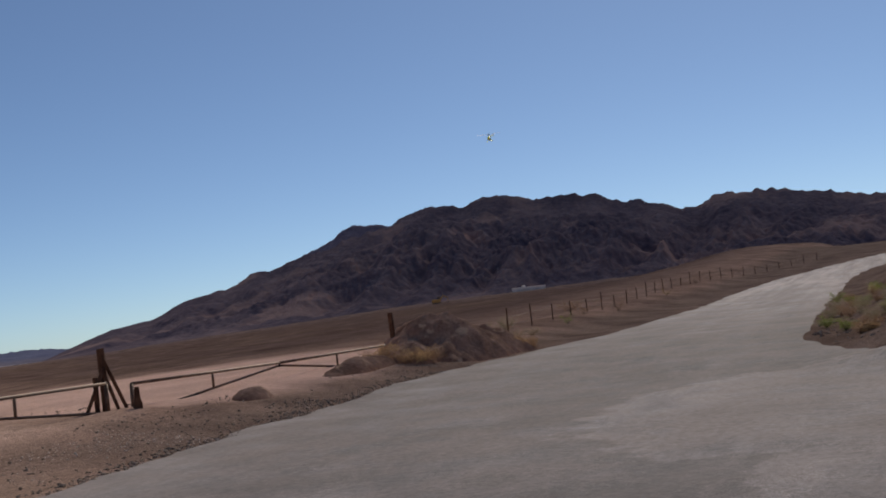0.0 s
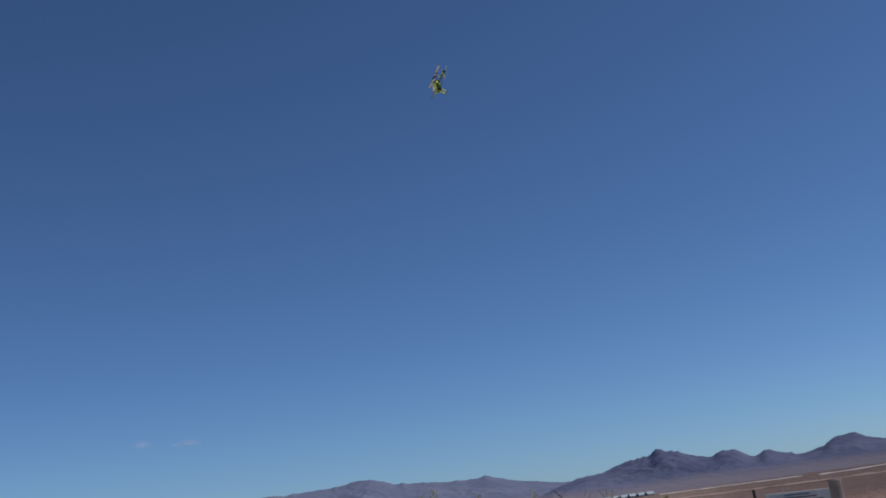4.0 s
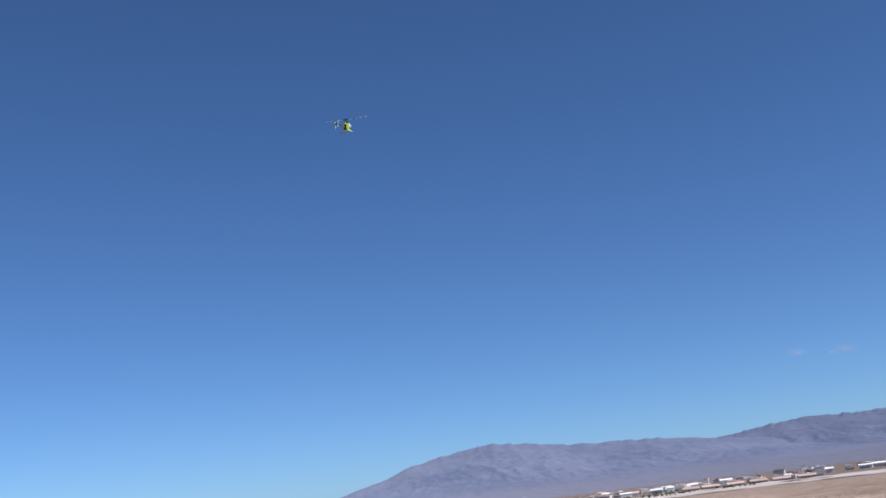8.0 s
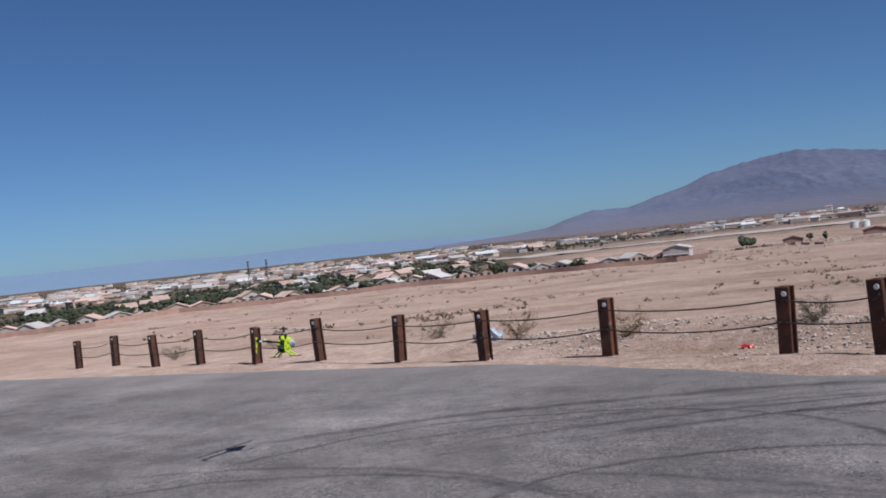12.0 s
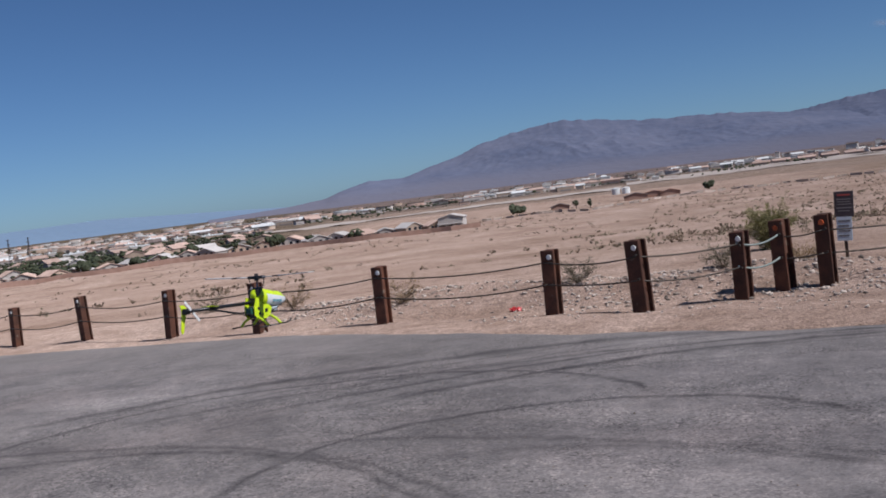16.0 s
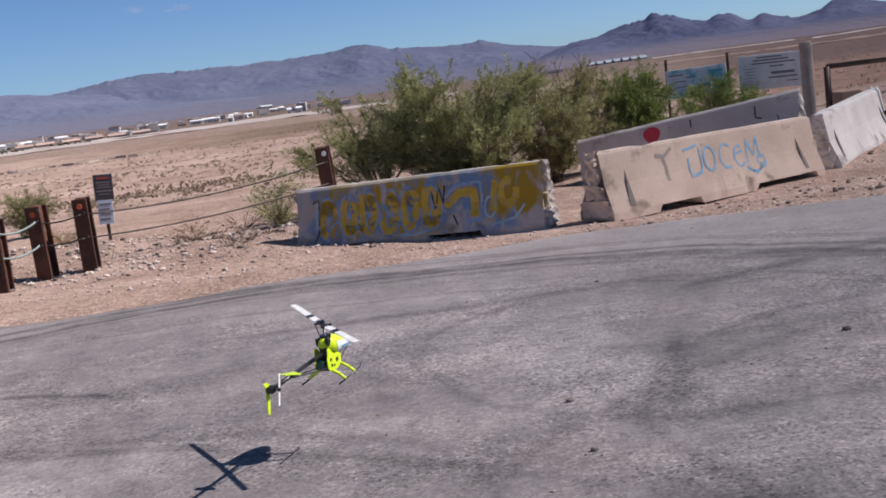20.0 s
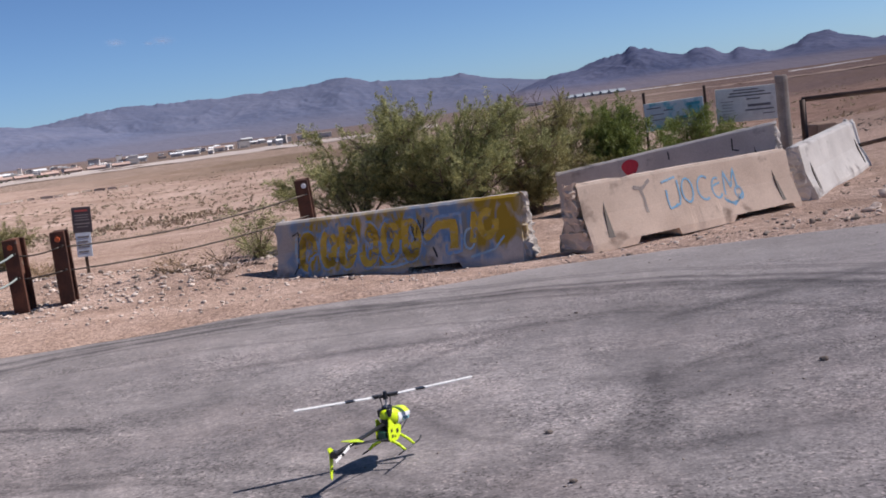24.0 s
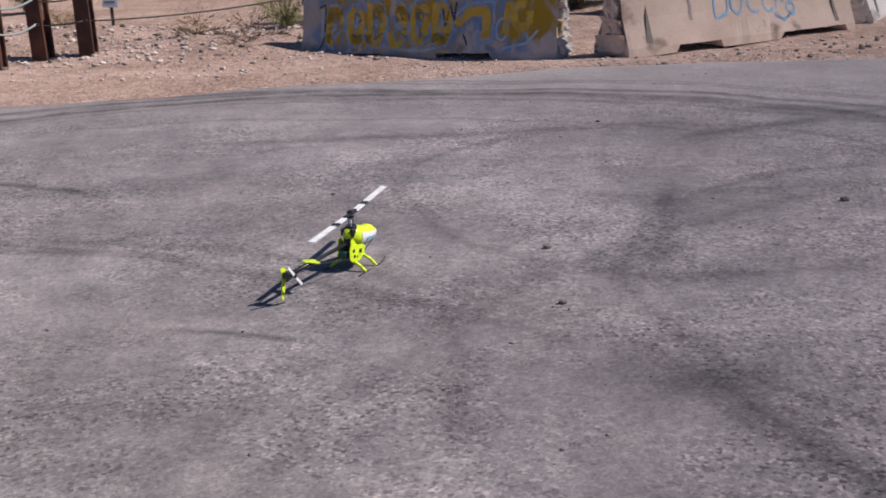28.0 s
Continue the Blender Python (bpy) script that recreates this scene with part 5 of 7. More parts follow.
shrub("tamarisk_bush", 0.6, 17.6, 1.75, 1.98, LEAF_BUSH, "large feathery green bush behind the barriers", 11, stems=36, twigs=62, per=115, size=0.050, flat=0.7, gap=0.8, low=0.22, bare=2)
shrub("tamarisk_bush", -0.72, 17.75, 1.15, 1.98, LEAF_BUSH, "feathery green bush with open leaning branches", 21, stems=15, twigs=42, per=80, size=0.052, flat=0.8, gap=0.5, low=0.4, bare=1)
shrub("tamarisk_bush", 2.05, 18.2, 1.05, 1.88, LEAF_OLIVE, "olive feathery bush with bare brown stems", 12, stems=24, twigs=34, per=80, size=0.048, flat=0.7, low=0.2, bare=6)
shrub("tamarisk_bush", 2.85, 18.9, 0.7, 1.7, LEAF_OLIVE, "olive brush filling in beside the green bush", 29, stems=18, twigs=26, per=60, size=0.048, flat=0.8, low=0.15, bare=2)
shrub("green_bush", 3.55, 19.0, 0.6, 1.75, LEAF_DARK, "dense bright green bush beside the notice boards", 13, stems=26, twigs=36, per=80, size=0.055, low=0.2)
shrub("green_bush", 5.25, 20.2, 0.7, 1.45, LEAF_DARK, "low green bush in front of the notice boards", 14, stems=18, twigs=26, per=70, size=0.05, low=0.3)
shrub("green_bush", 4.3, 19.3, 0.6, 1.0, LEAF_DARK, "green bush under the notice boards", 15, stems=16, twigs=22, per=60, size=0.05)
shrub("desert_shrub", -2.25, 16.6, 0.55, 0.78, LEAF_BUSH, "low feathery green shrub beside the sprayed barrier", 16, stems=14, twigs=16, per=26, size=0.045)
shrub("desert_shrub", -3.5, 16.4, 0.3, 0.32, LEAF_DRY, "small straw-coloured dry bush on the rubble", 17, stems=10, twigs=10, per=7, size=0.04)
shrub("desert_shrub", -2.9, 17.3, 0.4, 0.4, LEAF_DRY, "small straw-coloured dry bush on the slope", 18, stems=10, twigs=10, per=7, size=0.04)
shrub("creosote_bush", -7.35, 20.8, 0.40, 0.92, LEAF_OLIVE, "upright grey green creosote bush past the fence", 19, stems=22, twigs=20, per=50, size=0.05)
for k, (x_, y_, r_, h_, m_, lab) in enumerate(((-8.5, 15.2, 0.35, 0.3, LEAF_GREY, "low green weed among the rubble"), (-11.9, 15.0, 0.5, 0.4, LEAF_DRY, "dry straw brush behind the cable fence"), (-14.6, 15.2, 0.6, 0.45, LEAF_DRY, "dry straw brush behind the cable fence"),
                                                (-17.6, 15.9, 0.5, 0.4, LEAF_GREY, "low grey bush behind the cable fence"), (-31.0, 17.2, 0.6, 0.45, LEAF_GREY, "low grey green bush by the fence"), (-6.2, 15.4, 0.3, 0.35, LEAF_GREY, "low green weed among the rubble"),
                                                (-3.2, 15.2, 0.45, 0.12, LEAF_DRY, "flattened dry brush beside the barrier"), (-2.55, 14.75, 0.75, 0.16, LEAF_BROWN, "flattened brown brush against the sprayed barrier"), (-5.3, 16.3, 0.3, 0.3, LEAF_DRY, "dry straw tuft past the fence"),
                                                (72.0, 19.8, 0.9, 0.9, LEAF_RUST, "round rusty tumbleweed on the road shoulder"), (52.0, 17.6, 0.55, 0.55, LEAF_GREY, "dark little bush on the road shoulder"), (42.0, 15.9, 0.9, 0.5, LEAF_GREY, "yellow green weeds on the road shoulder"),
                                                (46.0, 16.8, 0.8, 0.5, LEAF_GREY, "yellow green weeds on the road shoulder"), (34.5, 1.6, 0.22, 0.3, LEAF_DARK, "dark green bush on the dirt bank"), (38.0, 2.3, 0.25, 0.3, LEAF_DARK, "dark green bush on the dirt bank"),
                                                (44.0, 2.4, 0.35, 0.35, LEAF_GREY, "grey green bush on the dirt bank"), (58.0, 2.7, 0.45, 0.5, LEAF_DARK, "dark green bush on the dirt bank"), (31.5, 0.9, 0.3, 0.2, LEAF_DRY, "dry brush on the dirt bank"), (50.0, 2.5, 0.4, 0.4, LEAF_GREY, "grey green bush on the dirt bank"))):
    shrub("desert_shrub", x_, y_, r_, h_, m_, lab, 60 + k, stems=11, twigs=12, per=14, size=0.018 if h_ < 0.2 else 0.045 if x_ < 20 else 0.07 if y_ > 5 else 0.05)


def scatter_scrub():
    """Countless small bushes over the slope, and the scrub on the eastern fan."""
    rnd, dice = random.Random(91), np.random.default_rng(91)
    for mat, count, seed, lo, hi, label in ((LEAF_SCRUB, 1500, 3, -62, 26, "scattered grey green desert scrub"), (LEAF_BROWN, 2600, 8, -62, 26, "scattered dry straw desert brush")):
        rnd.seed(seed)
        vs = []
        made = 0
        while made < count:
            az, d = rnd.uniform(lo, hi), 24 * (600 / 24) ** (rnd.random() ** 0.5)
            x, y = d * math.sin(radians(az)), d * math.cos(radians(az))
            if y < 18 or float(fbm(x, y, 30, 3, 12)) + rnd.uniform(-0.5, 0.5) < 0.15 + 0.5 * float(step(8, 24, az)) + 0.35 * float(step(70, 30, d)) + 0.42 * float(step(-20, -36, az)) - 0.35 * float(step(330, 520, d)):
                continue
            made += 1
            z, r = gz(x, y), rnd.uniform(0.15, 0.42) * (1 + 0.8 * (d > 120)) * (0.7 if d < 45 else 1)
            near = d < 70
            k = 34 if near else 9
            c = dice.normal(0, 1, (k, 3)) * (0.45, 0.45, 0.35)
            c[:, 2] = abs(c[:, 2])
            c = c * r + (x, y, z)
            w = dice.normal(0, 1, (k, 3))
            w[:, 2] = dice.uniform(0.3, 1.6, k)
            w = w / np.linalg.norm(w, axis=1, keepdims=True) * r * (0.26 if near else 0.5)
            s = np.cross(w, dice.normal(0, 1, (k, 3)))
            s = s / np.linalg.norm(s, axis=1, keepdims=True) * r * (0.05 if near else 0.22)
            vs.append(np.stack([c - s * 0.5, c + s * 0.5, c + w + s, c + w - s], 1).reshape(-1, 3))
        vs = np.concatenate(vs)
        me = mesh_of("desert_scrub", vs, np.arange(len(vs)).reshape(-1, 4), mat)
        tagged(new("desert_scrub", me), label, "scrub", kind="stuff")


scatter_scrub()

# ---- stones and litter ----
STONE = surface("pale_stone", (0.42, 0.335, 0.285), (0.70, 0.60, 0.53), 6, 0.9, 0.4, fine=40)
STONE_DARK = surface("dark_gravel", (0.14, 0.115, 0.10), (0.32, 0.265, 0.225), 6, 0.9, 0.4, fine=40)
ICO_V = [Vector(v).normalized() for v in ((0, -1, 1.618), (0, 1, 1.618), (0, -1, -1.618), (0, 1, -1.618), (1.618, 0, 1), (-1.618, 0, 1), (1.618, 0, -1), (-1.618, 0, -1), (1, 1.618, 0), (-1, 1.618, 0), (1, -1.618, 0), (-1, -1.618, 0))]
ICO_F = ((0, 4, 1), (0, 1, 5), (0, 5, 11), (0, 11, 10), (0, 10, 4), (1, 4, 8), (1, 8, 9), (1, 9, 5), (5, 9, 7), (5, 7, 11), (11, 7, 2), (11, 2, 10), (10, 2, 6), (10, 6, 4), (4, 6, 8), (3, 8, 6), (3, 9, 8), (3, 7, 9), (3, 2, 7), (3, 6, 2))


def stones(name, places, mat, label, seed, category="rubble"):
    rnd = random.Random(seed)
    vs, fs = [], []
    for x, y, z, r in places:
        k = len(vs)
        sx, sy, sz, t = rnd.uniform(0.7, 1.3), rnd.uniform(0.7, 1.3), rnd.uniform(0.28, 0.75), rnd.uniform(0, 6.3)
        c, s = math.cos(t), math.sin(t)
        for v in ICO_V:
            w = rnd.uniform(0.42, 1.3) * r
            a, b = v.x * sx * w, v.y * sy * w
            vs.append((x + a * c - b * s, y + a * s + b * c, z + (v.z * sz + 0.25) * w))
        fs += [tuple(k + i for i in f) for f in ICO_F]
    me = mesh_of(name, vs, fs, mat)
    return tagged(new(name, me), label, category, kind="stuff")


scatter = np.random.default_rng(17)


def strewn(count, xa, xb, ya, yb, ra, rb, power=2.2, keep=None):
    out = np.zeros((0, 2))
    while len(out) < count:
        q = scatter.uniform((xa, ya), (xb, yb), (4 * count, 2))
        if keep is not None:
            q = q[scatter.random(len(q)) < keep(q[:, 0], q[:, 1])]
        out = np.concatenate([out, q])
    out = out[:count]
    r = ra + (rb - ra) * scatter.random(count) ** power
    return np.column_stack([out, ground_z(out[:, 0], out[:, 1]), r]).tolist()


heap = lambda x, y: np.exp(-((y - 15.4) / 1.5) ** 2) * (0.25 + 0.75 * step(-0.3, 0.3, fbm(x, y, 2.0, 3, 14)))
stones("rubble", strewn(9000, -14.5, 1.5, 13.6, 19, 0.006, 0.048, 5.0, heap), STONE, "pale broken stones heaped behind the cable fence", 3)
stones("rubble", strewn(1500, -14.5, 1.5, 13.4, 19, 0.008, 0.05, 4.0, heap), STONE_DARK, "dark broken stones among the rubble", 4)
stones("gravel", strewn(1800, -9, 9, 11.9, 14.6, 0.005, 0.036, 4.0), STONE, "small pale stones along the lot edge", 5)
stones("gravel", strewn(2600, 6, 40, 12.2, 17.0, 0.008, 0.045, 2.8, lambda x, y: step(-0.25, 0.35, fbm(x, y, 2.6, 3, 64))), STONE_DARK, "loose dark gravel along the road edge", 6)
stones("gravel", strewn(3000, 8, 34, 11.4, 16.5, 0.010, 0.05, 2.4, lambda x, y: (paved(x, y) < 0.05) * np.exp(np.minimum(paved(x, y), 0) / 0.3)), STONE_DARK, "dark crumbled gravel heaped along the road edge", 17)
stones("gravel", strewn(2200, 5, 20, 13, 18.4, 0.006, 0.035, 3.6, lambda x, y: step(-0.2, 0.35, fbm(x, y, 3, 3, 68))), STONE, "loose grey stones by the pipe gate", 7)
stones("rubble", strewn(420, 5.4, 11.0, 13.6, 19.5, 0.02, 0.13, 3.0, lambda x, y: (np.abs((x - 5.66) * 0.824 - (y - 15.5) * 0.567) > 0.75) * (x * 0.9 + 8.6 < y + 1.2) * (y < x * 1.5 + 9.5)), STONE, "broken pale rocks strewn beside the whitewashed barrier", 15)
stones("rubble", strewn(90, 1.2, 5.6, 11.9, 14.6, 0.012, 0.055, 3.0, lambda x, y: y < 12.6 + 0.69 * (x - 2.05)), STONE_DARK, "small broken rocks in front of the buff barrier", 16)
stones("gravel", strewn(3200, 10.3, 19.5, 15, 28, 0.010, 0.045, 3.2, lambda x, y: np.exp(-((y - 16.3 - 1.42 * (x - 11.2)) / 1.5) ** 2)), STONE, "ridge of loose grey rubble beside the dirt track", 12)
stones("gravel", strewn(3200, 3.5, 26, 18.5, 46, 0.01, 0.06, 3.4, lambda x, y: step(-0.35, 0.3, fbm(x, y, 5, 4, 71))), STONE_DARK, "loose dark stones strewn over the flat past the gates", 13)
stones("gravel", strewn(600, 23, 50, -4, 2.6, 0.02, 0.12, 2.4, lambda x, y: paved(x, y) < -0.4), STONE_DARK, "loose dark stones on the dirt bank", 8)
stones("loose_chips", [(x, y, float(lot_z(x, y)), r) for x, y, _, r in strewn(900, -7, 7, 2.5, 11.5, 0.003, 0.011, 2.5)], STONE_DARK, "loose dark chips on the asphalt", 9)
for x_, y_, r_ in ((0.655, 5.985, 0.020), (2.44, 6.71, 0.024), (0.665, 5.18, 0.018), (-0.6, 7.2, 0.012), (1.3, 9.2, 0.013)):
    bm = bmesh.new()
    bmesh.ops.create_icosphere(bm, subdivisions=2, radius=r_, matrix=Matrix.Diagonal((1.2, 0.9, 0.7, 1)))
    jitter(bm, r_ * 0.35, r_ * 1.2, x_)
    tagged(part("stone", bm, STONE_DARK, at=pose(x_, y_, float(lot_z(x_, y_)) + r_ * 0.5)), "small dark stone on the asphalt", "stone", "stones on the lot")


def crumpled(name, x, y, size, colour, label, seed):
    bm = bmesh.new()
    bmesh.ops.create_icosphere(bm, subdivisions=3, radius=size, matrix=Matrix.Diagonal((1.3, 0.8, 0.45, 1)))
    jitter(bm, size * 0.5, size * 0.5, seed)
    tagged(part(name, bm, paint(name + "_film", colour, 0.4), at=pose(x, y, gz(x, y) + size * 0.3)), label, "litter")


crumpled("red_rag", -8.9, 13.9, 0.075, (0.62, 0.05, 0.05), "crumpled red rag on the dirt by the fence", 2)
crumpled("plastic_bag", -15.2, 15.0, 0.24, (0.55, 0.62, 0.68), "crumpled pale plastic bag on the rubble", 3)
crumpled("black_bag", -6.75, 16.2, 0.10, (0.02, 0.02, 0.025), "scrap of black plastic caught by the cable", 4)


def dirt_heap(x, y, rx, ry, tall, label, seed):
    a, b = np.meshgrid(np.linspace(-1, 1, 111), np.linspace(-1, 1, 71), indexing="ij")
    r, px, py = np.hypot(a, b), a * rx, b * ry
    lump = 0.16 * fbm(px, py, 1.1, 2, seed) + 0.10 * fbm(px, py, 0.42, 2, seed + 4) + 0.05 * fbm(px, py, 0.16, 2, seed + 8)
    h = tall * np.maximum(0.0, 1 - r * r) ** 0.75 * (0.85 + 0.5 * fbm(px, py, 2.6, 2, seed + 2)) + tall * lump
    z = ground_z(x + px, y + py) - gz(x, y) + h - 0.15 - 0.4 * np.maximum(0, r - 0.85)
    me = mesh_of("earth_mound", np.stack([px, py, z], -1).reshape(-1, 3), grid_faces(111, 71)[:, ::-1], HEAP, True)
    ob = new("earth_mound", me)
    ob.matrix_basis = pose(x, y, gz(x, y))
    tagged(ob, label, "earth mound")


HEAP = surface("brown_heap_soil", (0.125, 0.078, 0.062), (0.30, 0.195, 0.155), 1.0, 0.95, 1.0, fine=9, stain=((0.42, 0.30, 0.22), 1.6, 0.60))
hp = bearing(68.9, 43.5)
dirt_heap(hp.x, hp.y, 4.6, 2.9, 1.62, "heap of brown earth with dry brush at the road edge", 3)
hp = bearing(58.2, 30.6)
dirt_heap(hp.x, hp.y, 0.85, 0.55, 0.5, "low dark clod of earth on the sand", 6)
hp = bearing(39.0, 240)
dirt_heap(hp.x, hp.y, 9.0, 2.5, 1.3, "long dark spoil heap far out on the flat", 12)
dirt_heap(33.6, 16.4, 3.4, 0.7, 0.5, "low ragged bank of brown earth along the sand", 8)
hp = bearing(66.3, 39.6)
dirt_heap(hp.x, hp.y, 1.5, 1.1, 0.75, "small heap of straw-covered earth beside the post", 9)
for k, (az, d, lab) in enumerate(((71.2, 44.0, "dry brush growing on the earth heap"), (66.2, 40.5, "dry brush at the foot of the earth heap"), (72.2, 43.5, "dry brush at the foot of the earth heap"), (65.3, 39.5, "dry brush at the foot of the earth heap"), (67.4, 40.6, "dry brush growing on the earth heap"), (68.6, 41.0, "dry brush growing on the earth heap"), (70.0, 41.5, "dry brush growing on the earth heap"), (64.6, 38.6, "dry brush at the foot of the earth heap"), (66.0, 38.4, "dry brush on the small earth heap"), (66.6, 38.6, "dry brush on the small earth heap"), (67.1, 38.9, "dry brush on the small earth heap"), (72.0, 44.6, "dry brush at the end of the earth heap"), (71.4, 43.2, "dry brush at the end of the earth heap"))):
    q = bearing(az, d)
    shrub("desert_shrub", q.x, q.y, 0.6, 0.45, LEAF_RUST if k % 3 else LEAF_DRY, lab, 200 + k, stems=14, twigs=14, per=16, size=0.06)

for k, (az, d, wide_, tall_, mat_, lab) in enumerate(((71.7, 49, 0.6, 0.4, LEAF_GREY, "yellow green weeds on the road shoulder"), (72.5, 51.5, 0.6, 0.35, LEAF_GREY, "yellow green weeds on the road shoulder"), (74.4, 59.5, 0.4, 0.5, LEAF_DARK, "small dark bush on the road shoulder"),
                                                    (75.3, 67, 0.4, 0.5, LEAF_RUST, "rust brown bush beside the wire fence"), (77.0, 71, 0.55, 0.6, LEAF_RUST, "round rust brown bush beside the wire fence"), (79.5, 90, 0.6, 0.6, LEAF_DRY, "dry straw bush beside the wire fence"), (81.0, 112, 0.7, 0.7, LEAF_RUST, "rust brown bush beside the wire fence"))):
    q = bearing(az, d)
    shrub("desert_shrub", q.x, q.y, wide_, tall_, mat_, lab, 240 + k, stems=12, twigs=10, per=8, size=0.05)

bank = random.Random(52)
for k in range(30):
    q = (bank.uniform(30, 66), bank.uniform(-0.8, 2.3))
    shrub("desert_shrub", q[0], q[1], bank.uniform(0.2, 0.45), bank.uniform(0.2, 0.45), bank.choice((LEAF_GREY, LEAF_DARK, LEAF_BUSH, LEAF_RUST)), "small bush on the dirt bank by the road", 300 + k, stems=10, twigs=12, per=14, size=0.05)

# wire fence beside the climbing road
for k in range(26):
    x_, y_ = 50.4 + 4.2 * k, 17.0 + 0.1 * k - float(bend(50.4 + 4.2 * k))
    bm = bmesh.new()
    tube(bm, [(0, 0, -0.3), (rng.uniform(-0.22, 0.22), 0, rng.uniform(0.75, 1.15))], 0.035, 6)
    tagged(part("wire_fence_post", bm, WOOD_OLD, at=pose(x_, y_, gz(x_, y_))), "thin dark post of a roadside wire fence", "fence post", "wire fence posts")
    if k:
        for zz in (0.35, 0.72):
            bm = bmesh.new()
            tube(bm, sagging(Vector((*last_, gz(*last_) + zz)), Vector((x_, y_, gz(x_, y_) + zz)), 0.06, 4), 0.009, 4)
            tagged(part("fence_wire", bm, PIPE), "thin slack fence wire beside the road", "wire", "wires of the roadside fence")
    last_ = (x_, y_)

# ---- the town in the valley ----
WALL_BUFF = surface("stucco", (0.42, 0.31, 0.24), (0.60, 0.48, 0.39), 0.2, 0.9, 0.0, fine=2, vary=0.5)
WALL_PALE = surface("pale_stucco", (0.48, 0.43, 0.40), (0.64, 0.585, 0.545), 0.2, 0.9, 0.0, fine=2, vary=0.5)
ROOF_TAN = surface("tan_roof", (0.45, 0.315, 0.262), (0.60, 0.445, 0.375), 0.3, 0.9, 0.0, fine=3, vary=0.4)
ROOF_WHITE = surface("white_roof", (0.52, 0.475, 0.445), (0.66, 0.61, 0.575), 0.3, 0.8, 0.0, fine=3, vary=0.25)
ROOF_SHINE = surface("white_metal_roof", (0.62, 0.62, 0.61), (0.78, 0.78, 0.77), 0.3, 0.8, 0.0, fine=3, vary=0.25)
ROOF_DARK = surface("dark_roof", (0.13, 0.10, 0.095), (0.24, 0.19, 0.17), 0.3, 0.9, 0.0, fine=3, vary=0.4)
WALL_SAND = surface("sandy_plaster", (0.48, 0.385, 0.33), (0.62, 0.52, 0.455), 0.2, 0.9, 0.0, fine=2, vary=0.4)
BLOCK_WALL = surface("block_wall", (0.38, 0.235, 0.18), (0.50, 0.33, 0.265), 0.4, 0.9, 0.0, fine=4)
ROOF_PALE_BLUE = surface("pale_blue_roof", (0.20, 0.23, 0.26), (0.28, 0.31, 0.335), 0.3, 0.8, 0.0, fine=3, vary=0.2)
GLASS_DARK = paint("dark_window", (0.03, 0.035, 0.045), 0.2)
SHOP_GREY = paint("dusty_shopfront", (0.26, 0.235, 0.225), 0.5)
town = random.Random(23)


def house(az, d, long, deep, eave, ridge, turn, wall, roof, label, windows=True):
    p = bearing(az, d)
    z = gz(p.x, p.y) - 0.3
    h = empty("house", pose(p.x, p.y, z, 0, 0, turn), label, "house", "houses of the town")
    bm = bmesh.new()
    prism(bm, [(-long / 2, 0), (-long / 2, eave - 0.3), (0, eave + ridge - 0.3), (long / 2, eave - 0.3), (long / 2, 0)], -deep / 2, deep / 2, Matrix.Rotation(radians(-90), 4, "Z"))
    part("wall", bm, wall, h)
    # gable roof with its end turned to the valley edge; the gable walls close it below
    bm = bmesh.new()
    o = 0.5
    prism(bm, [(-long / 2 - o, eave - 0.12), (0, eave + ridge), (long / 2 + o, eave - 0.12), (long / 2 + o, eave - 0.38), (0, eave + ridge - 0.28), (-long / 2 - o, eave - 0.38)], -deep / 2 - o, deep / 2 + o, Matrix.Rotation(radians(-90), 4, "Z"))
    part("roof", bm, roof, h)
    if windows:
        for wx in (-0.3, 0.05, 0.32):
            bm = bmesh.new()
            box(bm, wx * long - 0.7, wx * long + 0.7, -deep / 2 - 0.06, -deep / 2 + 0.02, 1.0, 2.2, 0.03)
            part("window", bm, GLASS_DARK, h)
    return h


def town_edge(az):
    return float(np.interp(az, (-70, -64, -60, -45, -35, -28.7, -20), (425, 430, 480, 478, 458, 490, 545)))


az = -68.0
while az < -34.8:
    d = town_edge(az) + 28 + town.uniform(-12, 12)
    lab, roof = town.choice((("single-storey stucco house with a tan tiled roof", ROOF_TAN), ("single-storey stucco house with a white roof", ROOF_WHITE), ("single-storey stucco house with a tan tiled roof", ROOF_TAN), ("single-storey house with a white sunlit roof", ROOF_WHITE)))
    house(az, d, town.uniform(8.5, 11), town.uniform(8, 12), 2.5, town.uniform(1.5, 2.1), town.uniform(-35, 35) - az, town.choice((WALL_BUFF, WALL_PALE)), roof, lab)
    az += town.uniform(1.1, 1.5)
for k in range(22):
    house(town.uniform(-67, -44), town.uniform(560, 800), town.uniform(9, 12), town.uniform(8, 11), 2.8, town.uniform(1.6, 2.6), town.uniform(0, 180), town.choice((WALL_BUFF, WALL_PALE)), town.choice((ROOF_TAN, ROOF_WHITE, ROOF_TAN)), "single-storey house in the second row of the town", False)
big = house(-34.9, 470, 10.5, 9, 5.6, 1.4, 25, WALL_PALE, ROOF_WHITE, "two-storey white house with a balcony")
bm = bmesh.new()
box(bm, -5.2, 5.2, -7.2, -4.52, 2.9, 3.15)
for px in (-5.0, -1.7, 1.7, 5.0):
    box(bm, px - 0.18, px + 0.18, -7.1, -6.75, 0, 2.9)
    box(bm, px - 0.1, px + 0.1, -7.1, -6.9, 3.15, 4.1)
part("balcony", bm, WALL_PALE, big)
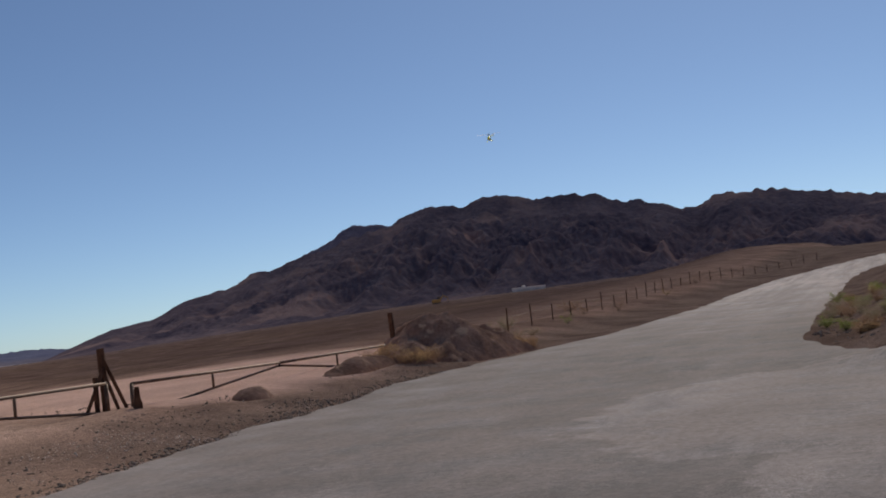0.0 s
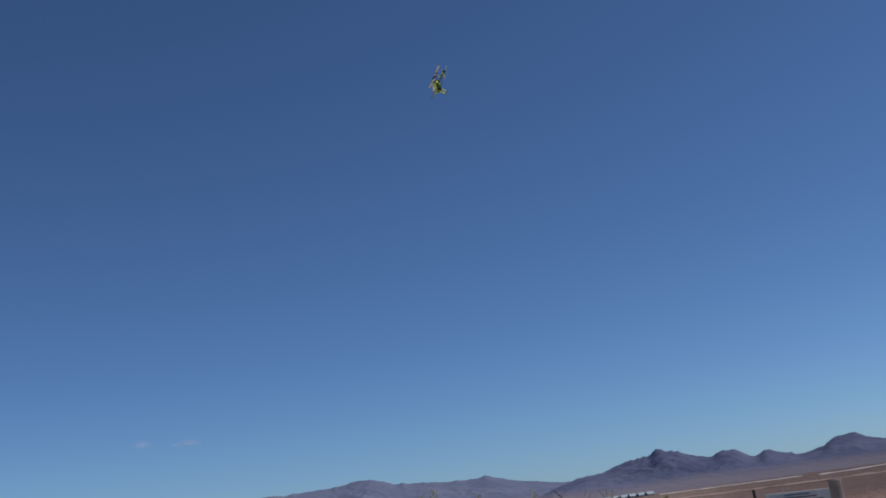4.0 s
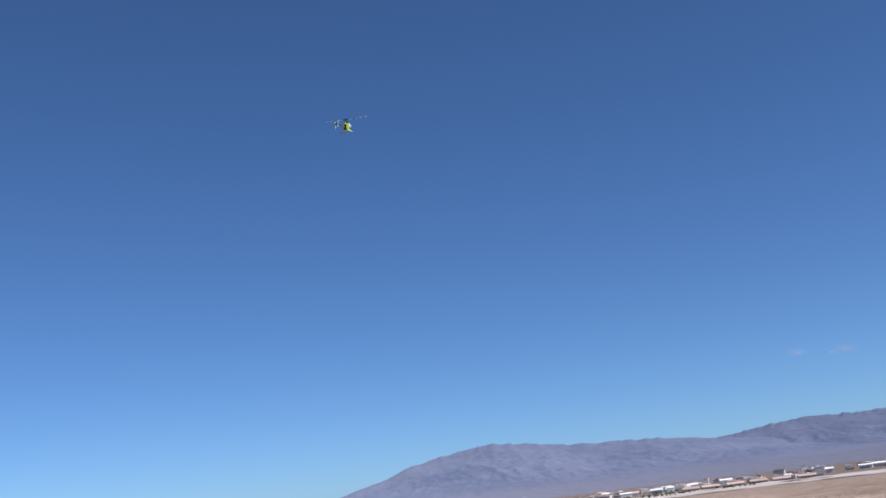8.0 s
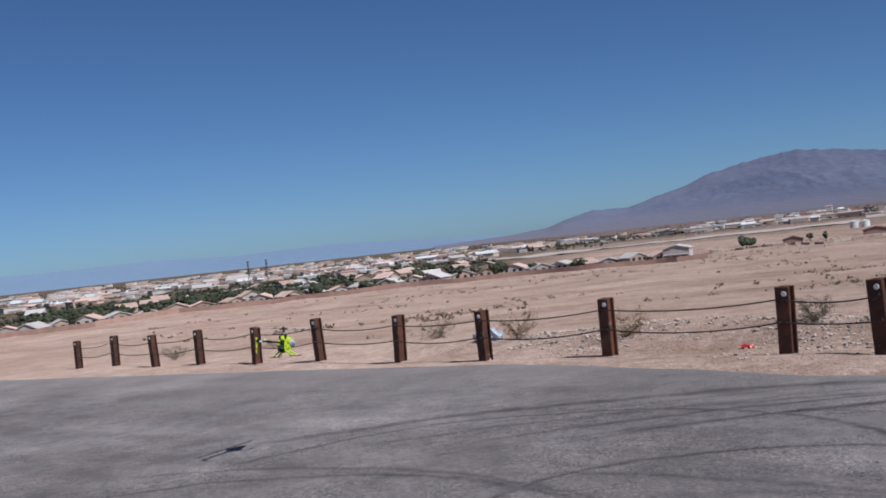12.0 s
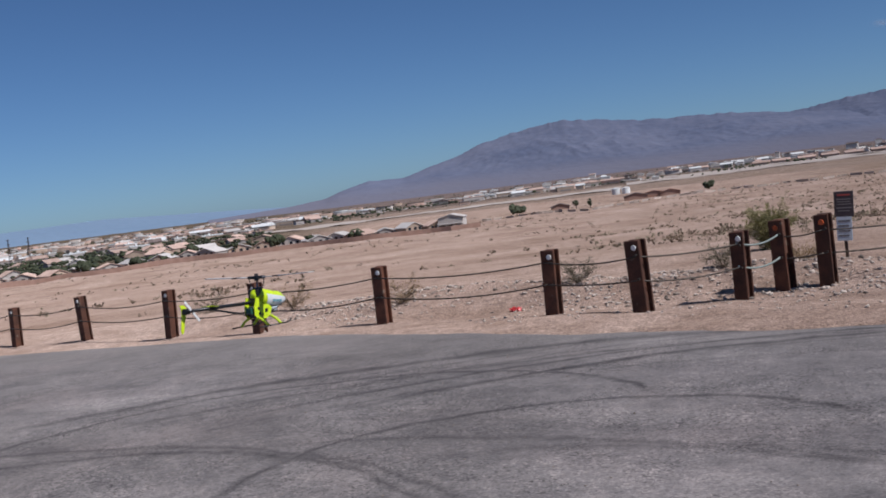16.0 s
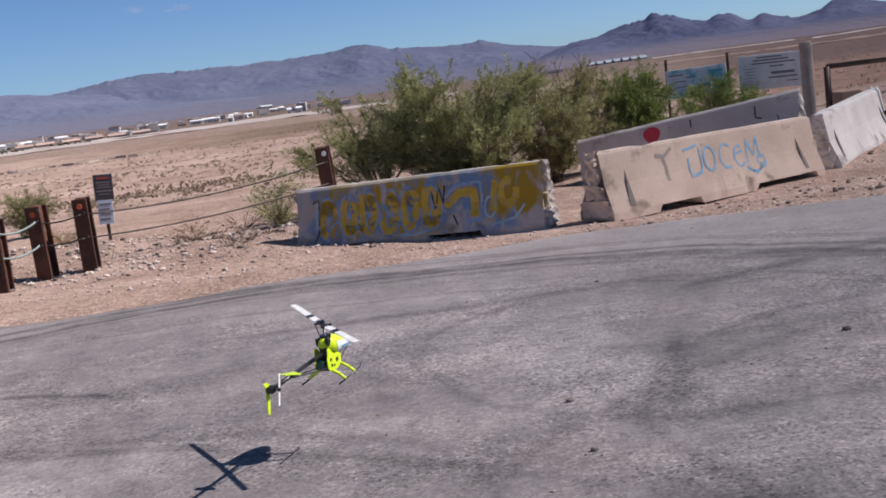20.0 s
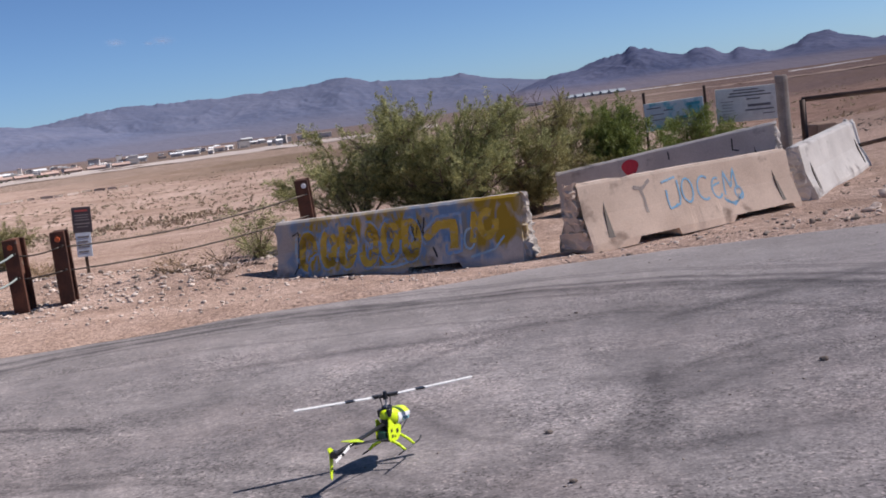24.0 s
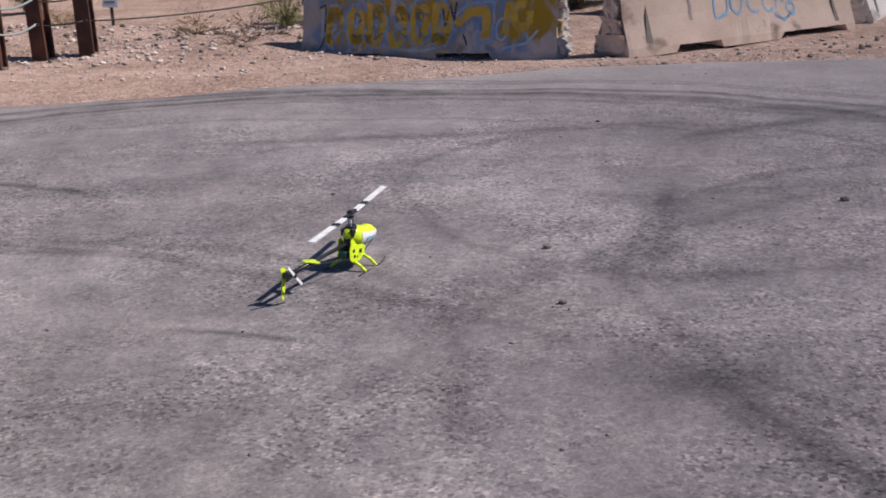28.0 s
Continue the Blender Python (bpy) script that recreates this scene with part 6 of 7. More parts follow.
# long garden wall
bm = bmesh.new()
prev = None
for a in np.arange(-69, -33, 0.5):
    p = bearing(float(a), town_edge(float(a)) - 6 + 3 * math.sin(a))
    z = gz(p.x, p.y)
    cur = [bm.verts.new((p.x, p.y, z - 0.5)), bm.verts.new((p.x, p.y, z + 1.9)), bm.verts.new((p.x * 1.001, p.y * 1.001, z + 1.9)), bm.verts.new((p.x * 1.001, p.y * 1.001, z - 0.5))]
    if prev:
        for i in range(3):
            bm.faces.new((prev[i], prev[i + 1], cur[i + 1], cur[i]))
    prev = cur
tagged(part("town_wall", bm, BLOCK_WALL), "long brown block wall round the town", "wall", kind="structure")
# low pale walls past the last houses, broken by gaps
for k, a0 in enumerate(np.arange(-33.4, -13.8, 0.62)):
    bm, prev = bmesh.new(), None
    for a in np.linspace(a0, a0 + 0.62 * (0.55 + 0.4 * town.random()), 3):
        d_ = float(np.interp(a, (-34, -27.6, -23, -19, -13), (545, 498, 545, 562, 572))) + 5 * math.sin(a * 2.3)
        p = bearing(float(a), d_)
        z = gz(p.x, p.y)
        cur = [bm.verts.new((p.x * f_, p.y * f_, z + h_)) for f_, h_ in ((1, -0.5), (1, 1.0), (1.001, 1.0), (1.001, -0.5))]
        if prev:
            for i in range(3):
                bm.faces.new((prev[i], prev[i + 1], cur[i + 1], cur[i]))
        prev = cur
    tagged(part("garden_wall", bm, WALL_SAND), "low pale garden wall at the foot of the slope", "wall", "garden walls")
for a, d_, w_ in ((-25.6, 585, 12), (-24.7, 590, 15), (-23.9, 588, 10), (-29.4, 560, 9)):
    house(a, d_, w_, 9, 2.4, 1.3, -a, BLOCK_WALL, ROOF_DARK if a < -25 else BLOCK_WALL, "low house with a dull red roof", False)


def shed(az, d, wide, deep, tall, turn, wall, roof, label, pitched=False, name="commercial_building"):
    p = bearing(az, d)
    z = gz(p.x, p.y) - 0.3
    b = empty(name, pose(p.x, p.y, z, 0, 0, turn - az), label, "building", "buildings in the valley")
    bm = bmesh.new()
    box(bm, -wide / 2, wide / 2, -deep / 2, deep / 2, 0, tall)
    part("wall", bm, wall, b)
    bm = bmesh.new()
    if pitched:
        prism(bm, [(-deep / 2 - 0.6, tall), (0, tall + deep * 0.16), (deep / 2 + 0.6, tall), (deep / 2 + 0.6, tall - 0.4), (-deep / 2 - 0.6, tall - 0.4)], -wide / 2 - 0.6, wide / 2 + 0.6)
    else:
        box(bm, -wide / 2 - 0.3, wide / 2 + 0.3, -deep / 2 - 0.3, deep / 2 + 0.3, tall, tall + 0.7)
        box(bm, -wide * 0.2, -wide * 0.1, -2, 2, tall + 0.7, tall + 2.0)
    part("roof", bm, roof, b)
    bm = bmesh.new()
    box(bm, -wide * 0.34, wide * 0.30, -deep / 2 - 0.15, -deep / 2 + 0.05, 0.8, min(tall * 0.45, 3.2))
    part("shopfront", bm, SHOP_GREY, b)
    return b


far_blocks = {}
for k in range(520):
    a = town.uniform(-68, -14) if k < 260 else town.uniform(-68, -42)
    d = 1150 * (1900 / 1150) ** town.random() if a > -44 else 900 * (2900 / 900) ** town.random()
    if d < 1500 and a > -24:
        continue
    w, deep, tall = town.uniform(7, 18) * (1 if d < 1200 else 1.5), town.uniform(9, 18), town.uniform(2.8, 4.8)
    wall, roof = town.choice((WALL_PALE, WALL_PALE, WALL_BUFF, ROOF_TAN)), town.choice((ROOF_WHITE, ROOF_SHINE, ROOF_TAN, ROOF_TAN, ROOF_DARK))
    if d < 1380:
        shed(a, d, w, deep, tall, town.uniform(-20, 20), wall, roof, "low pale commercial building on the valley floor", town.random() < 0.3)
        continue
    # past the first blocks: plain wall and roof slabs, too far off to tell apart
    m_ = Matrix.Translation(bearing(a, d)) @ Matrix.Rotation(radians(town.uniform(-20, 20) - a), 4, "Z")
    for mat, z0, z1, o in ((wall, -1.0, tall, 0.0), (roof, tall, tall + 0.7, 0.4)):
        vs, fs = far_blocks.setdefault(mat.name, (mat, [], []))[1:]
        base = gz(m_.translation.x, m_.translation.y)
        n0 = len(vs)
        for z in (z0, z1):
            vs += [tuple(m_ @ Vector((sx * (w / 2 + o), sy * (deep / 2 + o), base + z))) for sx, sy in ((-1, -1), (1, -1), (1, 1), (-1, 1))]
        fs += [tuple(n0 + q for q in f) for f in ((0, 1, 5, 4), (1, 2, 6, 5), (2, 3, 7, 6), (3, 0, 4, 7), (4, 5, 6, 7))]
for mat, vs, fs in far_blocks.values():
    tagged(new("distant_buildings", mesh_of("distant_buildings", vs, fs, mat)), "low buildings scattered over the far valley floor", "buildings", kind="stuff")
for k in range(120):
    a, d = -34 + 28 * town.random() ** 0.8, town.uniform(1430, 2100)
    shed(a, d, town.uniform(5, 17) * d / 1600, town.uniform(7, 13), town.uniform(3, 6.5) if k % 15 else 11, town.uniform(-10, 10), town.choice((WALL_PALE, ROOF_WHITE)), town.choice((ROOF_SHINE, ROOF_SHINE, ROOF_WHITE, ROOF_DARK, ROOF_TAN)), "pale airfield building on the valley floor", town.random() < 0.3, "airfield_building")
for k in range(6):
    a = -19.5 + 1.1 * k + town.uniform(-0.2, 0.2)
    shed(a, 1420 + town.uniform(-30, 30), 20, 14, 3.0, 6, ROOF_TAN, ROOF_TAN, "arched tan hangar beside the airfield", True, "hangar")
for k in range(7):
    shed(8.5 + 0.42 * k, 3000 - 12 * k, 17, 40, 4.0, 10, WALL_PALE, ROOF_PALE_BLUE, "white ridge-roofed hangar in a long row", True, "hangar")
for a, d, w in ((-6.2, 1700, 34), (-4.9, 1750, 26), (-4.0, 1680, 22), (6.6, 2300, 40)):
    shed(a, d, w, 16, 7, 0, WALL_PALE, ROOF_WHITE, "white building far out on the plain")
shed(72.9, 820, 24, 8, 2.2, 0, ROOF_WHITE, ROOF_WHITE, "long low white shed on the eastern slope")

# water tanks
for a in (-26.55, -26.05):
    p = bearing(a, 760)
    tk = empty("water_tank", pose(p.x, p.y, gz(p.x, p.y)), "squat white cylindrical water tank", "tank", "water tanks")
    bm = bmesh.new()
    bmesh.ops.create_cone(bm, cap_ends=True, segments=28, radius1=2.7, radius2=2.7, depth=4.4, matrix=pose(0, 0, 1.9))
    part("shell", bm, ROOF_SHINE, tk, smooth=False)
    bm = bmesh.new()
    bmesh.ops.create_cone(bm, cap_ends=True, segments=28, radius1=2.85, radius2=0.4, depth=0.6, matrix=pose(0, 0, 4.35))
    part("lid", bm, ROOF_SHINE, tk)
# pylons
for a, d in ((-56.4, 900), (-55.5, 900)):
    p = bearing(a, d)
    py = empty("power_pylon", pose(p.x, p.y, gz(p.x, p.y)), "thin dark lattice power pylon over the town", "pylon", "power pylons")
    for sx in (-1, 1):
        bm = bmesh.new()
        tube(bm, [(sx * 1.6, 0, 0), (sx * 0.3, 0, 21)], 0.22, 5)
        part("leg", bm, ROOF_DARK, py)
    bm = bmesh.new()
    for zz in (14, 17.5, 20.5):
        tube(bm, [(-2.6, 0, zz), (2.6, 0, zz)], 0.16, 4)
    for i in range(6):
        tube(bm, [(-1.6 + 0.2 * i, 0, 3.2 * i), (1.4 - 0.2 * i, 0, 3.2 * (i + 1))], 0.12, 4)
    part("crossarm", bm, ROOF_DARK, py)
# runway and pale flats as thin sheets on the plain
PALE_FLAT = surface("pale_runway", (0.38, 0.32, 0.285), (0.47, 0.405, 0.365), 0.02, 0.9, 0.0, fine=0.3)


SALT = surface("salt_crust", (0.42, 0.38, 0.37), (0.60, 0.56, 0.54), 0.03, 0.9, 0.0, fine=0.3)
TAN_FLAT = surface("tan_gravel_flat", (0.27, 0.20, 0.165), (0.35, 0.26, 0.215), 0.02, 0.9, 0.0, fine=0.3)


def strip(name, a0, a1, d0, d1, e0, e1, mat, label):
    az_ = np.arange(a0, a1, 0.25)
    u = np.linspace(0, 1, 5)
    uu, aa = np.meshgrid(u, az_, indexing="ij")
    f = (aa - a0) / (a1 - a0)
    d = (d0 + (d1 - d0) * f) * (1 - uu) + (e0 + (e1 - e0) * f) * uu
    x, y = d * np.sin(np.radians(aa)), d * np.cos(np.radians(aa))
    z = ground_z(x, y) + 0.5
    tagged(new(name, mesh_of(name, np.stack([x, y, z], -1).reshape(-1, 3), grid_faces(5, len(az_)), mat, True)), label, "ground", kind="structure")


strip("runway", -26, 2, 1040, 1190, 1235, 1480, PALE_FLAT, "pale runway across the valley floor")
strip("dry_flat", -58, -26, 840, 900, 900, 990, PALE_FLAT, "pale dry flat beyond the town")
strip("dry_flat", 11.5, 18.5, 2650, 2400, 2900, 2550, SALT, "white salt streak on the dry plain")
strip("dry_flat", 19.0, 23.0, 2100, 2300, 2300, 2420, SALT, "white salt streak on the dry plain")
strip("dry_flat", 24.5, 28.5, 1500, 1450, 1650, 1500, SALT, "white salt streak on the dry plain")
strip("dry_flat", 8, 34, 1500, 760, 1640, 830, TAN_FLAT, "tan gravel flat on the plain")
strip("dry_flat", 36, 48.5, 2300, 1700, 3200, 3000, SALT, "pale dry lake bed on the plain")
strip("dry_flat", -46, -14, 1300, 1250, 1390, 1340, PALE_FLAT, "pale taxiway on the valley floor")


def far_tree(az, d, tall, wide, label, group=""):
    p = bearing(az, d)
    t = empty("tree", pose(p.x, p.y, gz(p.x, p.y)), label, "tree", "trees of the town")
    bm = bmesh.new()
    tube(bm, [(0, 0, -0.2), (0, 0, tall * 0.5)], [0.25, 0.12], 6)
    part("trunk", bm, BARK, t)
    bm = bmesh.new()
    for _ in range(26):
        u = Vector((town.gauss(0, 1), town.gauss(0, 1), town.gauss(0, 1))).normalized() * town.random() ** 0.5
        r = wide * town.uniform(0.10, 0.2)
        bmesh.ops.create_icosphere(bm, subdivisions=1, radius=r, matrix=Matrix.Translation((u.x * wide * 0.4, u.y * wide * 0.4, tall * 0.6 + u.z * tall * 0.32)))
    jitter(bm, wide * 0.09, wide * 0.07, az)
    part("crown", bm, LEAF_FAR, t)
    return t


for a, d, h_, w_ in ((-53.2, 455, 5.6, 7.5), (-50.7, 462, 4.8, 6.0), (-45.9, 450, 7.2, 3.8), (-43.9, 450, 6.4, 9.0), (-42.1, 454, 4.0, 6.0), (-39.8, 454, 4.0, 8.2), (-31.6, 490, 4.8, 8.2), (-28.6, 495, 4.8, 3.0), (-27.9, 495, 4.8, 3.0), (-22.0, 540, 4.0, 6.8), (-61.5, 450, 5.6, 4.5), (-58.4, 458, 4.8, 6.8), (-57.5, 490, 6.4, 6.0), (-55.0, 470, 4.8, 6.8), (-65.0, 460, 6.4, 4.5), (-48.0, 510, 5.6, 6.8), (-62.8, 500, 6.4, 6.8), (-59.8, 530, 7.2, 6.8)):
    far_tree(a, town_edge(a) + 0.6 * (d - 432), h_ * 1.05, w_ * 1.05, "dark green leafy tree among the houses")


def far_woods():
    places = []
    while len(places) < 5600:
        a, d = town.uniform(-69, -20), 560 * (2600 / 560) ** town.random()
        if a > -44 and (town.random() < 0.6 or d < 1130) or float(fbm(a * 30, d, 160, 2, 5)) < -0.1:
            continue
        p, w = bearing(a, d), town.uniform(1.2, 2.4)
        for _ in range(3):
            places.append((p.x + town.gauss(0, w * 0.7), p.y + town.gauss(0, w * 0.7), gz(p.x, p.y) + w * town.uniform(0.4, 1.2), w * town.uniform(0.5, 0.9)))
    for a0, a1, d0, n_ in ((-69, -46, 525, 120), (-69, -46, 575, 150), (-60, -40, 1180, 160), (-44, -16, 1260, 220), (-44, -18, 1500, 160), (-69, -52, 640, 190), (-69, -47, 720, 200), (-66, -44, 860, 160), (-60, -38, 1050, 120)):
        for k in range(n_):
            a = town.uniform(a0, a1)
            p, w = bearing(a, d0 + 25 * math.sin(a * 1.3) + town.uniform(-12, 12)), town.uniform(1.2, 2.6)
            if float(fbm(a * 9, 3.0, 12, 2, 9)) > -0.25:
                places.append((p.x, p.y, gz(p.x, p.y) + w * 0.8, w))
    stones("far_trees", places, LEAF_FAR, "dark green trees scattered through the distant town", 31, "trees")


far_woods()

# thin high clouds: soft-edged wisps
CLOUD, cn, cl, cp = nodes_of("thin_cloud")
cp.inputs["Specular IOR Level"].default_value = 0.0
cp.inputs["Base Color"].default_value = (0.50, 0.55, 0.66, 1)
co, ct, cr = cn.new("ShaderNodeTexCoord"), cn.new("ShaderNodeTexNoise"), cn.new("ShaderNodeTexGradient")
cm, cmix, ctr = cn.new("ShaderNodeMath"), cn.new("ShaderNodeMixShader"), cn.new("ShaderNodeBsdfTransparent")
cr.gradient_type = "QUADRATIC_SPHERE"
ct.inputs["Scale"].default_value, ct.inputs["Detail"].default_value = 2.2, 6
cl.new(co.outputs["Object"], ct.inputs["Vector"])
cl.new(co.outputs["Object"], cr.inputs["Vector"])
cm.operation = "MULTIPLY"
cl.new(ct.outputs[0], cm.inputs[0])
cl.new(cr.outputs[1], cm.inputs[1])
cl.new(cm.outputs[0], cmix.inputs[0])
cl.new(ctr.outputs[0], cmix.inputs[1])
cl.new(cp.outputs[0], cmix.inputs[2])
cl.new(cmix.outputs[0], cn["Material Output"].inputs["Surface"])
for a, e, w_ in ((-11.15, 4.82, 80), (-13.35, 4.95, 70), (-11.8, 4.75, 36)):
    p = bearing(a, 4300, 1.85 + 4300 * math.tan(radians(e)))
    bm = bmesh.new()
    bmesh.ops.create_grid(bm, x_segments=8, y_segments=4, size=1.0)
    for v in bm.verts:
        v.co.z = 0.15 * noise.noise((v.co.x * 2, v.co.y * 2, a))
    ob = part("cloud", bm, CLOUD, at=Matrix.Translation(p) @ pose(0, 0, 0, 78, 4, -a) @ Matrix.Diagonal((w_ * 0.75, w_ * 0.3, w_ * 0.1, 1)), smooth=True)
    ob.visible_shadow = False
    tagged(ob, "small thin white cloud in a clear sky", "cloud", kind="structure")

# a digger working on the eastern fan
YELLOW_PAINT = surface("dusty_yellow_paint", (0.30, 0.17, 0.045), (0.45, 0.27, 0.08), 2, 0.6, 0.1, fine=20, local=True)
TRACK_STEEL = surface("dusty_track_steel", (0.05, 0.04, 0.035), (0.12, 0.09, 0.075), 3, 0.7, 0.2, fine=30, local=True)
p = bearing(68.2, 420)
digger = empty("excavator", pose(p.x, p.y, gz(p.x, p.y), 0, 0, -68), "dusty yellow excavator parked on the dark slope", "excavator")
for sy in (-1.3, 1.0):
    bm = bmesh.new()
    box(bm, -2.0, 2.0, sy, sy + 0.5, 0, 0.9, 0.3)
    part("track", bm, TRACK_STEEL, digger)
bm = bmesh.new()
box(bm, -1.9, 1.2, -1.3, 1.3, 0.95, 2.1, 0.12)
part("body", bm, YELLOW_PAINT, digger)
bm = bmesh.new()
box(bm, 0.0, 1.3, -1.25, -0.1, 2.1, 3.1, 0.1)
part("cab", bm, TRACK_STEEL, digger)
bm = bmesh.new()
tube(bm, [(1.2, 0.3, 1.8), (2.4, 0.3, 3.4), (4.0, 0.3, 2.4), (4.1, 0.3, 1.2)], [0.28, 0.25, 0.2, 0.15], 6)
part("boom", bm, YELLOW_PAINT, digger)
bm = bmesh.new()
prism(bm, [(0.0, 0.9), (0.7, 0.9), (0.8, 0.35), (0.2, 0.05)], 3.6, 4.5)
part("bucket", bm, TRACK_STEEL, digger)

# ---- the model helicopter ----
LIME, CANOPY_WHITE = paint("fluorescent_yellow", (0.62, 0.80, 0.012), 0.35, coat=0.3), paint("canopy_white", (0.78, 0.80, 0.82), 0.25, coat=0.5)
CARBON, STEEL = paint("carbon_black", (0.018, 0.018, 0.02), 0.35), paint("dull_steel", (0.35, 0.35, 0.36), 0.35, 0.9)
BLADE_WHITE = paint("blade_white", (0.75, 0.74, 0.72), 0.4)
NOSE_GREY = paint("smoky_nose", (0.42, 0.44, 0.45), 0.2, coat=0.5)
TEAL_PCB = paint("green_electronics", (0.02, 0.09, 0.06), 0.5)
GREY_PRINT = paint("grey_print", (0.16, 0.32, 0.38), 0.5)


def plate(bm, outline, x0, x1):
    prism(bm, outline, x0, x1)


def helicopter():
    h = empty("model_helicopter", pose(0, 0, 0), "fluorescent yellow and white radio-controlled model helicopter", "helicopter")
    # canopy: lofted rings from the mast to the nose
    def hull(rings, mat, label, name, keep=None, grow=0.0):
        bm = bmesh.new()
        loops = []
        for y, zc, hw, hh in rings:
            loops.append([bm.verts.new((math.copysign(abs(math.cos(a)) ** 0.8, math.cos(a)) * (hw + grow), y, zc + math.copysign(abs(math.sin(a)) ** 0.85, math.sin(a)) * (hh + grow))) for a in [math.tau * k / 20 for k in range(20)]])
        for a, b in zip(loops, loops[1:]):
            for k in range(20):
                if keep is None or keep(k):
                    bm.faces.new((a[k], a[(k + 1) % 20], b[(k + 1) % 20], b[k]))
        if keep is None:
            bm.faces.new(loops[0][::-1])
            bm.faces.new(loops[-1])
        loose = [v for v in bm.verts if not v.link_faces]
        bmesh.ops.delete(bm, geom=loose, context="VERTS")
        bmesh.ops.recalc_face_normals(bm, faces=bm.faces)
        return part(name, bm, mat, h, label, smooth=True)
    rings = [(-0.055, 0.205, 0.014, 0.014), (-0.03, 0.198, 0.037, 0.038), (0.02, 0.183, 0.051, 0.055), (0.075, 0.168, 0.054, 0.057), (0.125, 0.160, 0.050, 0.048), (0.165, 0.155, 0.042, 0.038), (0.196, 0.152, 0.030, 0.024), (0.214, 0.150, 0.013, 0.010)]
    hull(rings, LIME, "fluorescent yellow canopy shell", "canopy")
    side = [r for r in rings[2:8]]
    for nm, keep in (("canopy_side", lambda k: k in (0, 19, 18, 17)), ("canopy_side", lambda k: k in (9, 10, 11, 12))):
        hull(side, CANOPY_WHITE, "white lower side of the canopy", nm, keep, 0.0015)
    for sx in (-1, 1):
        bm = bmesh.new()
        for k in range(3):
            box(bm, sx * 0.0555 - 0.0012, sx * 0.0555 + 0.0012, 0.060 + 0.026 * k, 0.080 + 0.026 * k, 0.146 - 0.004 * k, 0.162 - 0.004 * k)
        part("canopy_print", bm, GREY_PRINT, h, "small grey print")
    # the shaded gap under the canopy is put in as a dark sheet
    hull(rings[1:7], CARBON, "dark sheet put in for the shaded open underside of the canopy", "canopy_underside", lambda k: k in (13, 14, 15, 16), 0.0022)
    hull(rings[5:], NOSE_GREY, "smoky grey nose window", "nose_window", lambda k: k in (11, 12, 17, 18), 0.0026)
    # raised rim over the nose, and the two stays that hold the canopy below
    bm = bmesh.new()
    bmesh.ops.create_uvsphere(bm, u_segments=14, v_segments=8, radius=1.0, matrix=pose(0, 0.150, 0.188, -20) @ Matrix.Diagonal((0.033, 0.045, 0.018, 1)))
    part("nose_rim", bm, LIME, h, "yellow raised rim of the canopy window", smooth=True)
    for sx in (-1, 1):
        bm = bmesh.new()
        tube(bm, [(sx * 0.034, 0.055, 0.085), (sx * 0.026, 0.165, 0.118)], 0.003, 6)
        part("canopy_stay", bm, CARBON, h)
    # frame plates; the dark inside of their openings is put in as squares
    for sx in (-1, 1):
        bm = bmesh.new()
        x0, x1 = sorted((sx * 0.034, sx * 0.038))
        plate(bm, [(-0.072, 0.078), (-0.045, 0.05), (0.028, 0.048), (0.062, 0.074), (0.078, 0.112), (0.052, 0.132), (0.005, 0.142), (-0.012, 0.16), (-0.030, 0.185), (-0.054, 0.19), (-0.058, 0.16), (-0.070, 0.135)], x0, x1)
        bmesh.ops.translate(bm, verts=bm.verts, vec=(0, -0.016, 0))
        frame_plate = part("side_frame", bm, LIME, h, "yellow side plate with openings")
        for hy, hz, hr in ((-0.046, 0.084, 0.012), (-0.050, 0.118, 0.013), (0.012, 0.098, 0.017), (-0.020, 0.076, 0.009)):
            bm = bmesh.new()
            bmesh.ops.create_cone(bm, cap_ends=True, segments=4, radius1=hr, radius2=hr, depth=0.006, matrix=pose(sx * 0.036, hy, hz, 0, 90, 0) @ pose(0, 0, 0, 0, 0, 45))
            part("frame_opening", bm, CARBON, frame_plate, "dark square put in for an opening of the plate")
    bm = bmesh.new()
    box(bm, -0.030, 0.030, -0.068, 0.03, 0.055, 0.135, 0.006)
    box(bm, -0.022, 0.022, -0.05, 0.02, 0.135, 0.19, 0.006)
    part("frame_core", bm, CARBON, h, "black gearbox and frame core")
    bm = bmesh.new()
    bmesh.ops.create_cone(bm, cap_ends=True, segments=20, radius1=0.026, radius2=0.026, depth=0.05, matrix=pose(0, 0.045, 0.085))
    part("motor", bm, STEEL, h, "round silver motor")
    bm = bmesh.new()
    bmesh.ops.create_cone(bm, cap_ends=True, segments=24, radius1=0.030, radius2=0.030, depth=0.010, matrix=pose(0, -0.012, 0.205))
    part("main_gear", bm, CARBON, h, "dark main gear")
    bm = bmesh.new()
    box(bm, -0.022, 0.022, -0.098, -0.07, 0.085, 0.125, 0.004)
    part("speed_controller", bm, TEAL_PCB, h, "small green electronics pack")
    for sx in (-1, 1):
        bm = bmesh.new()
        box(bm, sx * 0.027 - 0.010, sx * 0.027 + 0.010, -0.045, -0.012, 0.195, 0.238, 0.003)
        part("servo", bm, CARBON, h)
    # mast, swashplate, links
    bm = bmesh.new()
    tube(bm, [(0, 0, 0.06), (0, 0, 0.315)], 0.005, 8)
    part("mast", bm, STEEL, h, smooth=True)
    bm = bmesh.new()
    bmesh.ops.create_cone(bm, cap_ends=True, segments=20, radius1=0.030, radius2=0.027, depth=0.012, matrix=pose(0, 0, 0.243))
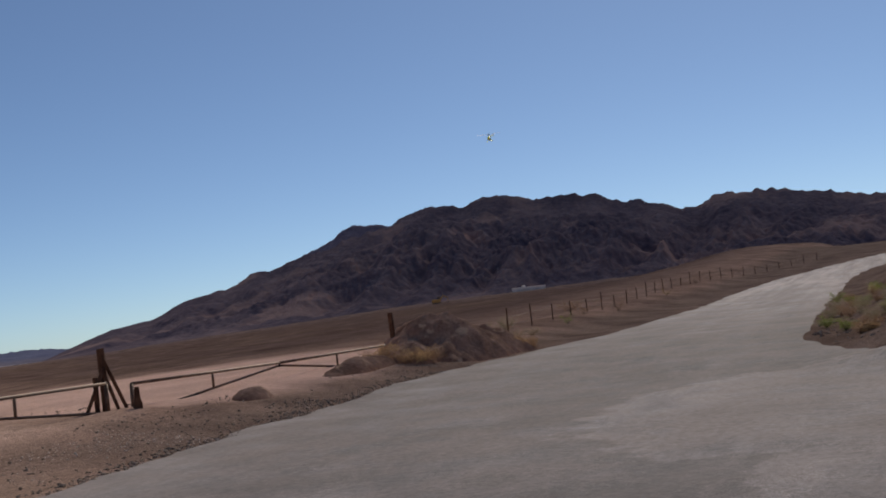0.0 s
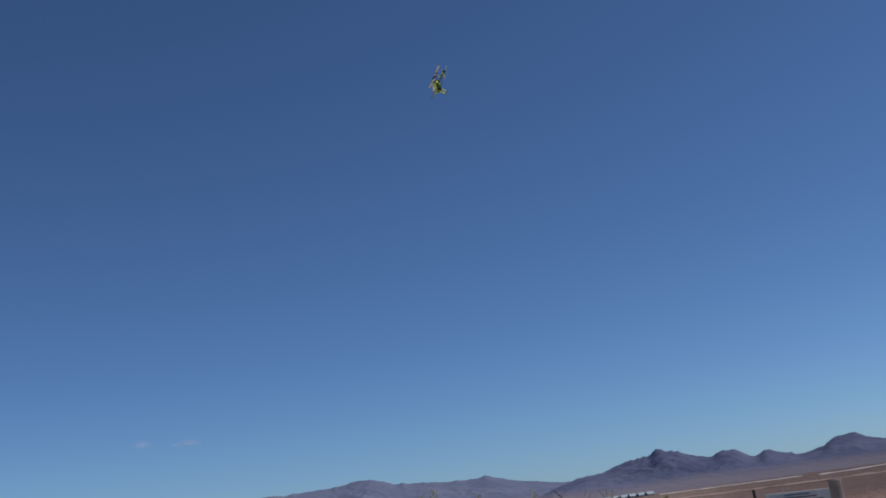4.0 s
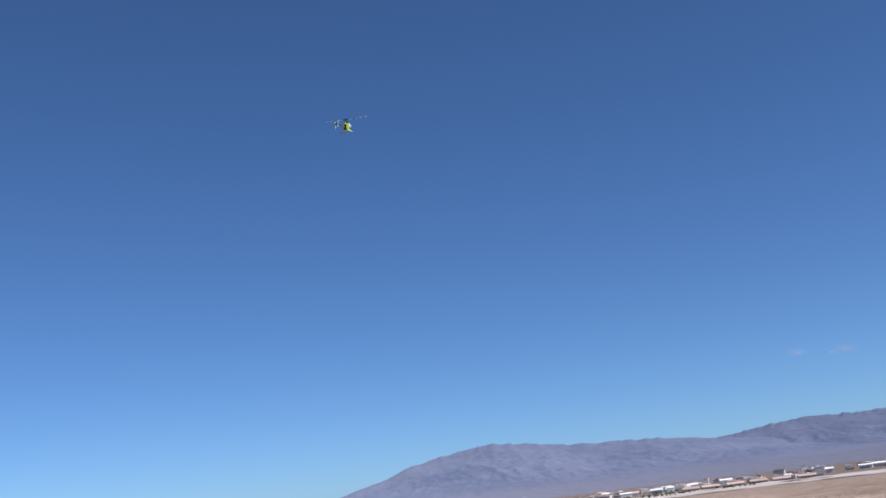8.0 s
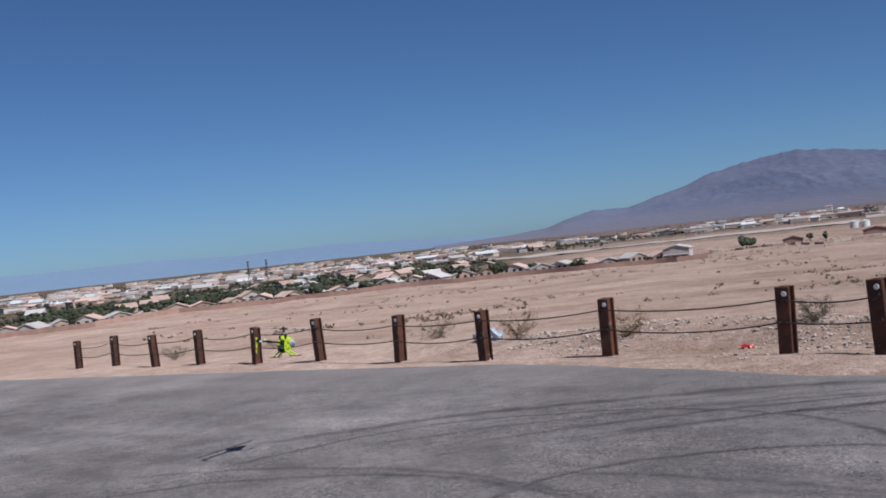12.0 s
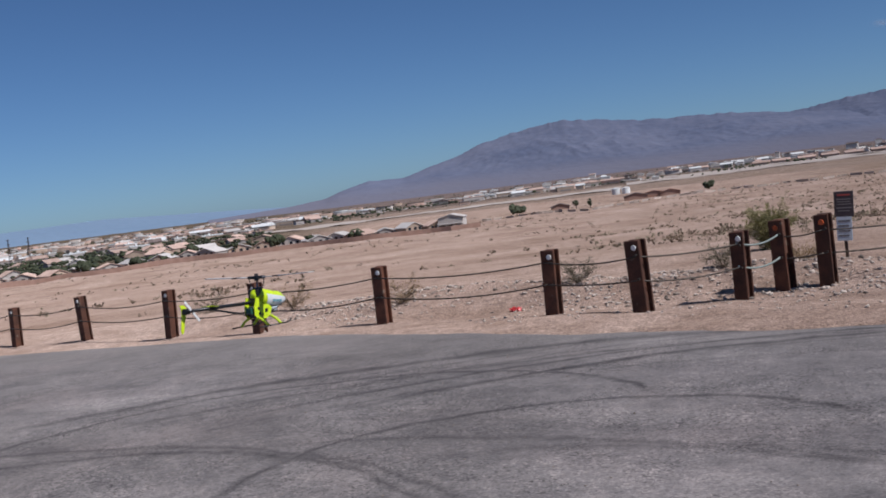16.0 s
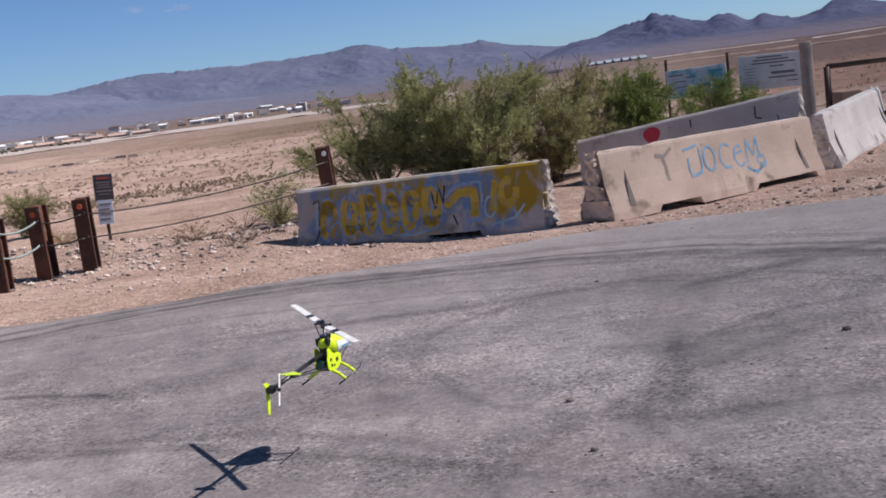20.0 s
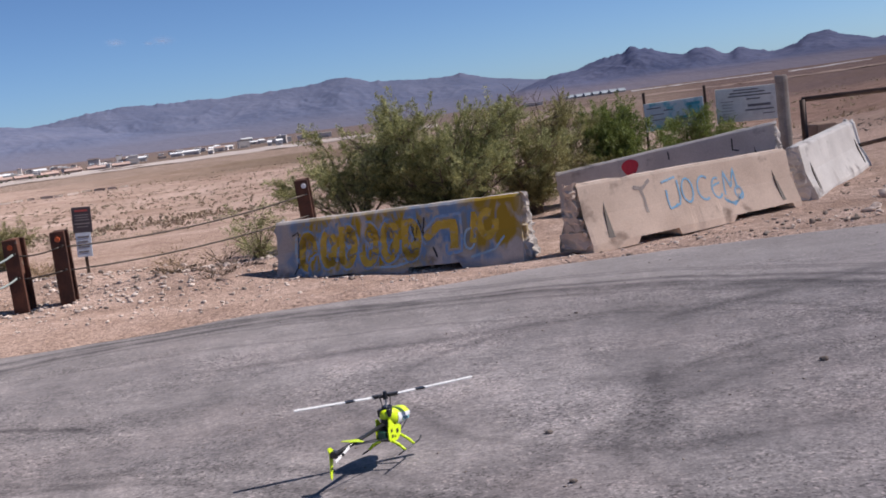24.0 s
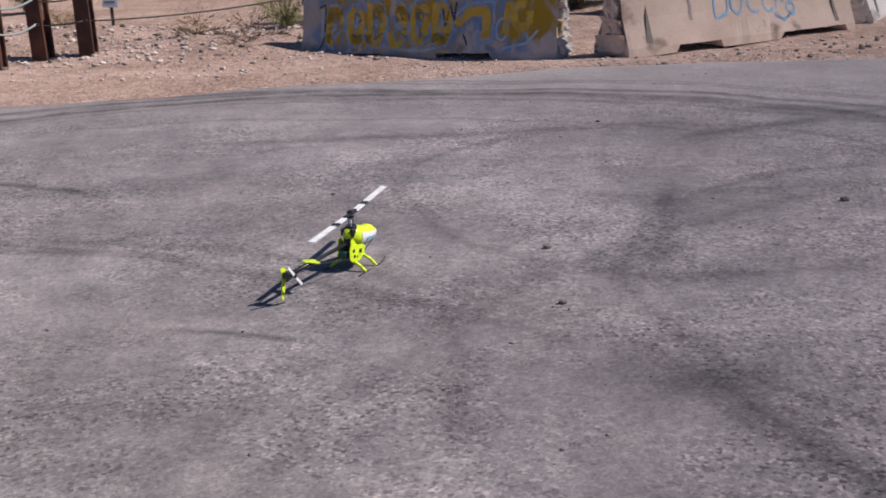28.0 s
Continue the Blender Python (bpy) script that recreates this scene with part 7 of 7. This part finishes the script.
    for a in range(3):
        t = math.tau * a / 3
        tube(bm, [(0.03 * math.cos(t), 0.03 * math.sin(t), 0.24), (0.026 * math.cos(t), 0.03 * math.sin(t), 0.20)], 0.003, 5)
    part("swashplate", bm, CARBON, h)
    # tail
    bm = bmesh.new()
    tube(bm, [(0, -0.07, 0.158), (0, -0.58, 0.172)], 0.011, 12)
    part("tail_boom", bm, CARBON, h, smooth=True)
    for sx in (-1, 1):
        bm = bmesh.new()
        tube(bm, [(sx * 0.032, -0.06, 0.075), (sx * 0.010, -0.39, 0.158)], 0.0035, 6)
        part("boom_support", bm, CARBON, h)
    bm = bmesh.new()
    prism(bm, [(-0.36, 0.172), (-0.35, 0.176), (-0.40, 0.183), (-0.412, 0.179)], -0.012, 0.012)
    for sx in (-1, 1):
        vs = [bm.verts.new(c) for c in ((sx * 0.012, -0.36, 0.174), (sx * 0.058, -0.385, 0.176), (sx * 0.058, -0.405, 0.178), (sx * 0.012, -0.412, 0.180))]
        us = [bm.verts.new(v.co + Vector((0, 0, 0.003))) for v in vs]
        bm.faces.new(vs), bm.faces.new(us[::-1])
        for i in range(4):
            bm.faces.new((vs[i], vs[(i + 1) % 4], us[(i + 1) % 4], us[i]))
    bmesh.ops.recalc_face_normals(bm, faces=bm.faces)
    part("stabiliser", bm, LIME, h, "yellow horizontal stabiliser")
    bm = bmesh.new()
    prism(bm, [(-0.535, 0.177), (-0.56, 0.157), (-0.592, 0.046), (-0.603, 0.041), (-0.609, 0.056), (-0.592, 0.172), (-0.596, 0.198), (-0.602, 0.212), (-0.574, 0.211), (-0.555, 0.192)], -0.022, -0.019)
    part("tail_fin", bm, LIME, h, "yellow swept tail fin")
    bm = bmesh.new()
    box(bm, -0.019, 0.016, -0.592, -0.556, 0.154, 0.190, 0.004)
    tube(bm, [(0.01, -0.575, 0.172), (0.042, -0.575, 0.172)], 0.004, 6)
    part("tail_gearbox", bm, CARBON, h)
    # landing gear
    for y in (-0.055, 0.05):
        bm = bmesh.new()
        for sx in (-1, 1):
            pts = [Vector((0.0, y, 0.062)), Vector((sx * 0.035, y, 0.060)), Vector((sx * 0.075, y, 0.036)), Vector((sx * 0.105, y, 0.006))]
            for a, b, w in zip(pts, pts[1:], (0.009, 0.009, 0.0085)):
                tube(bm, [a, b], w, 8)
        part("landing_strut", bm, LIME, h, "yellow landing strut", smooth=True)
    for sx in (-1, 1):
        bm = bmesh.new()
        tube(bm, [(sx * 0.105, -0.13, 0.005), (sx * 0.105, 0.105, 0.005), (sx * 0.105, 0.13, 0.012), (sx * 0.105, 0.142, 0.024)], 0.0045, 8)
        part("skid", bm, CARBON, h, smooth=True)
    # the body sits low under the head
    for piece in list(h.children) + [c for p_ in h.children for c in p_.children]:
        for v in piece.data.vertices:
            v.co.z *= 0.9
    # main rotor, turned about the mast
    bm = bmesh.new()
    bmesh.ops.create_cone(bm, cap_ends=True, segments=16, radius1=0.014, radius2=0.011, depth=0.03, matrix=pose(0, 0, -0.004))
    bmesh.ops.create_cone(bm, cap_ends=True, segments=16, radius1=0.012, radius2=0.010, depth=0.012, matrix=pose(0, 0, 0.016))
    for sx in (-1, 1):
        box(bm, min(sx * 0.012, sx * 0.07), max(sx * 0.012, sx * 0.07), -0.011, 0.011, -0.009, 0.009, 0.003)
        box(bm, sx * 0.035 - 0.006, sx * 0.035 + 0.006, sx * 0.006, sx * 0.034, -0.005, 0.004, 0.001) if sx > 0 else box(bm, -0.041, -0.029, -0.034, -0.006, -0.005, 0.004, 0.001)
        tube(bm, [(sx * 0.034, sx * 0.03, 0), (sx * 0.024, sx * 0.02, -0.064)], 0.0025, 5)
    rotor = part("rotor_head", bm, CARBON, h, "black two-bladed rotor head", at=pose(0, 0, 0.281))
    for sx in (-1, 1):
        outline = [(0.055, -0.008), (0.075, -0.017), (0.475, -0.016), (0.480, -0.010), (0.480, 0.016), (0.095, 0.018), (0.06, 0.010)]
        bm = bmesh.new()
        top = [bm.verts.new((sx * x, sx * y, 0.0026 + 0.010 * (x / 0.48) ** 2)) for x, y in outline]
        bot = [bm.verts.new((sx * x, sx * y, -0.0016 + 0.010 * (x / 0.48) ** 2)) for x, y in outline]
        bm.faces.new(top), bm.faces.new(bot[::-1])
        for i in range(len(top)):
            bm.faces.new((top[i], bot[i], bot[(i + 1) % len(top)], top[(i + 1) % len(top)]))
        bmesh.ops.recalc_face_normals(bm, faces=bm.faces)
        blade = part("main_blade", bm, BLADE_WHITE, rotor, "white rotor blade with a black band")
        bm = bmesh.new()
        x0, x1 = sorted((sx * 0.165, sx * 0.215))
        y0, y1 = (-0.0168, 0.0178) if sx > 0 else (-0.0178, 0.0168)
        box(bm, x0, x1, y0, y1, -0.0006, 0.0064)
        part("blade_band", bm, CARBON, blade, "black printed band")
    # tail rotor
    bm = bmesh.new()
    bmesh.ops.create_cone(bm, cap_ends=True, segments=10, radius1=0.008, radius2=0.008, depth=0.012, matrix=pose(0, 0, 0, 0, 90, 0))
    tail_rotor = part("tail_rotor_hub", bm, CARBON, h, at=pose(0.042, -0.575, 0.155))
    for s in (-1, 1):
        bm = bmesh.new()
        z0, z1 = sorted((s * 0.010, s * 0.074))
        box(bm, -0.0015, 0.0015, -0.0075, 0.0075, z0, z1, 0.001)
        part("tail_blade", bm, BLADE_WHITE, tail_rotor, "short white tail rotor blade")
    return h, rotor, tail_rotor


heli, main_rotor, tail_rotor = helicopter()


# ---- what moves: seconds, place, bearing, pitch, bank of the helicopter ----
FLIGHT = [
    (0.0, 41.45, 13.94, 8.54, -92.3, -18.0, 0.0),
    (0.5, 34.82, 14.54, 7.87, -96.5, -20.0, 0.0),
    (1.0, 29.33, 14.61, 6.95, -93.0, -19.0, 0.0),
    (1.5, 26.38, 15.79, 6.30, -74.2, -9.5, 0.0),
    (2.0, 21.96, 16.87, 5.72, -51.4, 4.0, 0.0),
    (2.5, 14.63, 16.00, 5.44, -44.5, 9.5, 0.0),
    (3.0, 9.55, 16.97, 6.54, -39.0, 8.0, 0.0),
    (3.5, 4.64, 17.11, 7.54, -20.9, 5.5, -15.0),
    (4.0, 0.73, 16.42, 8.05, -9.1, 2.5, -10.0),
    (4.4, -1.03, 16.65, 8.76, -10.0, 2.0, -5.0),
    (6.5, -10.49, 21.25, 11.26, -12.1, 8.0, 5.0),
    (7.0, -11.60, 20.84, 10.82, -11.4, 9.5, 5.0),
    (7.5, -12.53, 20.24, 10.40, -11.6, 12.5, 5.0),
    (8.0, -13.39, 19.47, 9.95, -13.3, 12.5, 5.0),
    (8.5, -13.80, 18.13, 9.18, -15.9, 10.5, 5.0),
    (9.0, -13.76, 16.01, 7.84, -18.0, 9.5, 5.0),
    (9.5, -13.07, 13.68, 6.15, -20.5, 6.5, 4.0),
    (10.0, -12.39, 11.60, 4.47, -23.8, 1.5, 3.0),
    (10.5, -11.33, 9.66, 2.89, -27.2, -3.5, 2.0),
    (11.0, -10.84, 8.32, 1.50, -30.7, -7.5, 0.0),
    (11.5, -10.01, 7.00, 0.83, -33.6, -10.0, 0.0),
    (13.5, -7.72, 5.25, 1.31, -13.1, 8.0, 0.0),
    (14.0, -7.33, 5.18, 1.19, -13.6, 2.5, 0.0),
    (14.5, -6.80, 5.12, 1.31, -10.5, 1.5, 0.0),
    (15.0, -6.11, 4.92, 1.27, -8.0, 0.5, 0.0),
    (15.5, -5.33, 4.58, 1.21, -5.9, -1.5, 0.0),
    (16.0, -4.59, 4.32, 1.18, -2.8, -2.0, 0.0),
    (16.5, -3.92, 4.11, 1.01, -0.1, -2.0, 0.0),
    (17.0, -3.49, 4.25, 0.86, 3.5, -2.0, 0.0),
    (17.5, -3.02, 4.46, 0.70, 8.4, -2.0, 0.0),
    (18.0, -2.42, 4.79, 0.54, 13.0, 3.0, 0.0),
    (18.5, -1.76, 5.11, 0.49, 17.3, 4.5, 0.0),
    (19.0, -1.17, 5.38, 0.44, 20.4, 5.5, 0.0),
    (19.5, -0.79, 5.58, 0.37, 22.2, 5.0, 0.0),
    (20.0, -0.57, 5.73, 0.38, 23.0, 4.5, 0.0),
    (20.5, -0.45, 5.83, 0.39, 24.2, 4.0, 2.0),
    (21.0, -0.35, 5.97, 0.41, 25.6, 4.0, 3.0),
    (21.5, -0.29, 5.94, 0.35, 24.3, 2.0, 2.0),
    (23.5, -0.16, 5.89, 0.14, 24.7, -2.0, 0.0),
    (24.0, -0.19, 5.83, 0.09, 25.8, -0.2, 0.0),
    (24.4, -0.345, 5.78, 0.00, 26.0, 1.0, 0.0),
    (28.0, -0.345, 5.78, 0.00, 26.0, 1.0, 0.0),
]
# bearing of the blades on each whole second, in degrees
BLADES = (0, 67, 134, 21, 88, 155, 42, 109, 176, 63, 130, 17, 84, 151, 162, 105, 170, 78, 54, 87, 137, 170, 34, 101, 40, 51, 43, 111, 99)


def motions():
    walk(heli, [(t, pose(x, y, z, 0, 0, -b) @ pose(0, 0, 0, p, k, 0)) for t, x, y, z, b, p, k in FLIGHT])
    turn, rows = BLADES[0], [(0.0, pose(0, 0, 0.281, 0, 0, BLADES[0]))]
    tails = [(0.0, pose(0.042, -0.575, 0.155, 100, 0, 0))]
    for s in range(28):
        sweep = 720 + (BLADES[s + 1] - BLADES[s] + 90) % 180 - 90
        for k in range(1, 11):
            rows.append((s + k / 10, pose(0, 0, 0.281, 0, 0, turn + sweep * k / 10)))
            tails.append((s + k / 10, pose(0.042, -0.575, 0.155, 100 + 75 * (10 * s + k), 0, 0)))
        turn += sweep
    walk(main_rotor, rows)
    walk(tail_rotor, tails)


motions()
